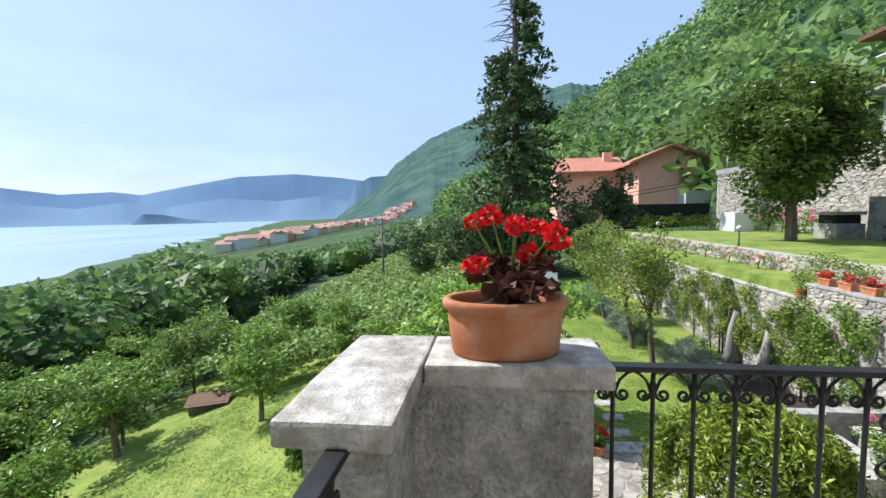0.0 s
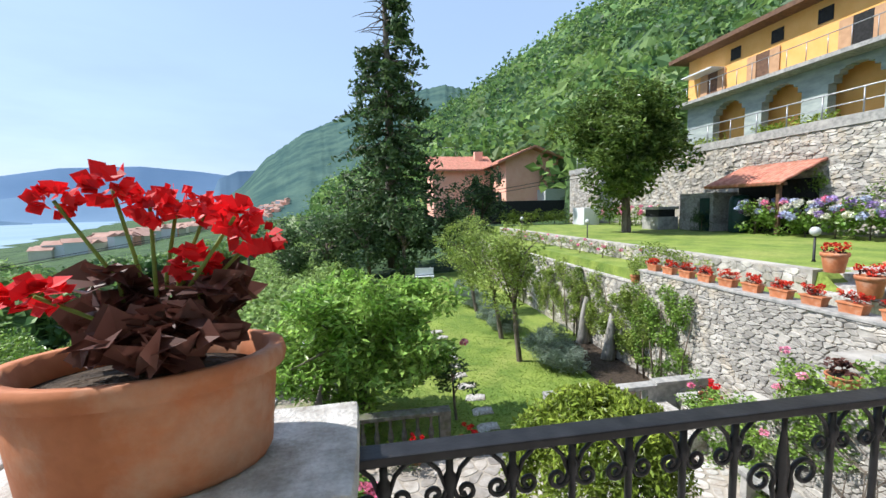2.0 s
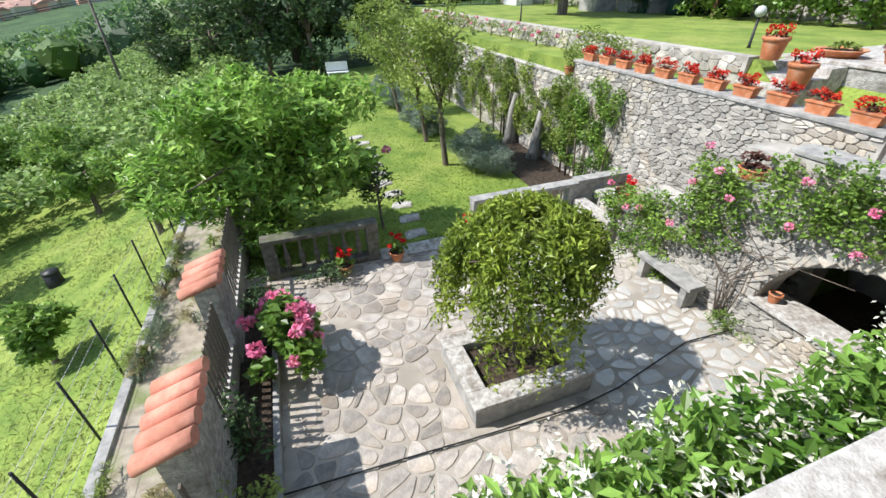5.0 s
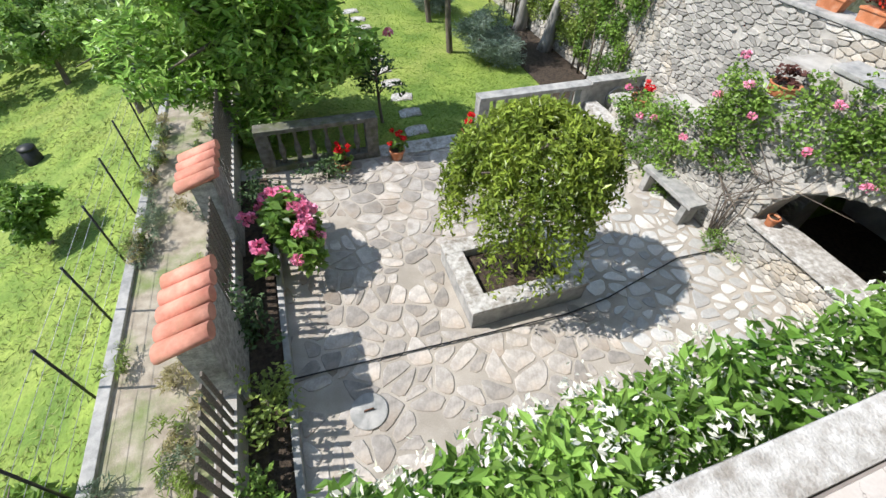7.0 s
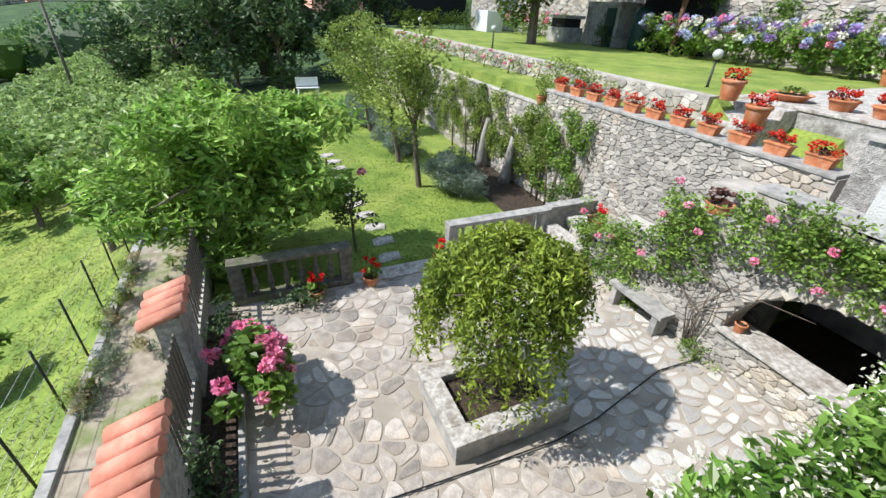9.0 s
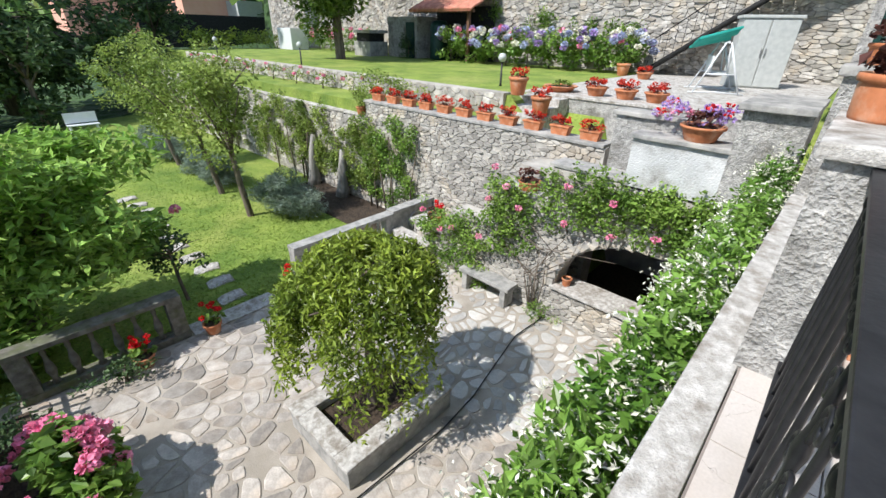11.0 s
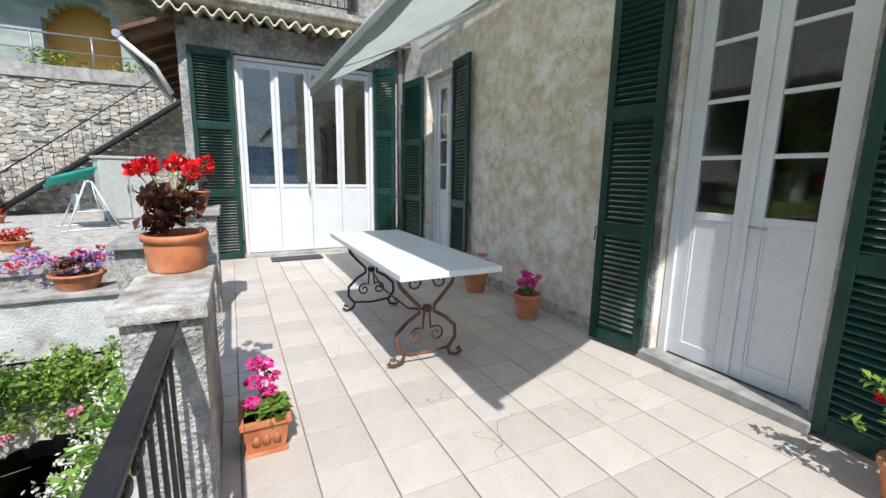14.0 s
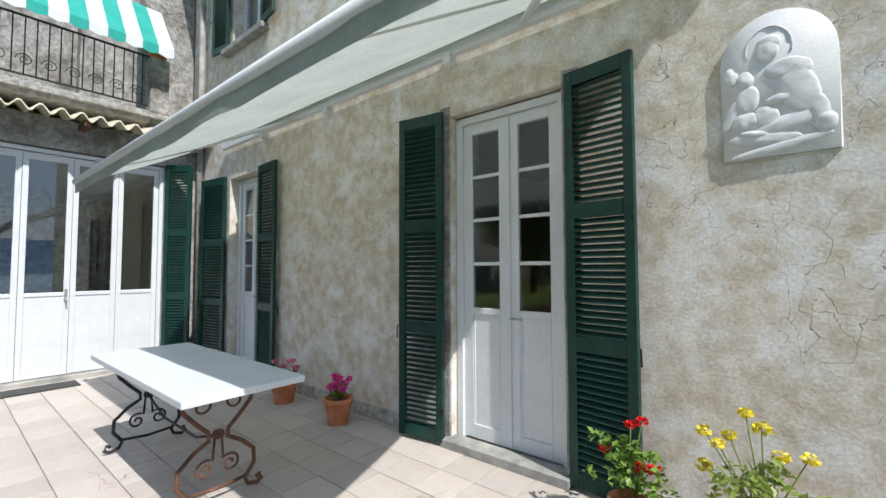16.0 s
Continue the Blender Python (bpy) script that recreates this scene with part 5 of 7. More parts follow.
hose = [(3.34, 6.71), (4.5, 6.66), (5.71, 6.6), (7.0, 6.55), (7.7, 6.62), (8.27, 6.75), (9.2, 6.95), (10.05, 6.9)]
hp = [(x, y, COURT + 0.03) for x, y in hose]
tagged(part("garden_hose", tube(hp, 0.011, 6), M_RUBBER), "black garden hose lying across the paving", "hose")
mh = thing("drain_cover", (4.2, 6.08, COURT + 0.004), "round grey concrete drain cover with an iron handle", "drain cover")
part("lid", lathe([(0.21, 0), (0.21, 0.014), (0.195, 0.02), (0.001, 0.02)], 28), M_GREYCAP, mh)
part("handle", tube([(-0.05, 0, 0.018), (-0.05, 0, 0.05), (0.05, 0, 0.05), (0.05, 0, 0.018)], 0.009, 7), M_RUST, mh)
p = pot_round(0.09, 0.15, (10.26, 6.70, -2.74), "small terracotta pot on the arch sill", name="clay_pot")

# flowers and shrubs round the courtyard
shrub("hydrangea", (3.62, 8.55, COURT), (0.50, 0.62, 0.56), "green hydrangea bush with big pink flower heads", M_LEAF, 1100, 0.14, heads=20, head_mat=M_PINK, head_r=0.095, aspect=0.7)
for x, y, r, m in ((3.15, 7.4, (0.35, 0.5, 0.5), M_LEAFD), (3.2, 6.3, (0.35, 0.5, 0.45), M_LEAFO), (3.1, 5.4, (0.3, 0.45, 0.3), M_LEAF), (3.4, 9.9, (0.4, 0.45, 0.4), M_LEAFD), (4.4, 10.4, (0.5, 0.3, 0.25), M_LEAFD)):
    shrub("bed_shrub", (x, y, COURT), r, "dense dark green shrub in the courtyard bed", m, 420, 0.075, group="courtyard bed shrubs")
tagged(part("bed_edge", worn_box(3.38, 3.46, 4.9, 9.6, COURT - 0.05, COURT + 0.12, step=0.3), M_GREYCAP), "grey stone edging of the flower bed", "edging", kind="structure")
tagged(part("bed_soil", box(2.95, 3.38, 4.9, 10.6, COURT - 0.05, COURT + 0.06), M_SOIL), "dark soil of the flower bed", "flower bed", kind="structure")
for x, y in ((5.72, 10.66), (4.7, 10.55), (7.28, 10.95)):
    p = pot_round(0.15, 0.2, (x, y, COURT), "terracotta pot of red flowers by the balustrade", name="flower_pot", group="balustrade pots")
    plant(p, M_LEAF, clumps(0, 0, 0.33, 0.19, 0.19, 0.14, 9, 0.5), 130, 0.07, [(rnd(-0.15, 0.15), rnd(-0.15, 0.15), rnd(0.35, 0.55)) for _ in range(6)], M_RED, 0.045)
p = pot_round(0.2, 0.18, (10.30, 9.9, -2.55), "terracotta bowl of red flowers on the low wall", name="flower_pot")
plant(p, M_LEAFRED, clumps(0, 0, 0.26, 0.17, 0.17, 0.1, 9, 0.5), 120, 0.06, [(rnd(-0.12, 0.12), rnd(-0.12, 0.12), rnd(0.3, 0.42)) for _ in range(6)], M_RED, 0.045)
p = pot_round(0.2, 0.15, (10.35, 7.72, -1.25), "oval terracotta pot with burgundy leaves on the stepped parapet", name="plant_pot")
plant(p, M_LEAFRED, clumps(0, 0, 0.24, 0.18, 0.18, 0.12, 9, 0.5), 150, 0.07)
p = pot_round(0.26, 0.19, (10.33, 5.35, 0.0), "wide terracotta pot of red and violet petunias on the parapet", name="petunia_pot")
plant(p, M_LEAFRED, clumps(0, 0, 0.26, 0.25, 0.25, 0.12, 9, 0.5), 140, 0.07)
for mt, nn in ((M_VIOLET, 34), (M_RED, 10), (M_PINK, 8)):
    part("blossoms", joined([flower_head((rnd(-0.2, 0.4), rnd(-0.45, 0.65), rnd(0.2, 0.42)), 0.05, 22) for _ in range(nn)]), mt, p)
# roses over the arch wall
rose = thing("climbing_rose", (10.1, 7.2, COURT), "climbing rose with pink blooms over the arch wall", "climber")
for k in range(9):
    a = rnd(-0.1, 0.1)
    pth = [(-0.03, a, 0.0), (-0.07, a + rnd(-0.12, 0.25), 0.7), (-0.08, rnd(-0.6, 1.3), 1.3), (-0.08, rnd(-1.6, 2.4), rnd(1.5, 2.2))]
    part("stem", tube(pth, [0.013, 0.010, 0.007, 0.004], 6), M_BARK, rose)
bl = []
for k in range(190):
    y = rnd(-2.3, 3.0)
    top = 2.75 if y < 0.1 else (2.3 if y < 1.1 else 1.55)
    z = top - 1.25 * rnd(0, 1) ** 1.5 - (0.55 if 1.1 < y else 0.0) * rnd(0, 1)
    if y < -0.25 and z < 1.9:
        z = rnd(1.95, 2.6)
    bl.append((-0.12 + rnd(-0.1, 0.1), y, z, rnd(0.06, 0.16), rnd(0.1, 0.34), rnd(0.08, 0.26)))
c, u = blob_points(bl, 11500, 0.2)
part("foliage", leaves(c, 0.066, up=0.3, aspect=0.6), M_LEAF, rose)
for k in range(13):
    y = rnd(-2.1, 2.8)
    part("bloom", flower_head((-0.28, y, (2.35 if y < 1 else 1.3) + rnd(-0.45, 0.25)), 0.06, 40), M_PINK, rose)
shrub("fern_clump", (9.95, 6.95, COURT), (0.28, 0.3, 0.16), "clump of fine green fern at the wall foot", M_LEAF, 260, 0.09, aspect=0.2)

# jasmine hedge below the railing
jm = thing("jasmine_hedge", (0, 0, 0), "dense star jasmine hedge with white flowers along the terrace wall", "hedge")
bl = []
for k in range(150):
    x = 3.9 + 6.2 * (k / 149)
    bl.append((x + rnd(-0.2, 0.2), 4.42 + rnd(-0.05, 0.07), -0.40 + rnd(-0.2, 0.08) + 0.05 * (x - 4), rnd(0.22, 0.34), rnd(0.13, 0.2), rnd(0.16, 0.26)))
for k in range(90):
    x = rnd(3.9, 10.0)
    bl.append((x, 4.32 + rnd(-0.05, 0.05), rnd(-3.0, -0.7), 0.34, 0.18, 0.4))
c, u = blob_points(bl, 20000, 0.5)
part("foliage", leaves(c, 0.075, up=0.5, aspect=0.42, outward=u * 0.6), leafmat("leaf_jasmine", (0.085, 0.19, 0.026), (0.25, 0.41, 0.085), rough=0.32, island=0.5), jm)
c, u = blob_points(bl[:150], 3300, 0.98)
keep = (c[:, 2] > -0.75)
cc = c[keep] + u[keep] * 0.03
cl = cc[RNG.integers(0, len(cc), 950)]
fl = np.concatenate([cl[i] + RNG.normal(0, 0.024, (7, 3)) for i in range(len(cl))])
part("blossoms", leaves(fl, 0.036, up=0.3, aspect=0.42), M_CREAM, jm, "small white star blossoms")
part("stem", tube([(4, 4.35, -3.4), (5, 4.38, -1.2), (7, 4.4, -0.6), (9, 4.4, -0.4)], 0.03, 6), M_BARK, jm)

# big tree behind the balustrade, rose bush beside it
tree("broadleaf_tree", (3.75, 12.4, LAWN), (3.72, 12.3, -1.55, 2.15, 1.5, 1.8), "bushy bright green broadleaf tree behind the balustrade", leafmat("leaf_bright_green", (0.17, 0.32, 0.05), (0.43, 0.61, 0.16), rough=0.34, island=0.55), n=19000, size=0.19, r=0.12, clump=64, csize=0.32, aspect=0.38, up=0.4)
tree("rose_tree", (5.75, 12.0, LAWN), (5.7, 12.1, -2.35, 0.75, 0.6, 0.55), "small dark rose bush with a pink bloom", M_LEAFD, n=700, size=0.11, r=0.03, clump=14, csize=0.42, aspect=0.5)
tagged(part("rose_bloom", flower_head((6.0, 12.15, -1.72), 0.09, 60), M_PINK), "single large pink rose bloom on the bush", "flower")
# clipped garden trees
for bx, by, cx, cz, rr in ((8.36, 15.1, 8.1, -0.45, (1.15, 1.15, 1.55)), (8.5, 17.4, 8.0, -0.6, (1.2, 1.2, 1.35)), (8.6, 21.5, 8.0, -0.35, (1.35, 1.35, 1.2))):
    tree("garden_tree", (bx, by, LAWN), (cx, by, cz, *rr), "slender garden tree with a pruned olive-green crown", M_LEAFO, n=4200, size=0.12, r=0.075, clump=34, csize=0.38, aspect=0.45)
for x, y, r in ((9.25, 14.35, (0.78, 0.8, 0.62)), (8.9, 18.3, (0.55, 0.7, 0.5)), (8.8, 20.2, (0.55, 0.9, 0.5)), (8.7, 22.5, (0.6, 1.2, 0.5)), (8.7, 25.0, (0.6, 1.2, 0.5))):
    shrub("lavender", (x, y, LAWN), r, "rounded grey-green lavender bush on the lawn", leafmat("leaf_lavender", (0.19, 0.255, 0.19), (0.31, 0.37, 0.30)), 5200, 0.19, aspect=0.10, up=0.0, clump=26)
for k in range(11):
    x, y = 6.35 + 0.08 * math.sin(k), 11.5 + 0.72 * k
    st = rough_edges(cut(box(-0.24, 0.24, -0.15, 0.15, -0.05, 0.03, bevel=0.02), 0, 0.12), 0.04, 5.0)
    tagged(part("stepping_stone", st, M_CAP, at=pose(x, y, LAWN, 0, 0, rnd(-15, 15))), "flat pale stepping stone set in the lawn", "stepping stone", group="stepping stones")
gb = thing("garden_bench", (7.2, 29.5, LAWN), "white garden bench at the end of the lawn", "bench")
part("seat", box(-0.6, 0.6, -0.2, 0.2, 0.42, 0.46), M_WHITE, gb)
part("backrest", box(-0.6, 0.6, 0.2, 0.24, 0.5, 0.95), M_WHITE, gb)
for x in (-0.5, 0.5):
    part("leg", box(x - 0.03, x + 0.03, -0.18, 0.18, 0, 0.42), M_WHITE, gb)

# soil strip and creepers along the garden wall
tagged(part("wall_bed", box(9.9, 11.3, 11.2, 16.5, LAWN - 0.1, LAWN + 0.03, bevel=0.02), M_SOIL), "bare brown soil bed at the wall foot", "flower bed", kind="structure")
for y0, y1, zt, n in ((11.6, 13.6, -0.9, 34), (13.0, 17.0, -0.9, 66), (17.0, 24.0, -0.9, 80)):
    cr = thing("wall_creeper", (11.2, (y0 + y1) / 2, LAWN), "leafy creeper climbing the garden wall", "climber", "garden wall creepers")
    h = (y1 - y0) / 2
    bl = []
    for k in range(n):
        z = (zt - LAWN) * rnd(0.1, 1.0) ** 0.8
        bl.append((rnd(-0.12, 0.0), rnd(-h, h), z, rnd(0.06, 0.16), rnd(0.12, 0.36), rnd(0.14, 0.42)))
    c, u = blob_points(bl, int(150 * n), 0.15)
    part("foliage", leaves(c, 0.075, up=0.3, aspect=0.6), M_LEAF if y0 < 12 else M_LEAFO, cr)
    for k in range(5):
        y = rnd(-h, h)
        part("stem", tube([(-0.05, y, 0), (-0.08, y + rnd(-0.2, 0.2), 1.0), (-0.05, y + rnd(-0.4, 0.4), 2.2)], [0.03, 0.02, 0.01], 6), M_BARK, cr)
M_DEADWOOD = material("grey_dead_wood", (0.17, 0.16, 0.145), (0.34, 0.325, 0.30), scale=9, rough=1.0, bump=0.8, fine=40, stretch=(1, 1, 0.25))
for y, hgt in ((14.6, 1.4), (16.2, 1.6)):
    tagged(part("dead_stump", rough_edges(lathe([(0.2, -0.1), (0.17, 0.3), (0.14, hgt * 0.7), (0.10, hgt), (0.001, hgt + 0.01)], 12), 0.09, 5.0), M_DEADWOOD, at=pose(11.0, y, LAWN, 0, 6, 0)), "old grey tree stump leaning on the wall", "stump")
p = pot_round(0.14, 0.22, (11.30, 13.75, -0.92), "terracotta pot with a yellow-green shrub on the wall", name="plant_pot")
plant(p, M_LEAFO, clumps(0, 0, 0.42, 0.3, 0.3, 0.22, 10, 0.5), 240, 0.07)
# boxes of red flowers on the wall
for k in range(11):
    y = 13.2 - 5.92 * k / 10
    bx = thing("flower_box", (11.48, y, -0.5), "terracotta box of red begonias on the garden wall", "flower box", "flower boxes on the wall")
    b = bmesh.new()
    bmesh.ops.create_cone(b, cap_ends=True, segments=4, radius1=0.13, radius2=0.155, depth=0.16, matrix=Matrix.Diagonal((0.8, 1.7, 1, 1)) @ Matrix.Translation((0, 0, 0.08)) @ Matrix.Rotation(radians(45), 4, "Z"))
    part("box_body", b, M_TERRA, bx)
    part("box_rim", box(-0.10, 0.10, -0.20, 0.20, 0.14, 0.17, bevel=0.006), M_TERRA, bx)
    plant(bx, M_LEAFRED, clumps(0, 0, 0.22, 0.12, 0.2, 0.07, 8, 0.5), 70, 0.05)
    part("blossoms", joined([flower_head((rnd(-0.1, 0.1), rnd(-0.19, 0.19), rnd(0.2, 0.34)), 0.045, 22) for _ in range(15)]), M_ORANGERED, bx)
shrub("golden_shrub", (12.2, 13.6, -0.62), (0.55, 1.1, 0.42), "low golden-green shrub behind the flower boxes", M_LEAFO, 900, 0.09)
for k in range(9):
    shrub("border_rose", (12.25, 15.4 + 1.7 * k, -0.62), (0.4, 0.6, 0.3), "low rose bush in the border", M_LEAFO, 260, 0.08, heads=3, head_mat=M_PINK, head_r=0.06, group="border roses")

# ---- upper lawn and patio ----
def bowl(at, label, r, h, mat, n=10, name="flower_bowl", group=""):
    p = pot_round(r, h, at, label, name=name, group=group)
    part("blossoms", joined([flower_head((rnd(-r, r) * 0.8, rnd(-r, r) * 0.8, h + rnd(0.04, 0.18)), 0.055, 20) for _ in range(n)]), mat, p)
    plant(p, M_LEAFRED, clumps(0, 0, h + 0.05, r * 0.9, r * 0.9, 0.07, 7, 0.5), 60, 0.06)
    return p


for x, y in ((14.1, 8.5), (14.1, 7.82), (14.1, 7.17), (19.2, 9.3)):
    bowl((x, y, -0.10), "terracotta bowl of red begonias on the patio edge", 0.25, 0.2, M_ORANGERED, 16, group="patio bowls")
bowl((12.75, 9.75, -0.10), "tall terracotta pot of red begonias on the steps", 0.22, 0.38, M_ORANGERED, 14, group="step pots")
bowl((12.55, 9.0, -0.42), "tall terracotta pot of red begonias on the steps", 0.22, 0.38, M_ORANGERED, 14, group="step pots")
for k in range(3):
    tagged(part("step", worn_box(12.45 + 0.36 * k, 13.595, 8.9, 10.05, -1.0, -0.48 + 0.16 * k, step=0.3), M_CAP), "pale stone step up to the patio", "step", group="patio steps")
pb = pot_round(0.4, 0.14, (14.15, 9.45, -0.10), "wide shallow planter with green succulents", name="shallow_planter")
plant(pb, M_LEAFO, clumps(0, 0, 0.2, 0.35, 0.35, 0.06, 9, 0.4), 110, 0.08)
pot_round(0.24, 0.4, (20.4, 10.5, -0.15), "empty terracotta pot at the stair foot", name="clay_pot")
lp = thing("garden_lamp", (14.2, 11.3, UPPER), "garden lamp with a clear glass globe on a dark post", "lamp", "garden lamps")
part("post", lathe([(0.05, 0), (0.03, 0.05), (0.025, 0.6)], 10), M_IRON, lp)
part("globe", lathe([(0.02, 0.6)] + [(0.11 * math.sin(math.pi * k / 10), 0.71 - 0.11 * math.cos(math.pi * k / 10)) for k in range(1, 10)] + [(0.001, 0.82)], 16), M_GREYPLASTIC, lp, "pale glass globe")
for x, y in ((13.5, 20.5), (13.2, 28.0)):
    copy_thing(lp, pose(x, y, UPPER))
# swing seat, wardrobe, stairs
sw = thing("swing_seat", (17.4, 6.9, -0.10), "white metal swing seat with a teal canopy", "swing seat", rz=20)
for sx in (-0.6, 0.6):
    for sy in (-0.5, 0.5):
        part("leg", tube([(sx, sy, 0), (sx * 0.9, sy * 0.1, 1.15)], 0.022, 7), M_WHITE, sw)
    part("brace", tube([(sx * 0.95, -0.3, 0.45), (sx * 0.95, 0.3, 0.45)], 0.018, 6), M_WHITE, sw)
part("top_tube", tube([(-0.6, 0, 1.15), (0.6, 0, 1.15)], 0.025, 7), M_WHITE, sw)
part("canopy", rough_edges(cut(box(-0.75, 0.75, -0.45, 0.45, 1.2, 1.26, bevel=0.02), 0, 0.2), 0.06, 2.5), M_TEAL, sw, "teal fabric canopy", at=pose(0, -0.1, 0.05, -16, 8, 0))
for sx in (-0.5, 0.5):
    part("swing_arm", tube([(sx, -0.15, 0.44), (sx * 1.05, -0.05, 1.12)], 0.014, 6), M_WHITE, sw)
    part("rocker", tube([(sx * 1.2, -0.6, 0.02), (sx * 1.2, 0.0, 0.05), (sx * 1.2, 0.6, 0.02)], 0.02, 6), M_WHITE, sw)
part("seat", box(-0.5, 0.5, -0.2, 0.2, 0.42, 0.46, bevel=0.01), M_WHITE, sw)
part("backrest", box(-0.5, 0.5, 0.2, 0.24, 0.47, 0.85, bevel=0.01), M_WHITE, sw)
wd = thing("outdoor_cabinet", (19.6, 6.5, -0.10), "tall grey plastic outdoor cabinet against the wall", "cabinet", rz=-68)
part("body", box(-0.65, 0.65, -0.35, 0.35, 0, 1.72, bevel=0.02), M_GREYPLASTIC, wd)
part("top", box(-0.7, 0.7, -0.4, 0.4, 1.722, 1.80, bevel=0.02), M_GREYPLASTIC, wd)
for sx in (-1, 1):
    dr = part("door", box(sx * 0.325 - 0.31, sx * 0.325 + 0.31, -0.385, -0.352, 0.05, 1.68, bevel=0.008), M_GREYPLASTIC, wd)
    part("handle", box(sx * 0.05 - 0.015, sx * 0.05 + 0.015, -0.41, -0.386, 0.8, 1.0), M_METAL, dr)
stz = thing("stone_stair", (0, 0, 0), "stone stair with iron railings climbing the high wall", "stair")
nst = 22
for k in range(nst):
    y = 10.1 - 5.4 * k / (nst - 1)
    z = -0.15 + 4.2 * (k + 1) / nst
    part("step", worn_box(21.3, 22.295, y - 0.26, y, z - 0.17, z, step=0.5), M_GREYCAP, stz)
for x in (21.35,):
    part("handrail", tube([(x, 10.1, 0.95), (x, 4.7, 5.0)], 0.02, 6), M_IRON, stz)
    for k in range(0, 22):
        y = 10.05 - 5.3 * k / 21
        z = -0.15 + 4.15 * k / 21
        part("rail_post", tube([(x, y, z + 0.05), (x, y, z + 1.1)], 0.009, 5), M_IRON, stz)
part("stringer", (lambda b: b)(tube([(21.25, 10.3, -0.2), (21.25, 4.6, 3.9)], 0.09, 4)), M_DARK, stz)
# magnolia
tree("magnolia_tree", (16.9, 22.8, UPPER), (16.8, 22.8, 4.35, 3.3, 3.0, 3.15), "glossy dark magnolia tree on the upper lawn", leafmat("leaf_magnolia", (0.055, 0.11, 0.022), (0.20, 0.28, 0.07), rough=0.26, island=0.5), n=24000, size=0.28, r=0.2, clump=80, csize=0.3, aspect=0.42, up=0.4)
# hydrangeas along the high wall
for k in range(9):
    y = 19.0 - 1.05 * k
    x = 20.6 + 0.05 * k
    shrub("hydrangea", (x, y, UPPER), (0.85, 0.75, 0.78), "hydrangea bush with violet and pale blue heads", M_LEAF, 620, 0.16, heads=17, head_mat=[M_VIOLET, M_BLUEV, M_PINK, M_CREAM] if k % 2 else [M_BLUEV, M_CREAM, M_VIOLET], head_r=0.14, aspect=0.65, group="hydrangeas by the high wall")
for y, zt in ((17.6, 2.4), (15.0, 1.7), (13.0, 1.6), (11.6, 1.4)):
    cr = thing("wall_creeper", (22.2, y, UPPER), "climbing plant against the high wall", "climber", "high wall climbers")
    bl = [(rnd(-0.2, 0), rnd(-0.7, 0.7), rnd(0.6, zt + 0.3), 0.2, rnd(0.2, 0.5), rnd(0.2, 0.5)) for _ in range(16)]
    c, u = blob_points(bl, 750, 0.2)
    part("foliage", leaves(c, 0.12, up=0.3, aspect=0.6), M_LEAF, cr)
# shed with tiled canopy
sh = thing("garden_shed", (0, 0, 0), "lean-to shed with a clay tile canopy by the high wall", "shed")
part("side_wall", box(20.6, 22.28, 21.35, 23.6, -0.2, 1.75), M_PLASTERG, sh)
part("door", box(20.55, 20.598, 21.55, 22.15, -0.15, 1.5), M_GREEN, sh, "dark green door")
part("beam", box(20.35, 20.5, 17.55, 21.34, 1.9, 2.03), M_BROWN, sh)
part("post", box(20.37, 20.49, 17.75, 17.9, -0.15, 1.9), M_BROWN, sh)
# near-black box painted in for the deep shade under the canopy
part("painted_back_shade", box(22.0, 22.28, 17.7, 21.34, -0.15, 2.2), M_DARK, sh)
part("tank", lathe([(0.42, 0), (0.45, 0.1), (0.45, 1.5), (0.36, 1.7), (0.1, 1.75)], 20), M_GREEN, sh, "dark green water tank", at=(21.0, 20.2, -0.15))
COLS_T = 18
for k in range(COLS_T):
    y = 17.55 + 3.7 * k / (COLS_T - 1)
    pts = [(20.05 + 2.2 * j / 6, y, 1.98 + 0.95 * j / 6 + 0.03 * (j % 2)) for j in range(7)]
    part("roof_tile", tube(pts, [0.125, 0.105, 0.125, 0.105, 0.125, 0.105, 0.12], 8, flat=0.6), M_ROOF, sh)
shrub("round_bush", (20.3, 21.7, UPPER), (0.55, 0.55, 0.72), "dark clipped round bush before the shed", M_LEAFD, 900, 0.1)
gr = thing("stone_barbecue", (20.0, 24.4, UPPER), "grey stone barbecue with a dark hearth", "barbecue")
part("base", worn_box(-0.6, 0.6, -0.7, 0.7, 0, 0.7, step=0.4), M_GREYCAP, gr)
part("hearth", box(-0.5, 0.5, -0.55, 0.55, 0.705, 1.1), M_DARK, gr)
part("hood", worn_box(-0.62, 0.62, -0.72, 0.72, 1.105, 1.25, step=0.4), M_GREYCAP, gr)
tagged(part("white_tank", box(19.2, 20.4, 31.5, 33.2, UPPER, 1.1, bevel=0.03), M_WHITE), "white concrete block at the lawn end", "block")
for k in range(7):
    shrub("hedge_shrub", (14.2 + 1.1 * k, 34.2 + 0.25 * k, UPPER), (0.9, 0.8, 0.65), "bright green shrub of the hedge at the lawn end", M_LEAFY, 420, 0.16, group="hedge shrubs")
for k in range(5):
    shrub("flowering_bush", (20.9, 25.8 + 1.3 * k, UPPER), (0.8, 0.8, 0.7), "pale flowering bush by the stone wall", M_LEAF, 340, 0.16, heads=10, head_mat=[M_CREAM, M_PINK], head_r=0.12, group="pale flowering bushes")

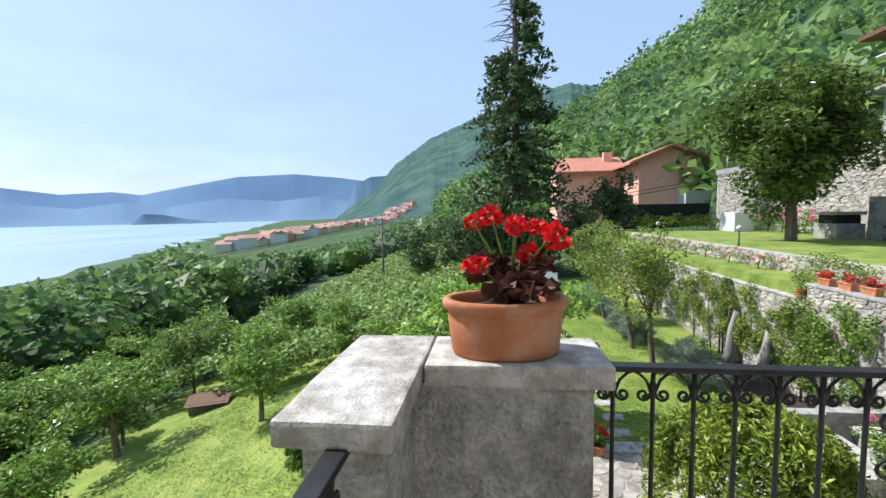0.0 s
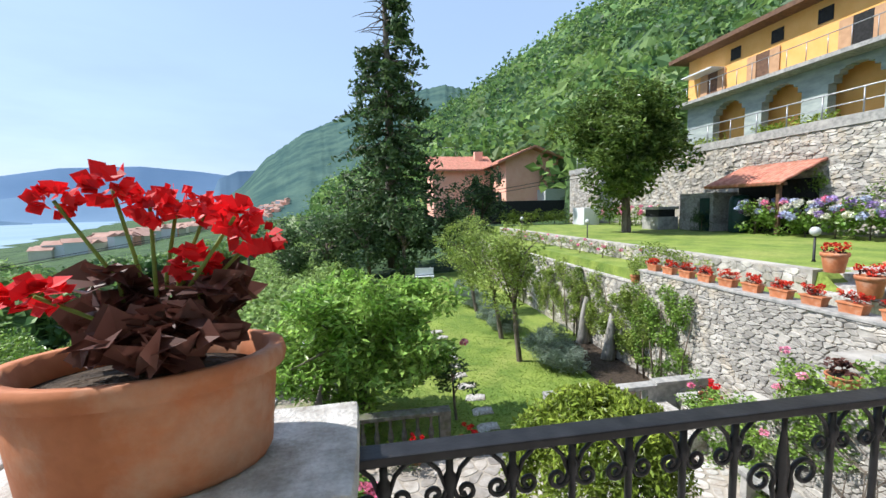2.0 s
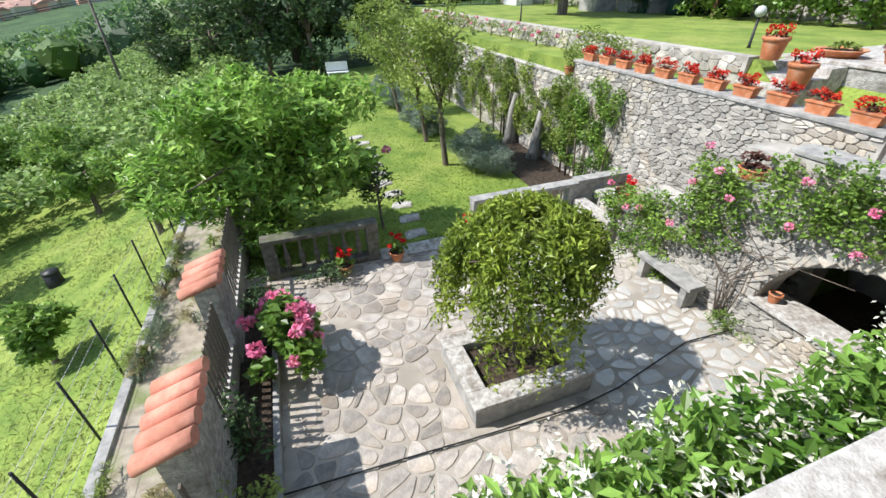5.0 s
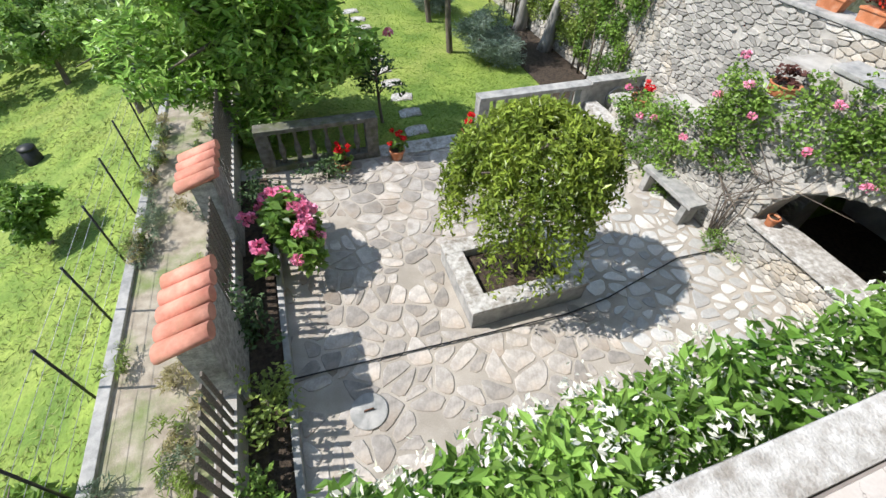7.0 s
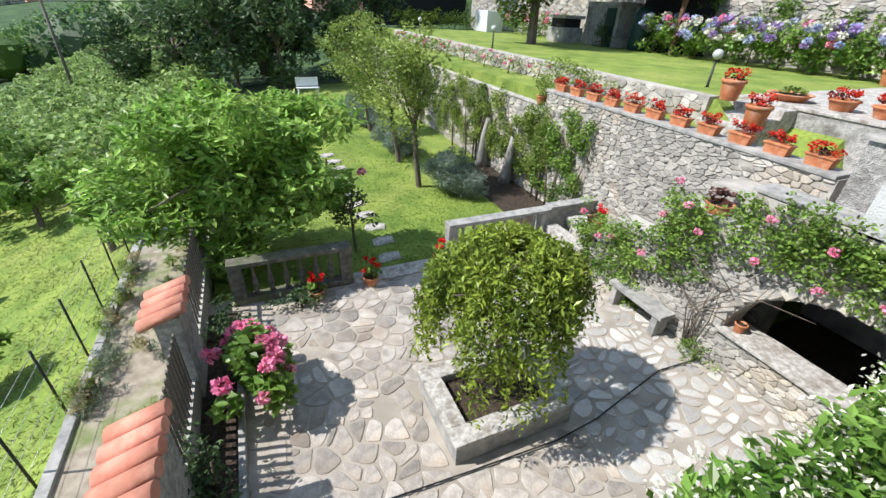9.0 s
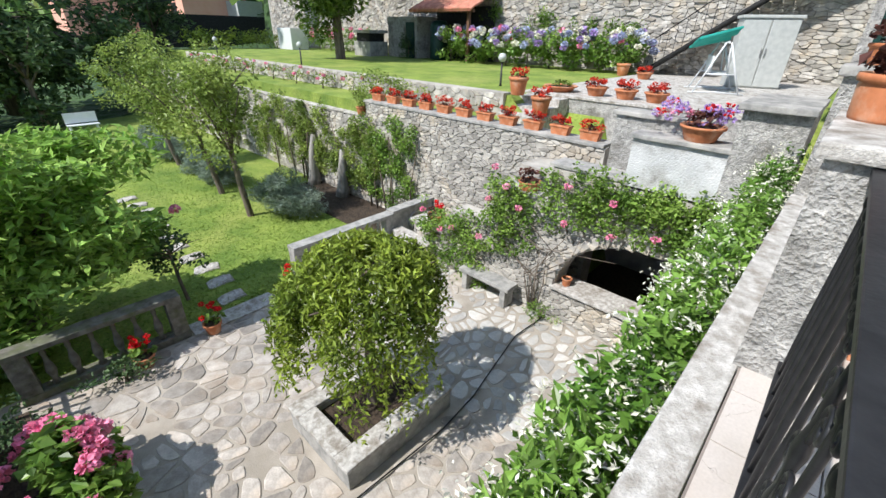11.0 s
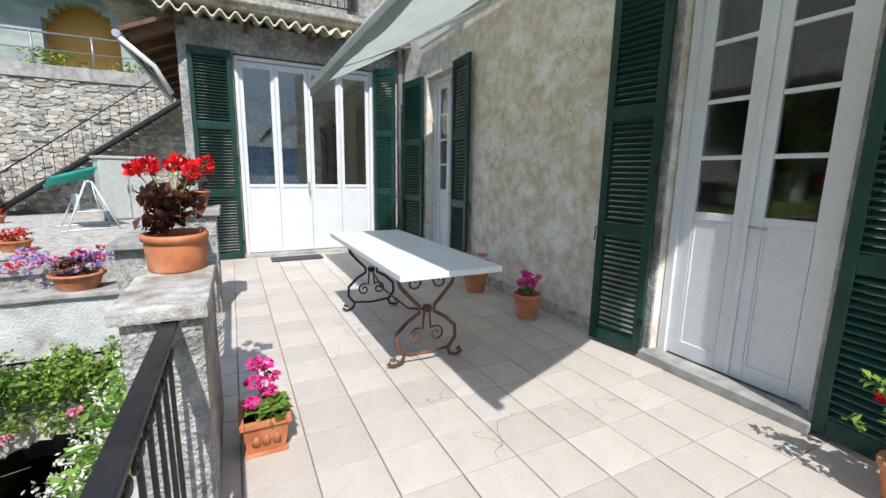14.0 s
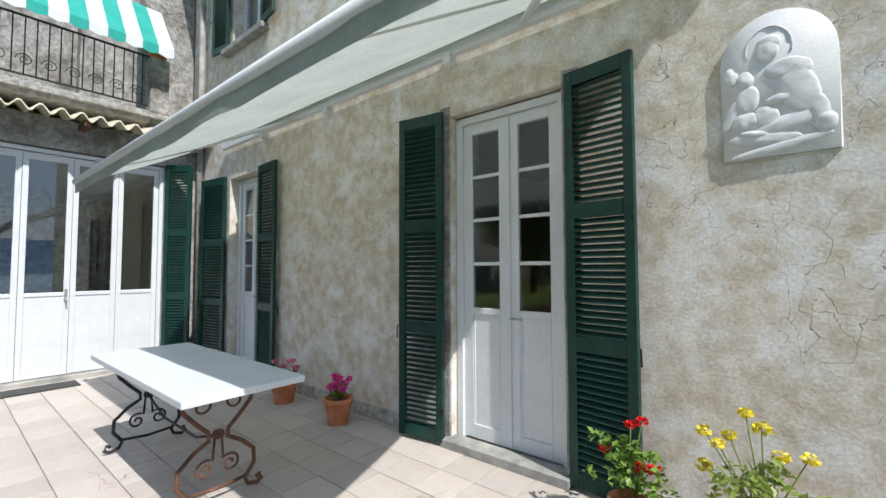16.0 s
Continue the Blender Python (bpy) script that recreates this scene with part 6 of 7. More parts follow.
# ---- orange house ----
oh = thing("orange_house", (0, 0, 0), "long orange house over stone arches with brown shutters", "house")
OX = 26.5
part("upper_wall", box(OX, OX + 9, 4.0, 30.4, 8.0, 11.1), M_ORANGEWALL, oh)
bm = bmesh.new()
ys = [30.4]
arches = [(28.1, 25.7), (24.6, 22.3), (21.0, 18.6), (17.3, 14.9), (13.5, 11.1), (9.8, 7.4)]
prev = 30.4
for a, c in arches:
    box(OX, OX + 0.5, a, prev, 4.05, 7.9, bm)
    m, r = (a + c) / 2, (a - c) / 2
    for k in range(10):
        y0, y1 = a - (a - c) * k / 10, a - (a - c) * (k + 1) / 10
        z0 = 6.4 + 1.25 * math.sqrt(max(0, 1 - (((y0 + y1) / 2 - m) / r) ** 2))
        box(OX, OX + 0.5, y1, y0, z0, 7.9, bm)
    box(OX, OX + 0.5, c, a, 4.05, 5.0, bm)
    prev = c
box(OX, OX + 0.5, 4.0, prev, 4.05, 7.9, bm)
part("arcade", bm, material("green_grey_stone_cladding", (0.26, 0.30, 0.29), (0.38, 0.42, 0.40), scale=1.2, fine=6, rough=0.8, bump=0.3, stretch=(1, 1, 3)), oh, "grey-green stone arcade")
part("arcade_back", box(OX + 1.1, OX + 1.4, 4.0, 30.4, 4.05, 8.0), M_ORANGEWALL, oh)
part("balcony_slab", box(OX - 1.1, OX, 4.0, 30.6, 7.9, 8.1), M_GREYCAP, oh)
part("roof", (lambda b: b)(box(OX - 1.0, OX + 10, 3.5, 31.2, 11.1, 11.35)), M_BROWN, oh, "dark eave of the roof")
part("roof_tiles", (lambda v: (v, [(0, 1, 2, 3), (4, 5, 1, 0), (3, 2, 5, 4), (0, 3, 4), (1, 5, 2)]))([(OX - 1.0, 3.5, 11.36), (OX - 1.0, 31.2, 11.36), (OX + 10, 31.2, 11.36), (OX + 10, 3.5, 11.36), (OX + 4.5, 3.5, 13.2), (OX + 4.5, 31.2, 13.2)]), M_ROOF, oh)
part("balcony_rail", tube([(OX - 1.05, 4.0, 9.0), (OX - 1.05, 30.5, 9.0)], 0.025, 5), M_METAL, oh)
post = part("rail_post", tube([(0, 0, 8.1), (0, 0, 9.0)], 0.02, 5), M_METAL, oh, at=(OX - 1.05, 30.3, 0)).data
for k in range(1, 27):
    shared("rail_post", post, oh, Matrix.Translation((OX - 1.05, 30.3 - k, 0)))
wn = part("attic_window", box(OX - 0.05, OX + 0.02, -0.35, 0.35, 10.0, 10.7), M_DARK, oh, at=(0, 26.5, 0)).data
for y in (23.8, 21.3, 18.2, 15.8, 13.0, 10.0):
    shared("attic_window", wn, oh, Matrix.Translation((0, y, 0)))
for y, dark in ((28.2, 0), (24.6, 0), (19.6, 1), (15.2, 0), (11.0, 1)):
    part("window", box(OX - 0.04, OX + 0.02, y - 0.5, y + 0.5, 8.15, 9.75), M_DARK if dark else M_BROWN, oh)
    for sd in (-1, 1):
        part("shutter", box(OX - 0.08, OX - 0.042, y + sd * 0.72 - 0.3, y + sd * 0.72 + 0.3, 8.15, 9.75), material("light_brown_shutter", (0.42, 0.24, 0.13), (0.5, 0.3, 0.17), scale=4), oh)
for y in (28.6, 14.0):
    part("sun_blind", box(OX - 1.0, OX, y - 1.3, y + 1.3, 9.75, 9.83), M_WHITE, oh)
gr2 = thing("terrace_railing", (22.5, 0, 4.5), "pale metal railing on top of the high wall", "railing")
part("top_rail", tube([(0, 3, 1.0), (0, 39, 1.0)], 0.03, 6), M_METAL, gr2)
part("mid_rail", tube([(0, 3, 0.5), (0, 39, 0.5)], 0.02, 6), M_METAL, gr2)
post = part("post", tube([(0, 0, 0), (0, 0, 1.0)], 0.03, 6), M_METAL, gr2, at=(0, 3, 0)).data
for k in range(1, 25):
    shared("post", post, gr2, Matrix.Translation((0, 3 + 1.5 * k, 0)))
for k in range(11):
    if k % 3 == 2:
        continue
    shrub("terrace_hedge", (23.6, 6.5 + 2.1 * k, 4.3), (0.6, 1.15, 0.5), "clipped green hedge on the upper terrace", M_LEAFY, 300, 0.16, group="upper terrace hedge")

# ---- salmon house ----
pk = thing("salmon_house", (0, 0, 0), "salmon-pink house with a low gabled tile roof", "house")
v = [(21.0, 55, 0), (28.4, 55, 0), (28.4, 55, 7.0), (24.5, 55, 8.6), (21.0, 55, 7.3), (21.0, 66, 0), (28.4, 66, 0), (28.4, 66, 7.0), (24.5, 66, 8.6), (21.0, 66, 7.3)]
part("wall", (v, [(0, 1, 2, 3, 4), (9, 8, 7, 6, 5), (0, 4, 9, 5), (1, 6, 7, 2), (4, 3, 8, 9), (3, 2, 7, 8)]), M_PINKWALL, pk)
for a, c in (((19.6, 6.95), (24.5, 8.95)), ((24.5, 8.95), (29.6, 6.95))):
    vv = [(a[0], 53.8, a[1]), (c[0], 53.8, c[1]), (c[0], 67, c[1]), (a[0], 67, a[1])]
    part("roof_slope", (vv + [(x, y, z - 0.28) for x, y, z in vv], [(0, 1, 2, 3), (7, 6, 5, 4), (0, 4, 5, 1), (1, 5, 6, 2), (2, 6, 7, 3), (3, 7, 4, 0)]), [M_ROOF], pk, "orange tile roof slope")
part("wing_wall", box(12.6, 20.9, 62, 69, 0, 6.6), M_PINKWALL, pk)
vv = [(11.9, 61.0, 6.7), (21.6, 61.0, 6.7), (21.6, 65.6, 9.0), (11.9, 65.6, 9.0)]
part("wing_roof", (vv + [(x, y, z - 0.25) for x, y, z in vv], [(0, 1, 2, 3), (7, 6, 5, 4), (0, 4, 5, 1), (1, 5, 6, 2), (2, 6, 7, 3), (3, 7, 4, 0)]), M_ROOF, pk, "orange tile roof")
part("chimney", box(19.2, 20.4, 64, 64.8, 8.0, 9.5), M_PINKWALL, pk)
for y in (57.5, 61):
    for z in (1.6, 4.4):
        wdw = part("window", box(20.93, 20.998, y - 0.55, y + 0.55, z, z + 1.5), M_DARK, pk)
        part("window_shutter", box(20.90, 20.96, y + 0.56, y + 1.1, z, z + 1.5), M_BROWN, wdw)
part("garage", box(25.2, 28.6, 52.4, 54.98, 0, 3.4), M_GREYPLASTIC, pk, "grey box room at the house foot")
part("aerial", tube([(16.5, 65, 8.6), (16.5, 65, 10.3), (14.6, 65, 10.2)], 0.03, 5), M_METAL, pk)
tagged(part("dark_fence", box(14.5, 25.5, 45.5, 45.6, -0.5, 1.9), M_DARK), "dark green mesh screen fence", "fence")

# ---- conifer ----
co = thing("tall_conifer", (5.6, 38.0, -3.2), "tall dark conifer with a thin bare upper trunk", "tree")
part("trunk", tube([(0, 0, -0.3), (0, 0, 6), (0.1, 0, 14), (0, 0, 22), (-0.2, 0, 29)], [0.5, 0.42, 0.3, 0.16, 0.04], 9), M_BARK, co)
pts, pts2 = [], []
bm = bmesh.new()
for k in range(300):
    f = rnd(0, 1) ** 1.1
    z = 2.0 + 25.5 * f
    R = (5.4 * (1 - f) ** 0.85 + 0.4) * rnd(0.65, 1.1)
    a = rnd(0, 2 * math.pi)
    thin = f > 0.62 and math.cos(a) < 0.35
    if f < 0.8 or k % 2:
        tube([(0, 0, z), (R * 0.6 * math.cos(a), R * 0.6 * math.sin(a), z - 0.1), (R * math.cos(a), R * math.sin(a), z - 0.35 * R * 0.5)], [0.05, 0.035, 0.012], 5, bm=bm)
    if thin and rnd(0, 1) < 0.8:
        continue
    for j in range(46):
        t = rnd(0.2, 1.0)
        pts.append((R * t * math.cos(a) + rnd(-0.4, 0.4), R * t * math.sin(a) + rnd(-0.4, 0.4), z - 0.35 * R * 0.5 * t * t + rnd(-0.45, 0.2)))
part("branch_set", bm, M_BARK, co, kind="stuff")
part("crown", leaves(pts, 0.6, up=0.2, aspect=0.42, droop=0.5), M_LEAFD, co)

# ---- west side: tile-capped piers, slatted wall, path, fence ----
wall("wall_west_garden", "x", 2.95, -0.2, 4.06, 20.0, -4.4, -3.0, M_MORTAR, (), "low stone wall at the garden's west edge")
for y0, y1, nm in ((6.45, 7.45, 5), (8.75, 9.55, 4)):
    pr = thing("tiled_pier", (2.85, (y0 + y1) / 2, -4.2), "rendered pier capped with red clay tiles", "pier", "tile-capped piers")
    h = (y1 - y0) / 2
    part("shaft", cut(box(-0.12, 0.14, -h + 0.05, h - 0.05, 0.0, 2.18), 2, 0.2), M_PLASTERG, pr)
    for k in range(nm):
        y = -h + (k + 0.5) * 2 * h / nm
        part("clay_tile", tube([(-0.27, y, 2.13), (0.0, y, 2.22), (0.22, y, 2.29)], [0.105, 0.1, 0.095], 10, flat=0.62), M_ROOF, pr)
sl = thing("slat_fence", (2.88, 0, -3.0), "weathered grey vertical slat fence on the low wall", "fence")
part("rail", box(-0.02, 0.02, 7.47, 8.72, 0.25, 0.29), M_WOOD, sl)
part("rail", box(-0.02, 0.02, 9.6, 16.0, 0.6, 0.64), M_WOOD, sl)
part("rail", box(-0.02, 0.02, 4.6, 6.42, 0.25, 0.29), M_WOOD, sl)
me = part("slat", box(-0.011, 0.011, -0.025, 0.025, 0, 0.85), M_WOOD, sl, at=(0.035, 7.5, 0)).data
for k in range(1, 11):
    shared("slat", me, sl, Matrix.Translation((0.035, 7.5 + 0.118 * k, 0)))
for k in range(15):
    shared("slat", me, sl, Matrix.Translation((0.035, 4.65 + 0.118 * k, 0)))
for k in range(40):
    shared("slat", me, sl, Matrix.Translation((0.035, 9.65 + 0.16 * k, 0)))
tagged(part("gravel_path", cut(box(1.15, 2.74, -2, 26, -4.3, -4.12), 1, 0.5), material("gravel_path_surface", (0.25, 0.21, 0.16), (0.38, 0.33, 0.26), scale=6, rough=1.0, bump=0.6, fine=70, stain=(0.14, 0.19, 0.05), stain_scale=1.2)), "narrow dry gravel path with grass tufts", "path", kind="structure")
tagged(part("kerb", worn_box(1.0, 1.15, -2, 26, -4.4, -4.06, step=0.7), M_GREYCAP), "low grey concrete kerb along the path", "kerb", kind="structure")
M_DRY = leafmat("dry_grass", (0.30, 0.26, 0.12), (0.45, 0.40, 0.21))
fe = thing("wire_fence", (0.82, 0, -4.25), "thin green wire fence on dark posts", "fence")
me = part("post", tube([(0, 0, -0.1), (0, 0, 1.15)], 0.018, 6), M_IRON, fe, at=(0, 4, 0)).data
for k in range(1, 14):
    shared("post", me, fe, Matrix.Translation((0, 4 + 1.25 * k, 0)))
for z in (0.15, 0.4, 0.65, 0.9, 1.1):
    part("wire", tube([(0, 4, z), (0, 20.3, z)], 0.004, 4), M_METAL, fe)
for k in range(110):
    y = rnd(4.5, 20)
    x = rnd(1.85, 2.68) if k % 4 else rnd(1.1, 1.3)
    shrub("path_tuft", (x, y, -4.13), (0.2, 0.34, 0.2), "tuft of dry grass and herbs beside the path", (M_DRY, M_LEAFG, M_LEAFO)[k % 3], 150, 0.13, aspect=0.12, group="path tufts", clump=5)

# ---- slope: young trees, vines, shed, bin ----
def ground_z(x, y):
    return float(height(x, y))


for x, y, hh, rr in ((-1.3, 12.4, 1.5, 0.7), (0.1, 16.6, 2.6, 1.2), (-5.5, 17.5, 3.2, 1.5), (-7.8, 21.5, 3.5, 1.7), (-11.5, 17.0, 4.2, 2.0), (-10.5, 25, 3.6, 1.8), (-15, 22, 4.0, 2.1), (-5.0, 25.5, 3.0, 1.4), (0.3, 6.3, 0.9, 0.6), (-13.5, 12.0, 4.0, 2.0), (-17, 15.5, 4.4, 2.3), (-9.5, 12.5, 2.6, 1.4), (-19, 10, 4.5, 2.4), (-14.5, 27.5, 4.2, 2.2), (-19, 20, 4.4, 2.3), (-8.0, 28.0, 3.2, 1.7), (-3.2, 21.5, 2.4, 1.2), (-12.5, 8.0, 3.6, 1.8), (-22, 26, 5, 2.6)):
    z = ground_z(x, y)
    tree("orchard_tree", (x, y, z), (x, y, z + hh * 0.68, rr, rr, hh * 0.36), "small fruit tree on the grassy slope", M_LEAF, n=1900, size=0.15 + 0.05 * rr, r=0.05 * rr + 0.02, clump=16, csize=0.42, limbs=5)
for k in range(34):
    x, y = rnd(-29, -7.5), rnd(7, 30)
    if x > -12 and 10 < y < 23:
        x -= 9
    z, rr, hh = ground_z(x, y), rnd(1.3, 2.3), rnd(2.6, 4.4)
    tree("slope_tree", (x, y, z), (x, y, z + hh * 0.6, rr, rr, hh * 0.42), "dense leafy fruit tree on the terraced slope", (M_LEAF, M_LEAFV, M_LEAF)[k % 3], n=1500, size=0.24, r=0.07, clump=18, csize=0.42, limbs=4)
hut = thing("slope_hut", (-10.2, 20.8, ground_z(-10.2, 20.8)), "small wooden hut with a sheet roof on the slope", "hut", rz=25)
part("wall", box(-0.8, 0.8, -0.5, 0.5, -0.5, 0.45), M_WOOD, hut)
part("roof", box(-0.95, 0.95, -0.65, 0.65, 0.455, 0.5), M_BROWN, hut, "rusty brown sheet roof", at=pose(0, 0, 0, 8, 0, 0))
bi = thing("compost_bin", (-2.9, 16.6, ground_z(-2.9, 16.6)), "small black plastic compost bin on the grass", "bin")
part("bin_body", lathe([(0.2, -0.1), (0.22, 0), (0.19, 0.4)], 14), M_RUBBER, bi)
part("lid", lathe([(0.21, 0.4), (0.2, 0.45), (0.001, 0.48)], 14), M_RUBBER, bi)
pole = thing("utility_pole", (-8.0, 46.0, ground_z(-8, 46)), "wooden utility pole carrying thin cables", "utility pole")
part("pole", tube([(0, 0, -0.5), (0, 0, 7.4)], [0.13, 0.09], 8), M_WOOD, pole)
for dz, ex in ((0, 0), (0.25, 1.2)):
    part("cable", tube([(-35 - ex, -35, 2.0 + dz), (-18, -18, 3.6 + dz), (0, 0, 7.1 + dz * 0.5), (12, -6, 7.6 + dz), (28, -14, 10.2 + dz)], 0.022, 4), M_RUBBER, pole)

vine_pts = []
for r in range(26):
    y = 22 + r * 2.0
    for k in range(26):
        x = -19 + k * 0.75 + 0.16 * (y - 22)
        if x > 1.0 + 0.02 * y:
            continue
        vine_pts.append((x + rnd(-0.3, 0.3), y + rnd(-0.4, 0.4), ground_z(x, y) + rnd(1.2, 2.0), 0.7, 0.9, 0.5))
c, u = blob_points(vine_pts, 42000, 0.3)
tagged(part("vineyard", leaves(c, 0.30, up=0.6, aspect=0.8), leafmat("leaf_vine", (0.17, 0.27, 0.07), (0.34, 0.45, 0.15), island=0.5)), "rows of vines trained over the hillside", "vineyard", kind="stuff")

# ---- woods ----
def crowd(name, spots, leaf, label, per, ico=ICO1, k_leaf=0.2):
    pieces, cl, sz = [], [], []
    v0, f0 = ico
    for x, y, z, r, h in spots:
        o = np.array([x, y, z])
        d = np.array([noise.noise(Vector(q) * 1.7 + Vector((x, y, 0))) for q in v0])
        pieces.append((v0 * np.array([r, r, h]) * (0.78 + 0.35 * d)[:, None] + o, f0))
        u = RNG.normal(size=(per, 3))
        u[:, 2] = np.abs(u[:, 2]) - 0.35
        u /= np.linalg.norm(u, axis=1)[:, None]
        cl.append(o + u * np.array([r, r, h]) * RNG.uniform(0.8, 1.12, (per, 1)))
        sz.append(np.full(per, r * k_leaf))
    cl, sz = np.concatenate(cl), np.concatenate(sz)
    lv = leaves(cl, sz, up=0.3, aspect=0.75)
    return tagged(part(name, joined([*pieces, lv]), leaf), label, "woods", kind="stuff")


SKY_AZ = [-72, -54, -49, -44, -40, -34, -29, -23.7, -17, -11.7, -7]
SKY_EL = [-7.2, -6.7, -5.5, -4.9, -2.8, -5.2, -4.0, -3.5, -2.3, -0.4, 0.8]
spots = []
for k in range(8000):
    r = 30 * math.exp(rnd(0, 1) * math.log(900 / 30))
    a = radians(rnd(-72, 62))
    x, y = 4 + r * math.sin(a), 3 + r * math.cos(a)
    w = x + max(0, y - 34) * 0.15
    if w > 24 and not (y < 46 and x < 45) and not (7 < x < 31 and 44 < y < 71):
        if rnd(0, 1) < (0.4 if r < 60 else 0.25):
            continue
        s = rnd(2.6, 7.2) * (1 + r / 200)
        spots.append((x, y, ground_z(x, y) + s * 0.6, s, s * rnd(0.9, 1.25)))
    elif r < 640 and ((w < -24 and y > 4) or (w < 16 and y > 74)):
        if rnd(0, 1) < 0.45:
            continue
        s = rnd(2.8, 5.2) * (1 + r / 420)
        z = ground_z(x, y) + s * 0.7
        lim = np.interp(math.degrees(a), SKY_AZ, SKY_EL)
        room = 1.3 + r * math.tan(radians(float(lim) + rnd(-2.8, -0.3))) - ground_z(x, y)
        if room < 1.6:
            continue
        if room < 1.7 * s:
            s = room / 1.7
            z = ground_z(x, y) + 0.7 * s
        spots.append((x, y, z, s, s * rnd(0.9, 1.2)))
# tall trees of the lower woods, each crown of several lobes
for k in range(520):
    r = 46 * math.exp(rnd(0, 1) * math.log(190 / 46))
    a = radians(rnd(-64, -13))
    x, y = 4 + r * math.sin(a), 3 + r * math.cos(a)
    w = x + max(0, y - 34) * 0.15
    if w > -20 - 0.05 * y:
        continue
    gz = ground_z(x, y)
    lim = np.interp(math.degrees(a), SKY_AZ, SKY_EL)
    room = 1.3 + r * math.tan(radians(float(lim) + rnd(-3.2, 0.3))) - gz
    if room < 4:
        continue
    hgt = min(room, rnd(9, 16))
    s = hgt * rnd(0.27, 0.36)
    for q in range(7):
        b, e = rnd(0, 2 * math.pi), rnd(-0.2, 1.0)
        ls = s * rnd(0.42, 0.62)
        spots.append((x + 0.62 * s * math.cos(b), y + 0.62 * s * math.sin(b), gz + hgt * (0.50 + 0.28 * e), ls, ls * rnd(0.85, 1.1)))
near_w = [s for s in spots if math.hypot(s[0], s[1]) < 150]
far_w = [s for s in spots if math.hypot(s[0], s[1]) >= 150]
for k, mt in enumerate((M_LEAFF, M_LEAFF2, M_LEAFF3)):
    crowd("woodland_near", near_w[k::3], mt, "mixed green woods on the hillside", 120, ICO1, 0.19)
    crowd("woodland_far", far_w[k::3], mt, "dense green woods covering the far hillside", 105, ICO1, 0.19)
for x, y, r, h in ((6.2, 33.5, 1.9, 3.2), (3.6, 34.5, 2.2, 3.4), (10.5, 34.5, 2.2, 3.6), (13.2, 37.5, 2.2, 3.8), (0.5, 36, 2.4, 3.4), (-3.0, 39, 2.4, 3.4)):
    z = ground_z(x, y)
    tree("boundary_tree", (x, y, z), (x, y, z + h, r, r, h * 0.85), "dark leafy tree at the end of the garden", M_LEAFD, n=2600, size=0.34, r=0.14, clump=26, csize=0.38)

# ---- lakeside town ----
def town_house(at, w, d, h, rz, wallm):
    t = thing("town_house", at, "small lakeside house with a terracotta roof", "house", "lakeside town", rz=rz)
    part("wall", box(-w, w, -d, d, -6, h), wallm, t)
    v = [(-w * 1.1, -d * 1.1, h), (w * 1.1, -d * 1.1, h), (w * 1.1, d * 1.1, h), (-w * 1.1, d * 1.1, h), (-w * 1.1, 0, h + d * 0.55), (w * 1.1, 0, h + d * 0.55)]
    part("roof", (v, [(0, 1, 5, 4), (2, 3, 4, 5), (0, 4, 3), (1, 2, 5), (3, 2, 1, 0)]), M_TOWNROOF, t)
    return t


# terracotta greyed in its base colour to stand for distance haze
M_TOWNROOF = material("town_roof_haze_tint", (0.40, 0.23, 0.18), (0.48, 0.30, 0.24), scale=0.3, rough=0.9, bump=0)
towns = [town_house((0, 0, 0), 5.5, 4.2, 6, 0, M_PALE), town_house((0, 0, 0), 6.5, 4.6, 8, 0, M_WHITE), town_house((0, 0, 0), 5, 4, 6.5, 0, M_PINKWALL)]
for k in range(300):
    f = rnd(0, 1)
    r = 350 + 640 * f ** 1.1
    a = radians(-33.5 + 19.5 * f ** 0.8 + rnd(-1.6, 5.6) * (1 - 0.3 * f))
    x, y = 4 + r * math.sin(a), 3 + r * math.cos(a)
    z = max(ground_z(x, y), -31.5)
    if math.degrees(a) > -20.5 and r > 705:
        e = float(np.interp(math.degrees(a), [-21, -17, -13.8, -8.4], [-0.5, 1.5, 6.0, 10.2]))
        z = max(z, -34 + (35.3 + 2100 * math.tan(radians(e))) * ((r - 700) / 1400) ** 1.1 - 1.5)
    m = pose(x, y, z, 0, 0, rnd(0, 180))
    if k < 3:
        towns[k].matrix_world = m
    else:
        copy_thing(towns[k % 3], m)

# ---- grass blades ----
gpts = []
for k in range(52000):
    if k % 3:
        x, y = rnd(2.9, 10.0), 11.1 + 18 * rnd(0, 1) ** 1.6
        z = LAWN
    else:
        x, y = rnd(-9, 0.95), rnd(5, 24)
        z = ground_z(x, y)
    gpts.append((x, y, z + 0.015))
tagged(part("grass", leaves(gpts, 0.075, up=0.05, aspect=0.16, fold=0.1), leafmat("grass_blade", (0.12, 0.215, 0.03), (0.25, 0.35, 0.06)), kind="stuff"), "short mown grass blades", "grass", kind="stuff")

rpts = []
while len(rpts) < 26000:
    x, y = rnd(-10, 0.9), 4.5 + 22 * rnd(0, 1) ** 1.3
    if noise.noise((x * 0.7, y * 0.7, 3.1)) + rnd(-0.5, 0.5) > 0.05:
        rpts.append((x, y, ground_z(x, y) + 0.03))
tagged(part("rough_grass", leaves(rpts, 0.14, up=0.05, aspect=0.14, fold=0.1), leafmat("rough_grass_blade", (0.16, 0.21, 0.05), (0.36, 0.40, 0.13), island=0.5), kind="stuff"), "long rough grass and herbs on the slope", "grass", kind="stuff")

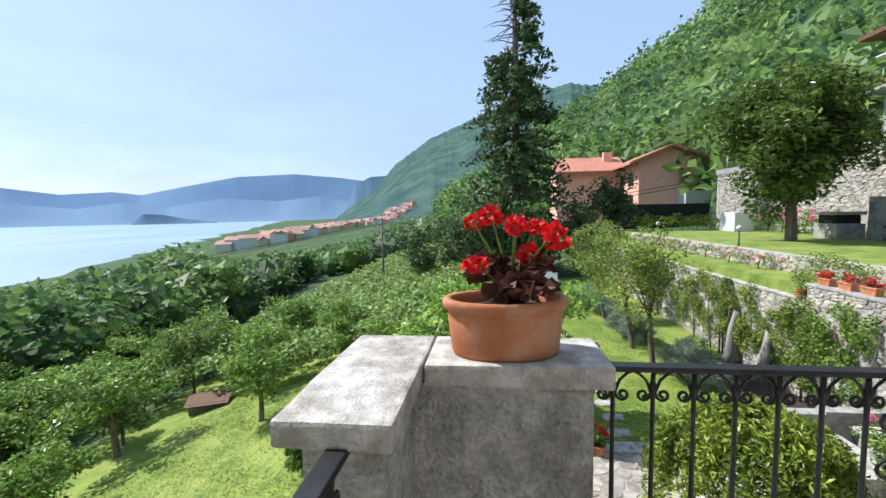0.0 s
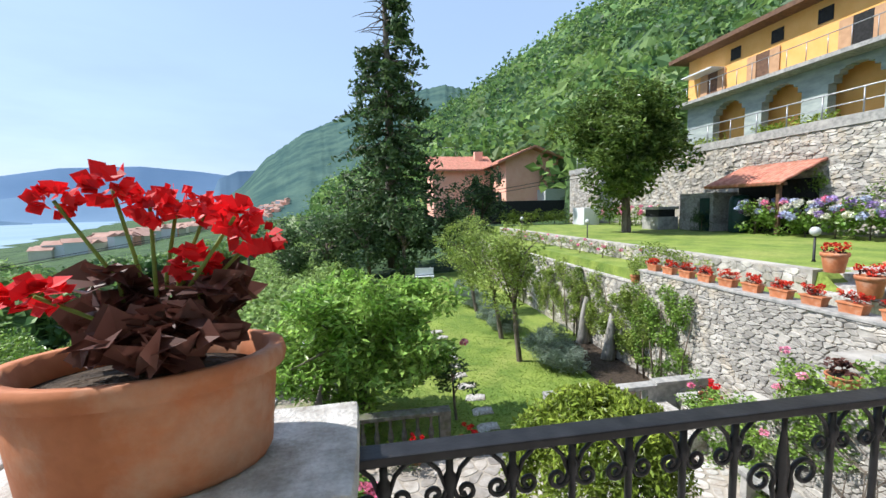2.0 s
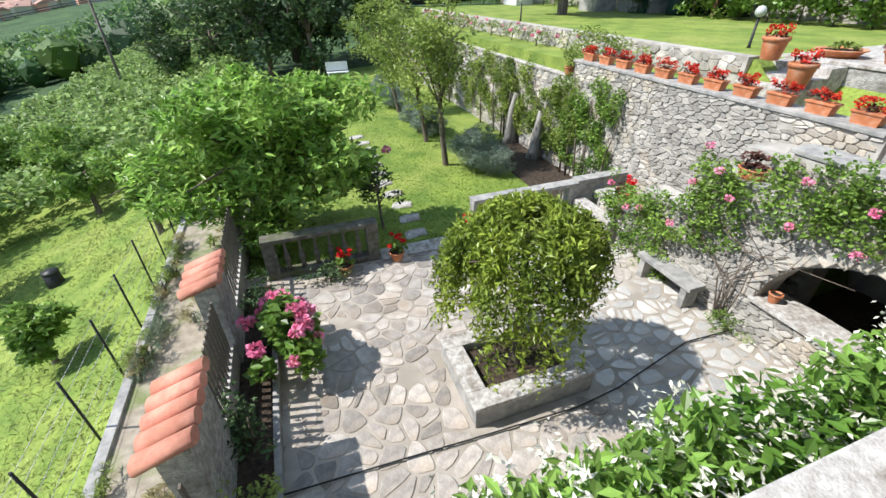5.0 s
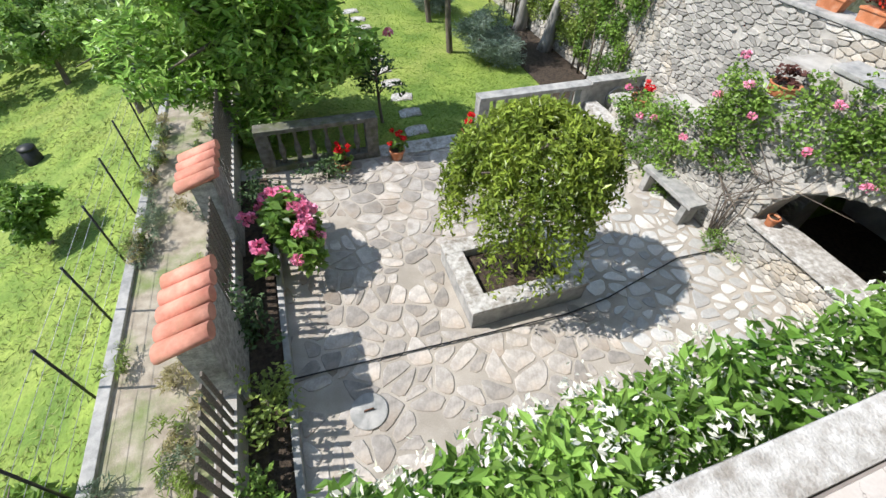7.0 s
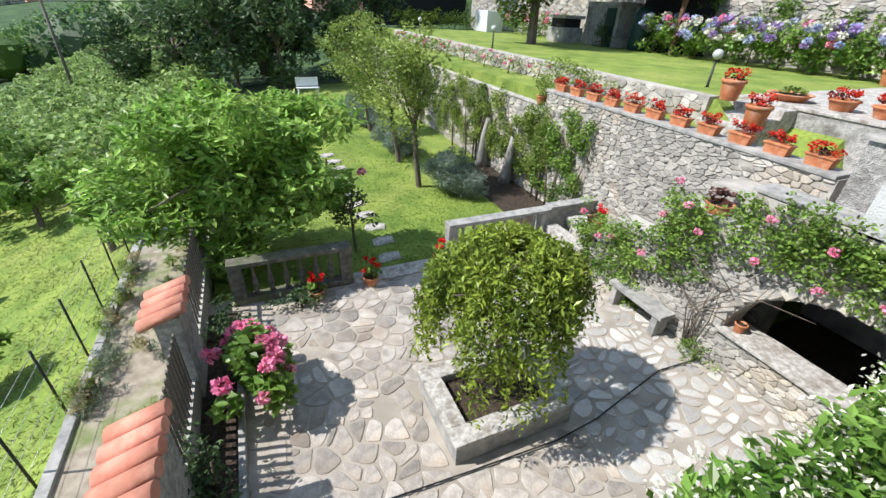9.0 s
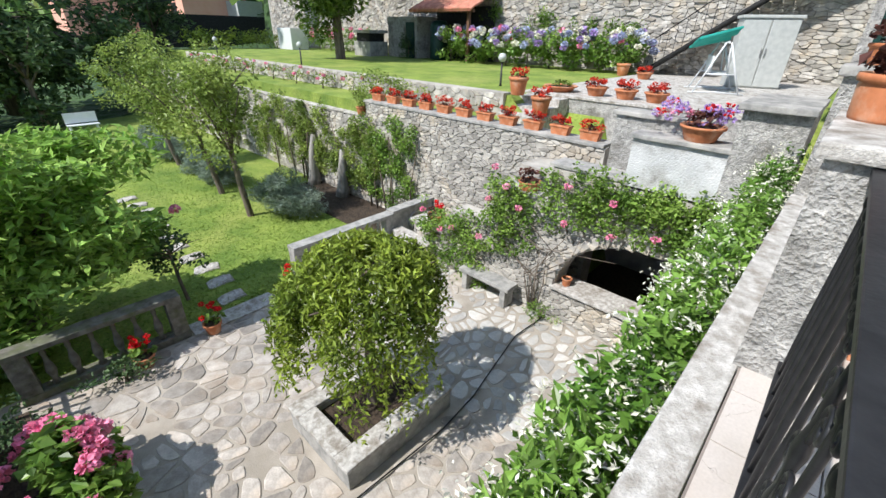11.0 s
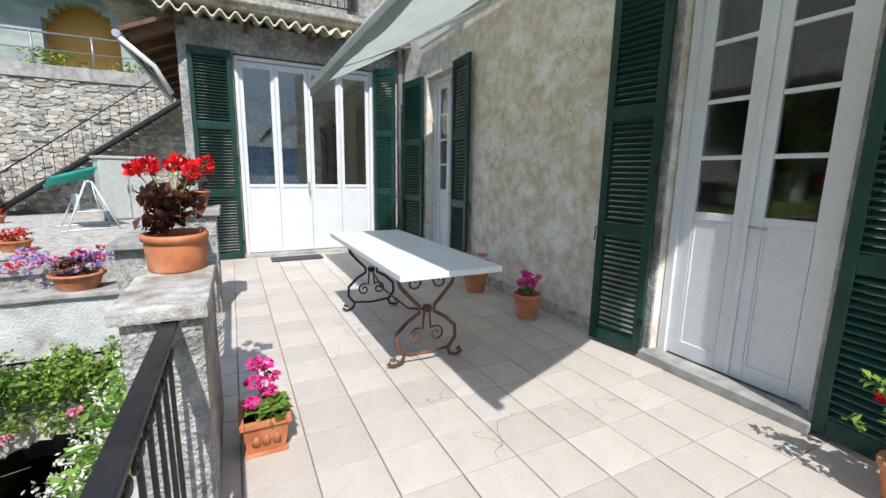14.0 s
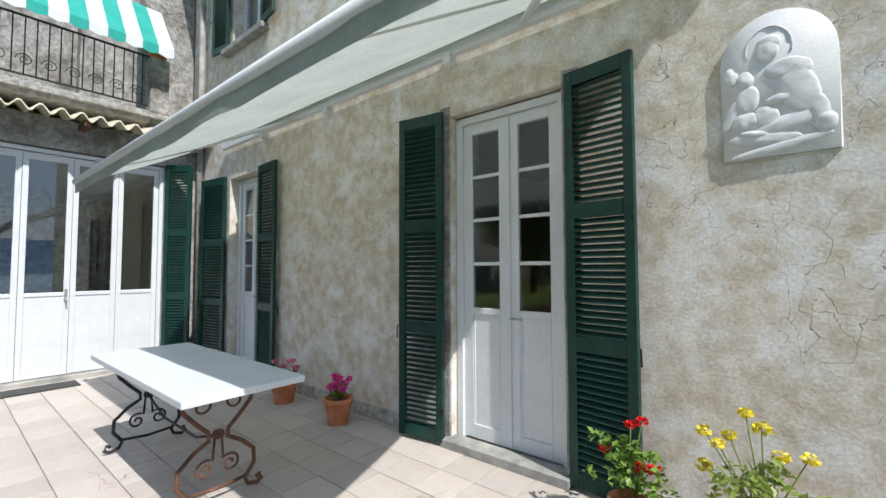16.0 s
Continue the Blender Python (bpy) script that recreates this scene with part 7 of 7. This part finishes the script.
# ---- floor tiles ----
TS = 0.30
X0, Y0 = 6.13, 3.17
tile_me = None
near_tiles, far_tiles = [], []
for i in range(-10, 19):
    for j in range(-9, 4):
        cx, cy = X0 + (i + 0.5) * TS, Y0 + (j + 0.5) * TS
        x0, x1, y0, y1 = max(cx - TS / 2, 3.5), min(cx + TS / 2, 11.48), max(cy - TS / 2, 1.0), min(cy + TS / 2, 4.055)
        if x1 - x0 < 0.05 or y1 - y0 < 0.05:
            continue
        full = x1 - x0 > TS - 0.001 and y1 - y0 > TS - 0.001
        if full and 4.2 < cx < 11.2:
            near_tiles.append((cx, cy))
        else:
            far_tiles.append((x0, x1, y0, y1))
terrace = bpy.data.objects["terrace_bed"]
for cx, cy in near_tiles:
    m = pose(cx, cy, rnd(-0.0012, 0.0012), rnd(-0.15, 0.15), rnd(-0.15, 0.15), 0)
    if tile_me is None:
        tile_me = part("floor_tile", box(-TS / 2 + 0.003, TS / 2 - 0.003, -TS / 2 + 0.003, TS / 2 - 0.003, -0.014, 0.0, bevel=0.0025), M_TILE, terrace, at=m).data
    else:
        shared("floor_tile", tile_me, terrace, m)
bm = bmesh.new()
for x0, x1, y0, y1 in far_tiles:
    box(x0 + 0.003, x1 - 0.003, y0 + 0.003, y1 - 0.003, -0.014, 0.0, bm)
part("floor_tile_cut", bm, M_TILE, terrace, kind="stuff")


# ---- crazy paving ----
def clip(poly, p, n):
    out = []
    for k in range(len(poly)):
        a, b = poly[k], poly[(k + 1) % len(poly)]
        da, db = (a[0] - p[0]) * n[0] + (a[1] - p[1]) * n[1], (b[0] - p[0]) * n[0] + (b[1] - p[1]) * n[1]
        if da <= 0:
            out.append(a)
        if (da < 0) != (db < 0) and abs(da - db) > 1e-9:
            t = da / (da - db)
            out.append((a[0] + (b[0] - a[0]) * t, a[1] + (b[1] - a[1]) * t))
    return out


def cells(x0, x1, y0, y1, sx, sy, jitter=0.42, gap=0.012, skip=0.0):
    """Irregular stones: shrunken Voronoi cells of a jittered lattice."""
    nx, ny = int((x1 - x0) / sx), int((y1 - y0) / sy)
    pts = {}
    for i in range(-1, nx + 2):
        for j in range(-1, ny + 2):
            pts[i, j] = (x0 + (i + 0.5 + (0.5 if j % 2 else 0.0) + rnd(-jitter, jitter)) * sx, y0 + (j + 0.5 + rnd(-jitter, jitter)) * sy)
    out = []
    for i in range(nx + 1):
        for j in range(ny + 1):
            c = pts[i, j]
            poly = [(x0, y0), (x1, y0), (x1, y1), (x0, y1)]
            for di in (-2, -1, 0, 1, 2):
                for dj in (-2, -1, 0, 1, 2):
                    q = pts.get((i + di, j + dj))
                    if q is None or (di == 0 and dj == 0):
                        continue
                    n = (q[0] - c[0], q[1] - c[1])
                    L = math.hypot(*n)
                    if L < 1e-6:
                        continue
                    n = (n[0] / L, n[1] / L)
                    poly = clip(poly, (c[0] + n[0] * (L / 2 - gap), c[1] + n[1] * (L / 2 - gap)), n)
                    if len(poly) < 3:
                        break
                if len(poly) < 3:
                    break
            if len(poly) >= 3 and rnd(0, 1) >= skip:
                cx, cy = sum(p[0] for p in poly) / len(poly), sum(p[1] for p in poly) / len(poly)
                if min(p[0] for p in poly) > x0 - 1 and max(abs(p[0] - cx) + abs(p[1] - cy) for p in poly) > 0.03:
                    poly = [p for i, p in enumerate(poly) if math.hypot(p[0] - poly[i - 1][0], p[1] - poly[i - 1][1]) > 0.008]
                    if len(poly) >= 3:
                        out.append((cx, cy, rounded([(p[0] - cx, p[1] - cy) for p in poly])))
    return out


def rounded(poly, k=0.24):
    """Corners cut once, so that a stone looks knocked about rather than sawn."""
    out = []
    for i in range(len(poly)):
        a, b = poly[i], poly[(i + 1) % len(poly)]
        q = k * rnd(0.6, 1.25)
        out.append((a[0] * (1 - q) + b[0] * q, a[1] * (1 - q) + b[1] * q))
        out.append((a[0] * q + b[0] * (1 - q), a[1] * q + b[1] * (1 - q)))
    return out


def slab(poly, h0, h1, inset=0.012, lift=0.006):
    """A stone from a polygon: side skirt, softened edge, top; (verts, faces) with the third axis as height."""
    n = len(poly)
    top = h1 + rnd(-lift, lift)
    sc = []
    for x, y in poly:
        L = math.hypot(x, y) + 1e-6
        k = max(0.2, 1 - inset / L)
        sc.append((x * k, y * k))
    v = [(x, y, h0) for x, y in poly] + [(x, y, top - 0.6 * inset) for x, y in poly] + [(x, y, top) for x, y in sc]
    f = [(k, (k + 1) % n, n + (k + 1) % n, n + k) for k in range(n)] + [(n + k, n + (k + 1) % n, 2 * n + (k + 1) % n, 2 * n + k) for k in range(n)] + [tuple(range(2 * n, 3 * n))]
    return v, f


def lay(parent, name, stones, to_world, mat, mat_joined, limit, choose, h0, h1, inset=0.012, lift=0.006):
    """Lay stones: those nearest as objects, the rest joined."""
    stones = sorted(stones, key=choose)
    for cx, cy, poly in stones[:limit]:
        v, f = slab(poly, h0, h1, inset, lift)
        part(name, (v, f), mat, parent, at=to_world(cx, cy))
    vs, fs, k = [], [], 0
    for cx, cy, poly in stones[limit:]:
        v, f = slab(poly, h0, h1, inset, lift)
        m = to_world(cx, cy)
        vs += [tuple(m @ Vector(p)) for p in v]
        fs += [tuple(i + k for i in q) for q in f]
        k += len(v)
    if vs:
        part(name + "_rest", (vs, fs), mat_joined, parent, kind="stuff")


court = bpy.data.objects["courtyard_bed"]
def off_planter(st):
    return [q for q in st if not (5.64 < q[0] < 7.38 and 6.70 < q[1] < 8.02)]


wide = off_planter(cells(3.46, 7.45, 4.3, 10.74, 0.30, 0.235, 0.9, 0.018, 0.06))
pale = off_planter(cells(7.47, 10.14, 4.3, 10.74, 0.255, 0.205, 0.8, 0.026, 0.08))
lay(court, "paving_stone", wide, lambda x, y: Matrix.Translation((x, y, COURT - 0.012)), M_PAVE, M_PAVEI, 170, lambda q: math.hypot(q[0] - 6.0, q[1] - 6.2), -0.02, 0.012, 0.01, 0.004)
lay(court, "pale_paving_stone", pale, lambda x, y: Matrix.Translation((x, y, COURT - 0.012)), M_PAVEW, M_PAVEWI, 130, lambda q: math.hypot(q[0] - 8.6, q[1] - 6.8), -0.02, 0.012, 0.01, 0.004)


def face_x(x, parent, y0, y1, z0, z1, sy, sz, limit, keep=lambda y, z: True, depth=0.03, lift=0.014, near=(7.5, -2.0)):
    """Rubble stones proud of a wall whose face looks to -x."""
    k = 0.85 * sy / sz
    st = [(a, b / k, [(p, q / k) for p, q in poly]) for a, b, poly in cells(y0, y1, z0 * k, z1 * k, sy, sz * k, 0.62, 0.009, 0.05)]
    st = [s for s in st if keep(s[0], s[1])]
    turn = Matrix(((0, 0, -1, x), (1, 0, 0, 0), (0, 1, 0, 0), (0, 0, 0, 1)))
    lay(parent, "stone", st, lambda y, z: turn @ Matrix.Translation((y, z, 0)), M_STONE, M_STONEI, limit, lambda s: math.hypot(s[0] - near[0], s[1] - near[1]), -0.02, depth, 0.011, lift)


def arch_keep(y, z):
    if z < -3.4 or y < 4.3:
        return False
    top = -0.74 if y < 7.2 else (-1.34 if y < 8.25 else (-2.07 if y < 9.3 else -2.66))
    if z > top - 0.05:
        return False
    inside = (y - ARC_Y) ** 2 / (ARC_A + 0.2) ** 2 + (z - ARC_Z) ** 2 / (ARC_B + 0.2) ** 2 < 1 and z > ARC_Z - 0.03
    return not inside


face_x(ARCH_X, wall_arch, 4.3, 10.43, -3.42, -0.74, 0.165, 0.068, 300, arch_keep, near=(7.4, -2.4))
# voussoirs round the arch
for k in range(24):
    a = math.pi * (k + 0.5) / 24
    yy, zz = ARC_Y - (ARC_A + 0.1) * math.cos(a), ARC_Z + (ARC_B + 0.1) * math.sin(a)
    if yy < 4.2:
        continue
    part("arch_stone", worn_box(-0.05, 0.02, -0.07, 0.07, -0.10, 0.10, bevel=0.015, step=0.2), M_STONE, wall_arch, at=pose(ARCH_X, yy, zz) @ Matrix.Rotation(-(math.pi / 2 - a), 4, "X"))
wg = bpy.data.objects["wall_garden"]
face_x(11.3, wg, 6.92, 13.54, -3.4, -0.57, 0.185, 0.072, 300, near=(9.5, -1.3))
wl = bpy.data.objects["wall_garden_low"]
face_x(11.32, wl, 13.58, 30.9, -3.4, -0.98, 0.26, 0.095, 0)
wh = bpy.data.objects["wall_hill"]
face_x(22.3, wh, 2.2, 39.8, -0.1, 4.08, 0.33, 0.11, 0, depth=0.05, lift=0.03)
wlw = bpy.data.objects["wall_lawn"]
face_x(12.70, wlw, 10.2, 30.9, -0.62, -0.12, 0.32, 0.14, 0)
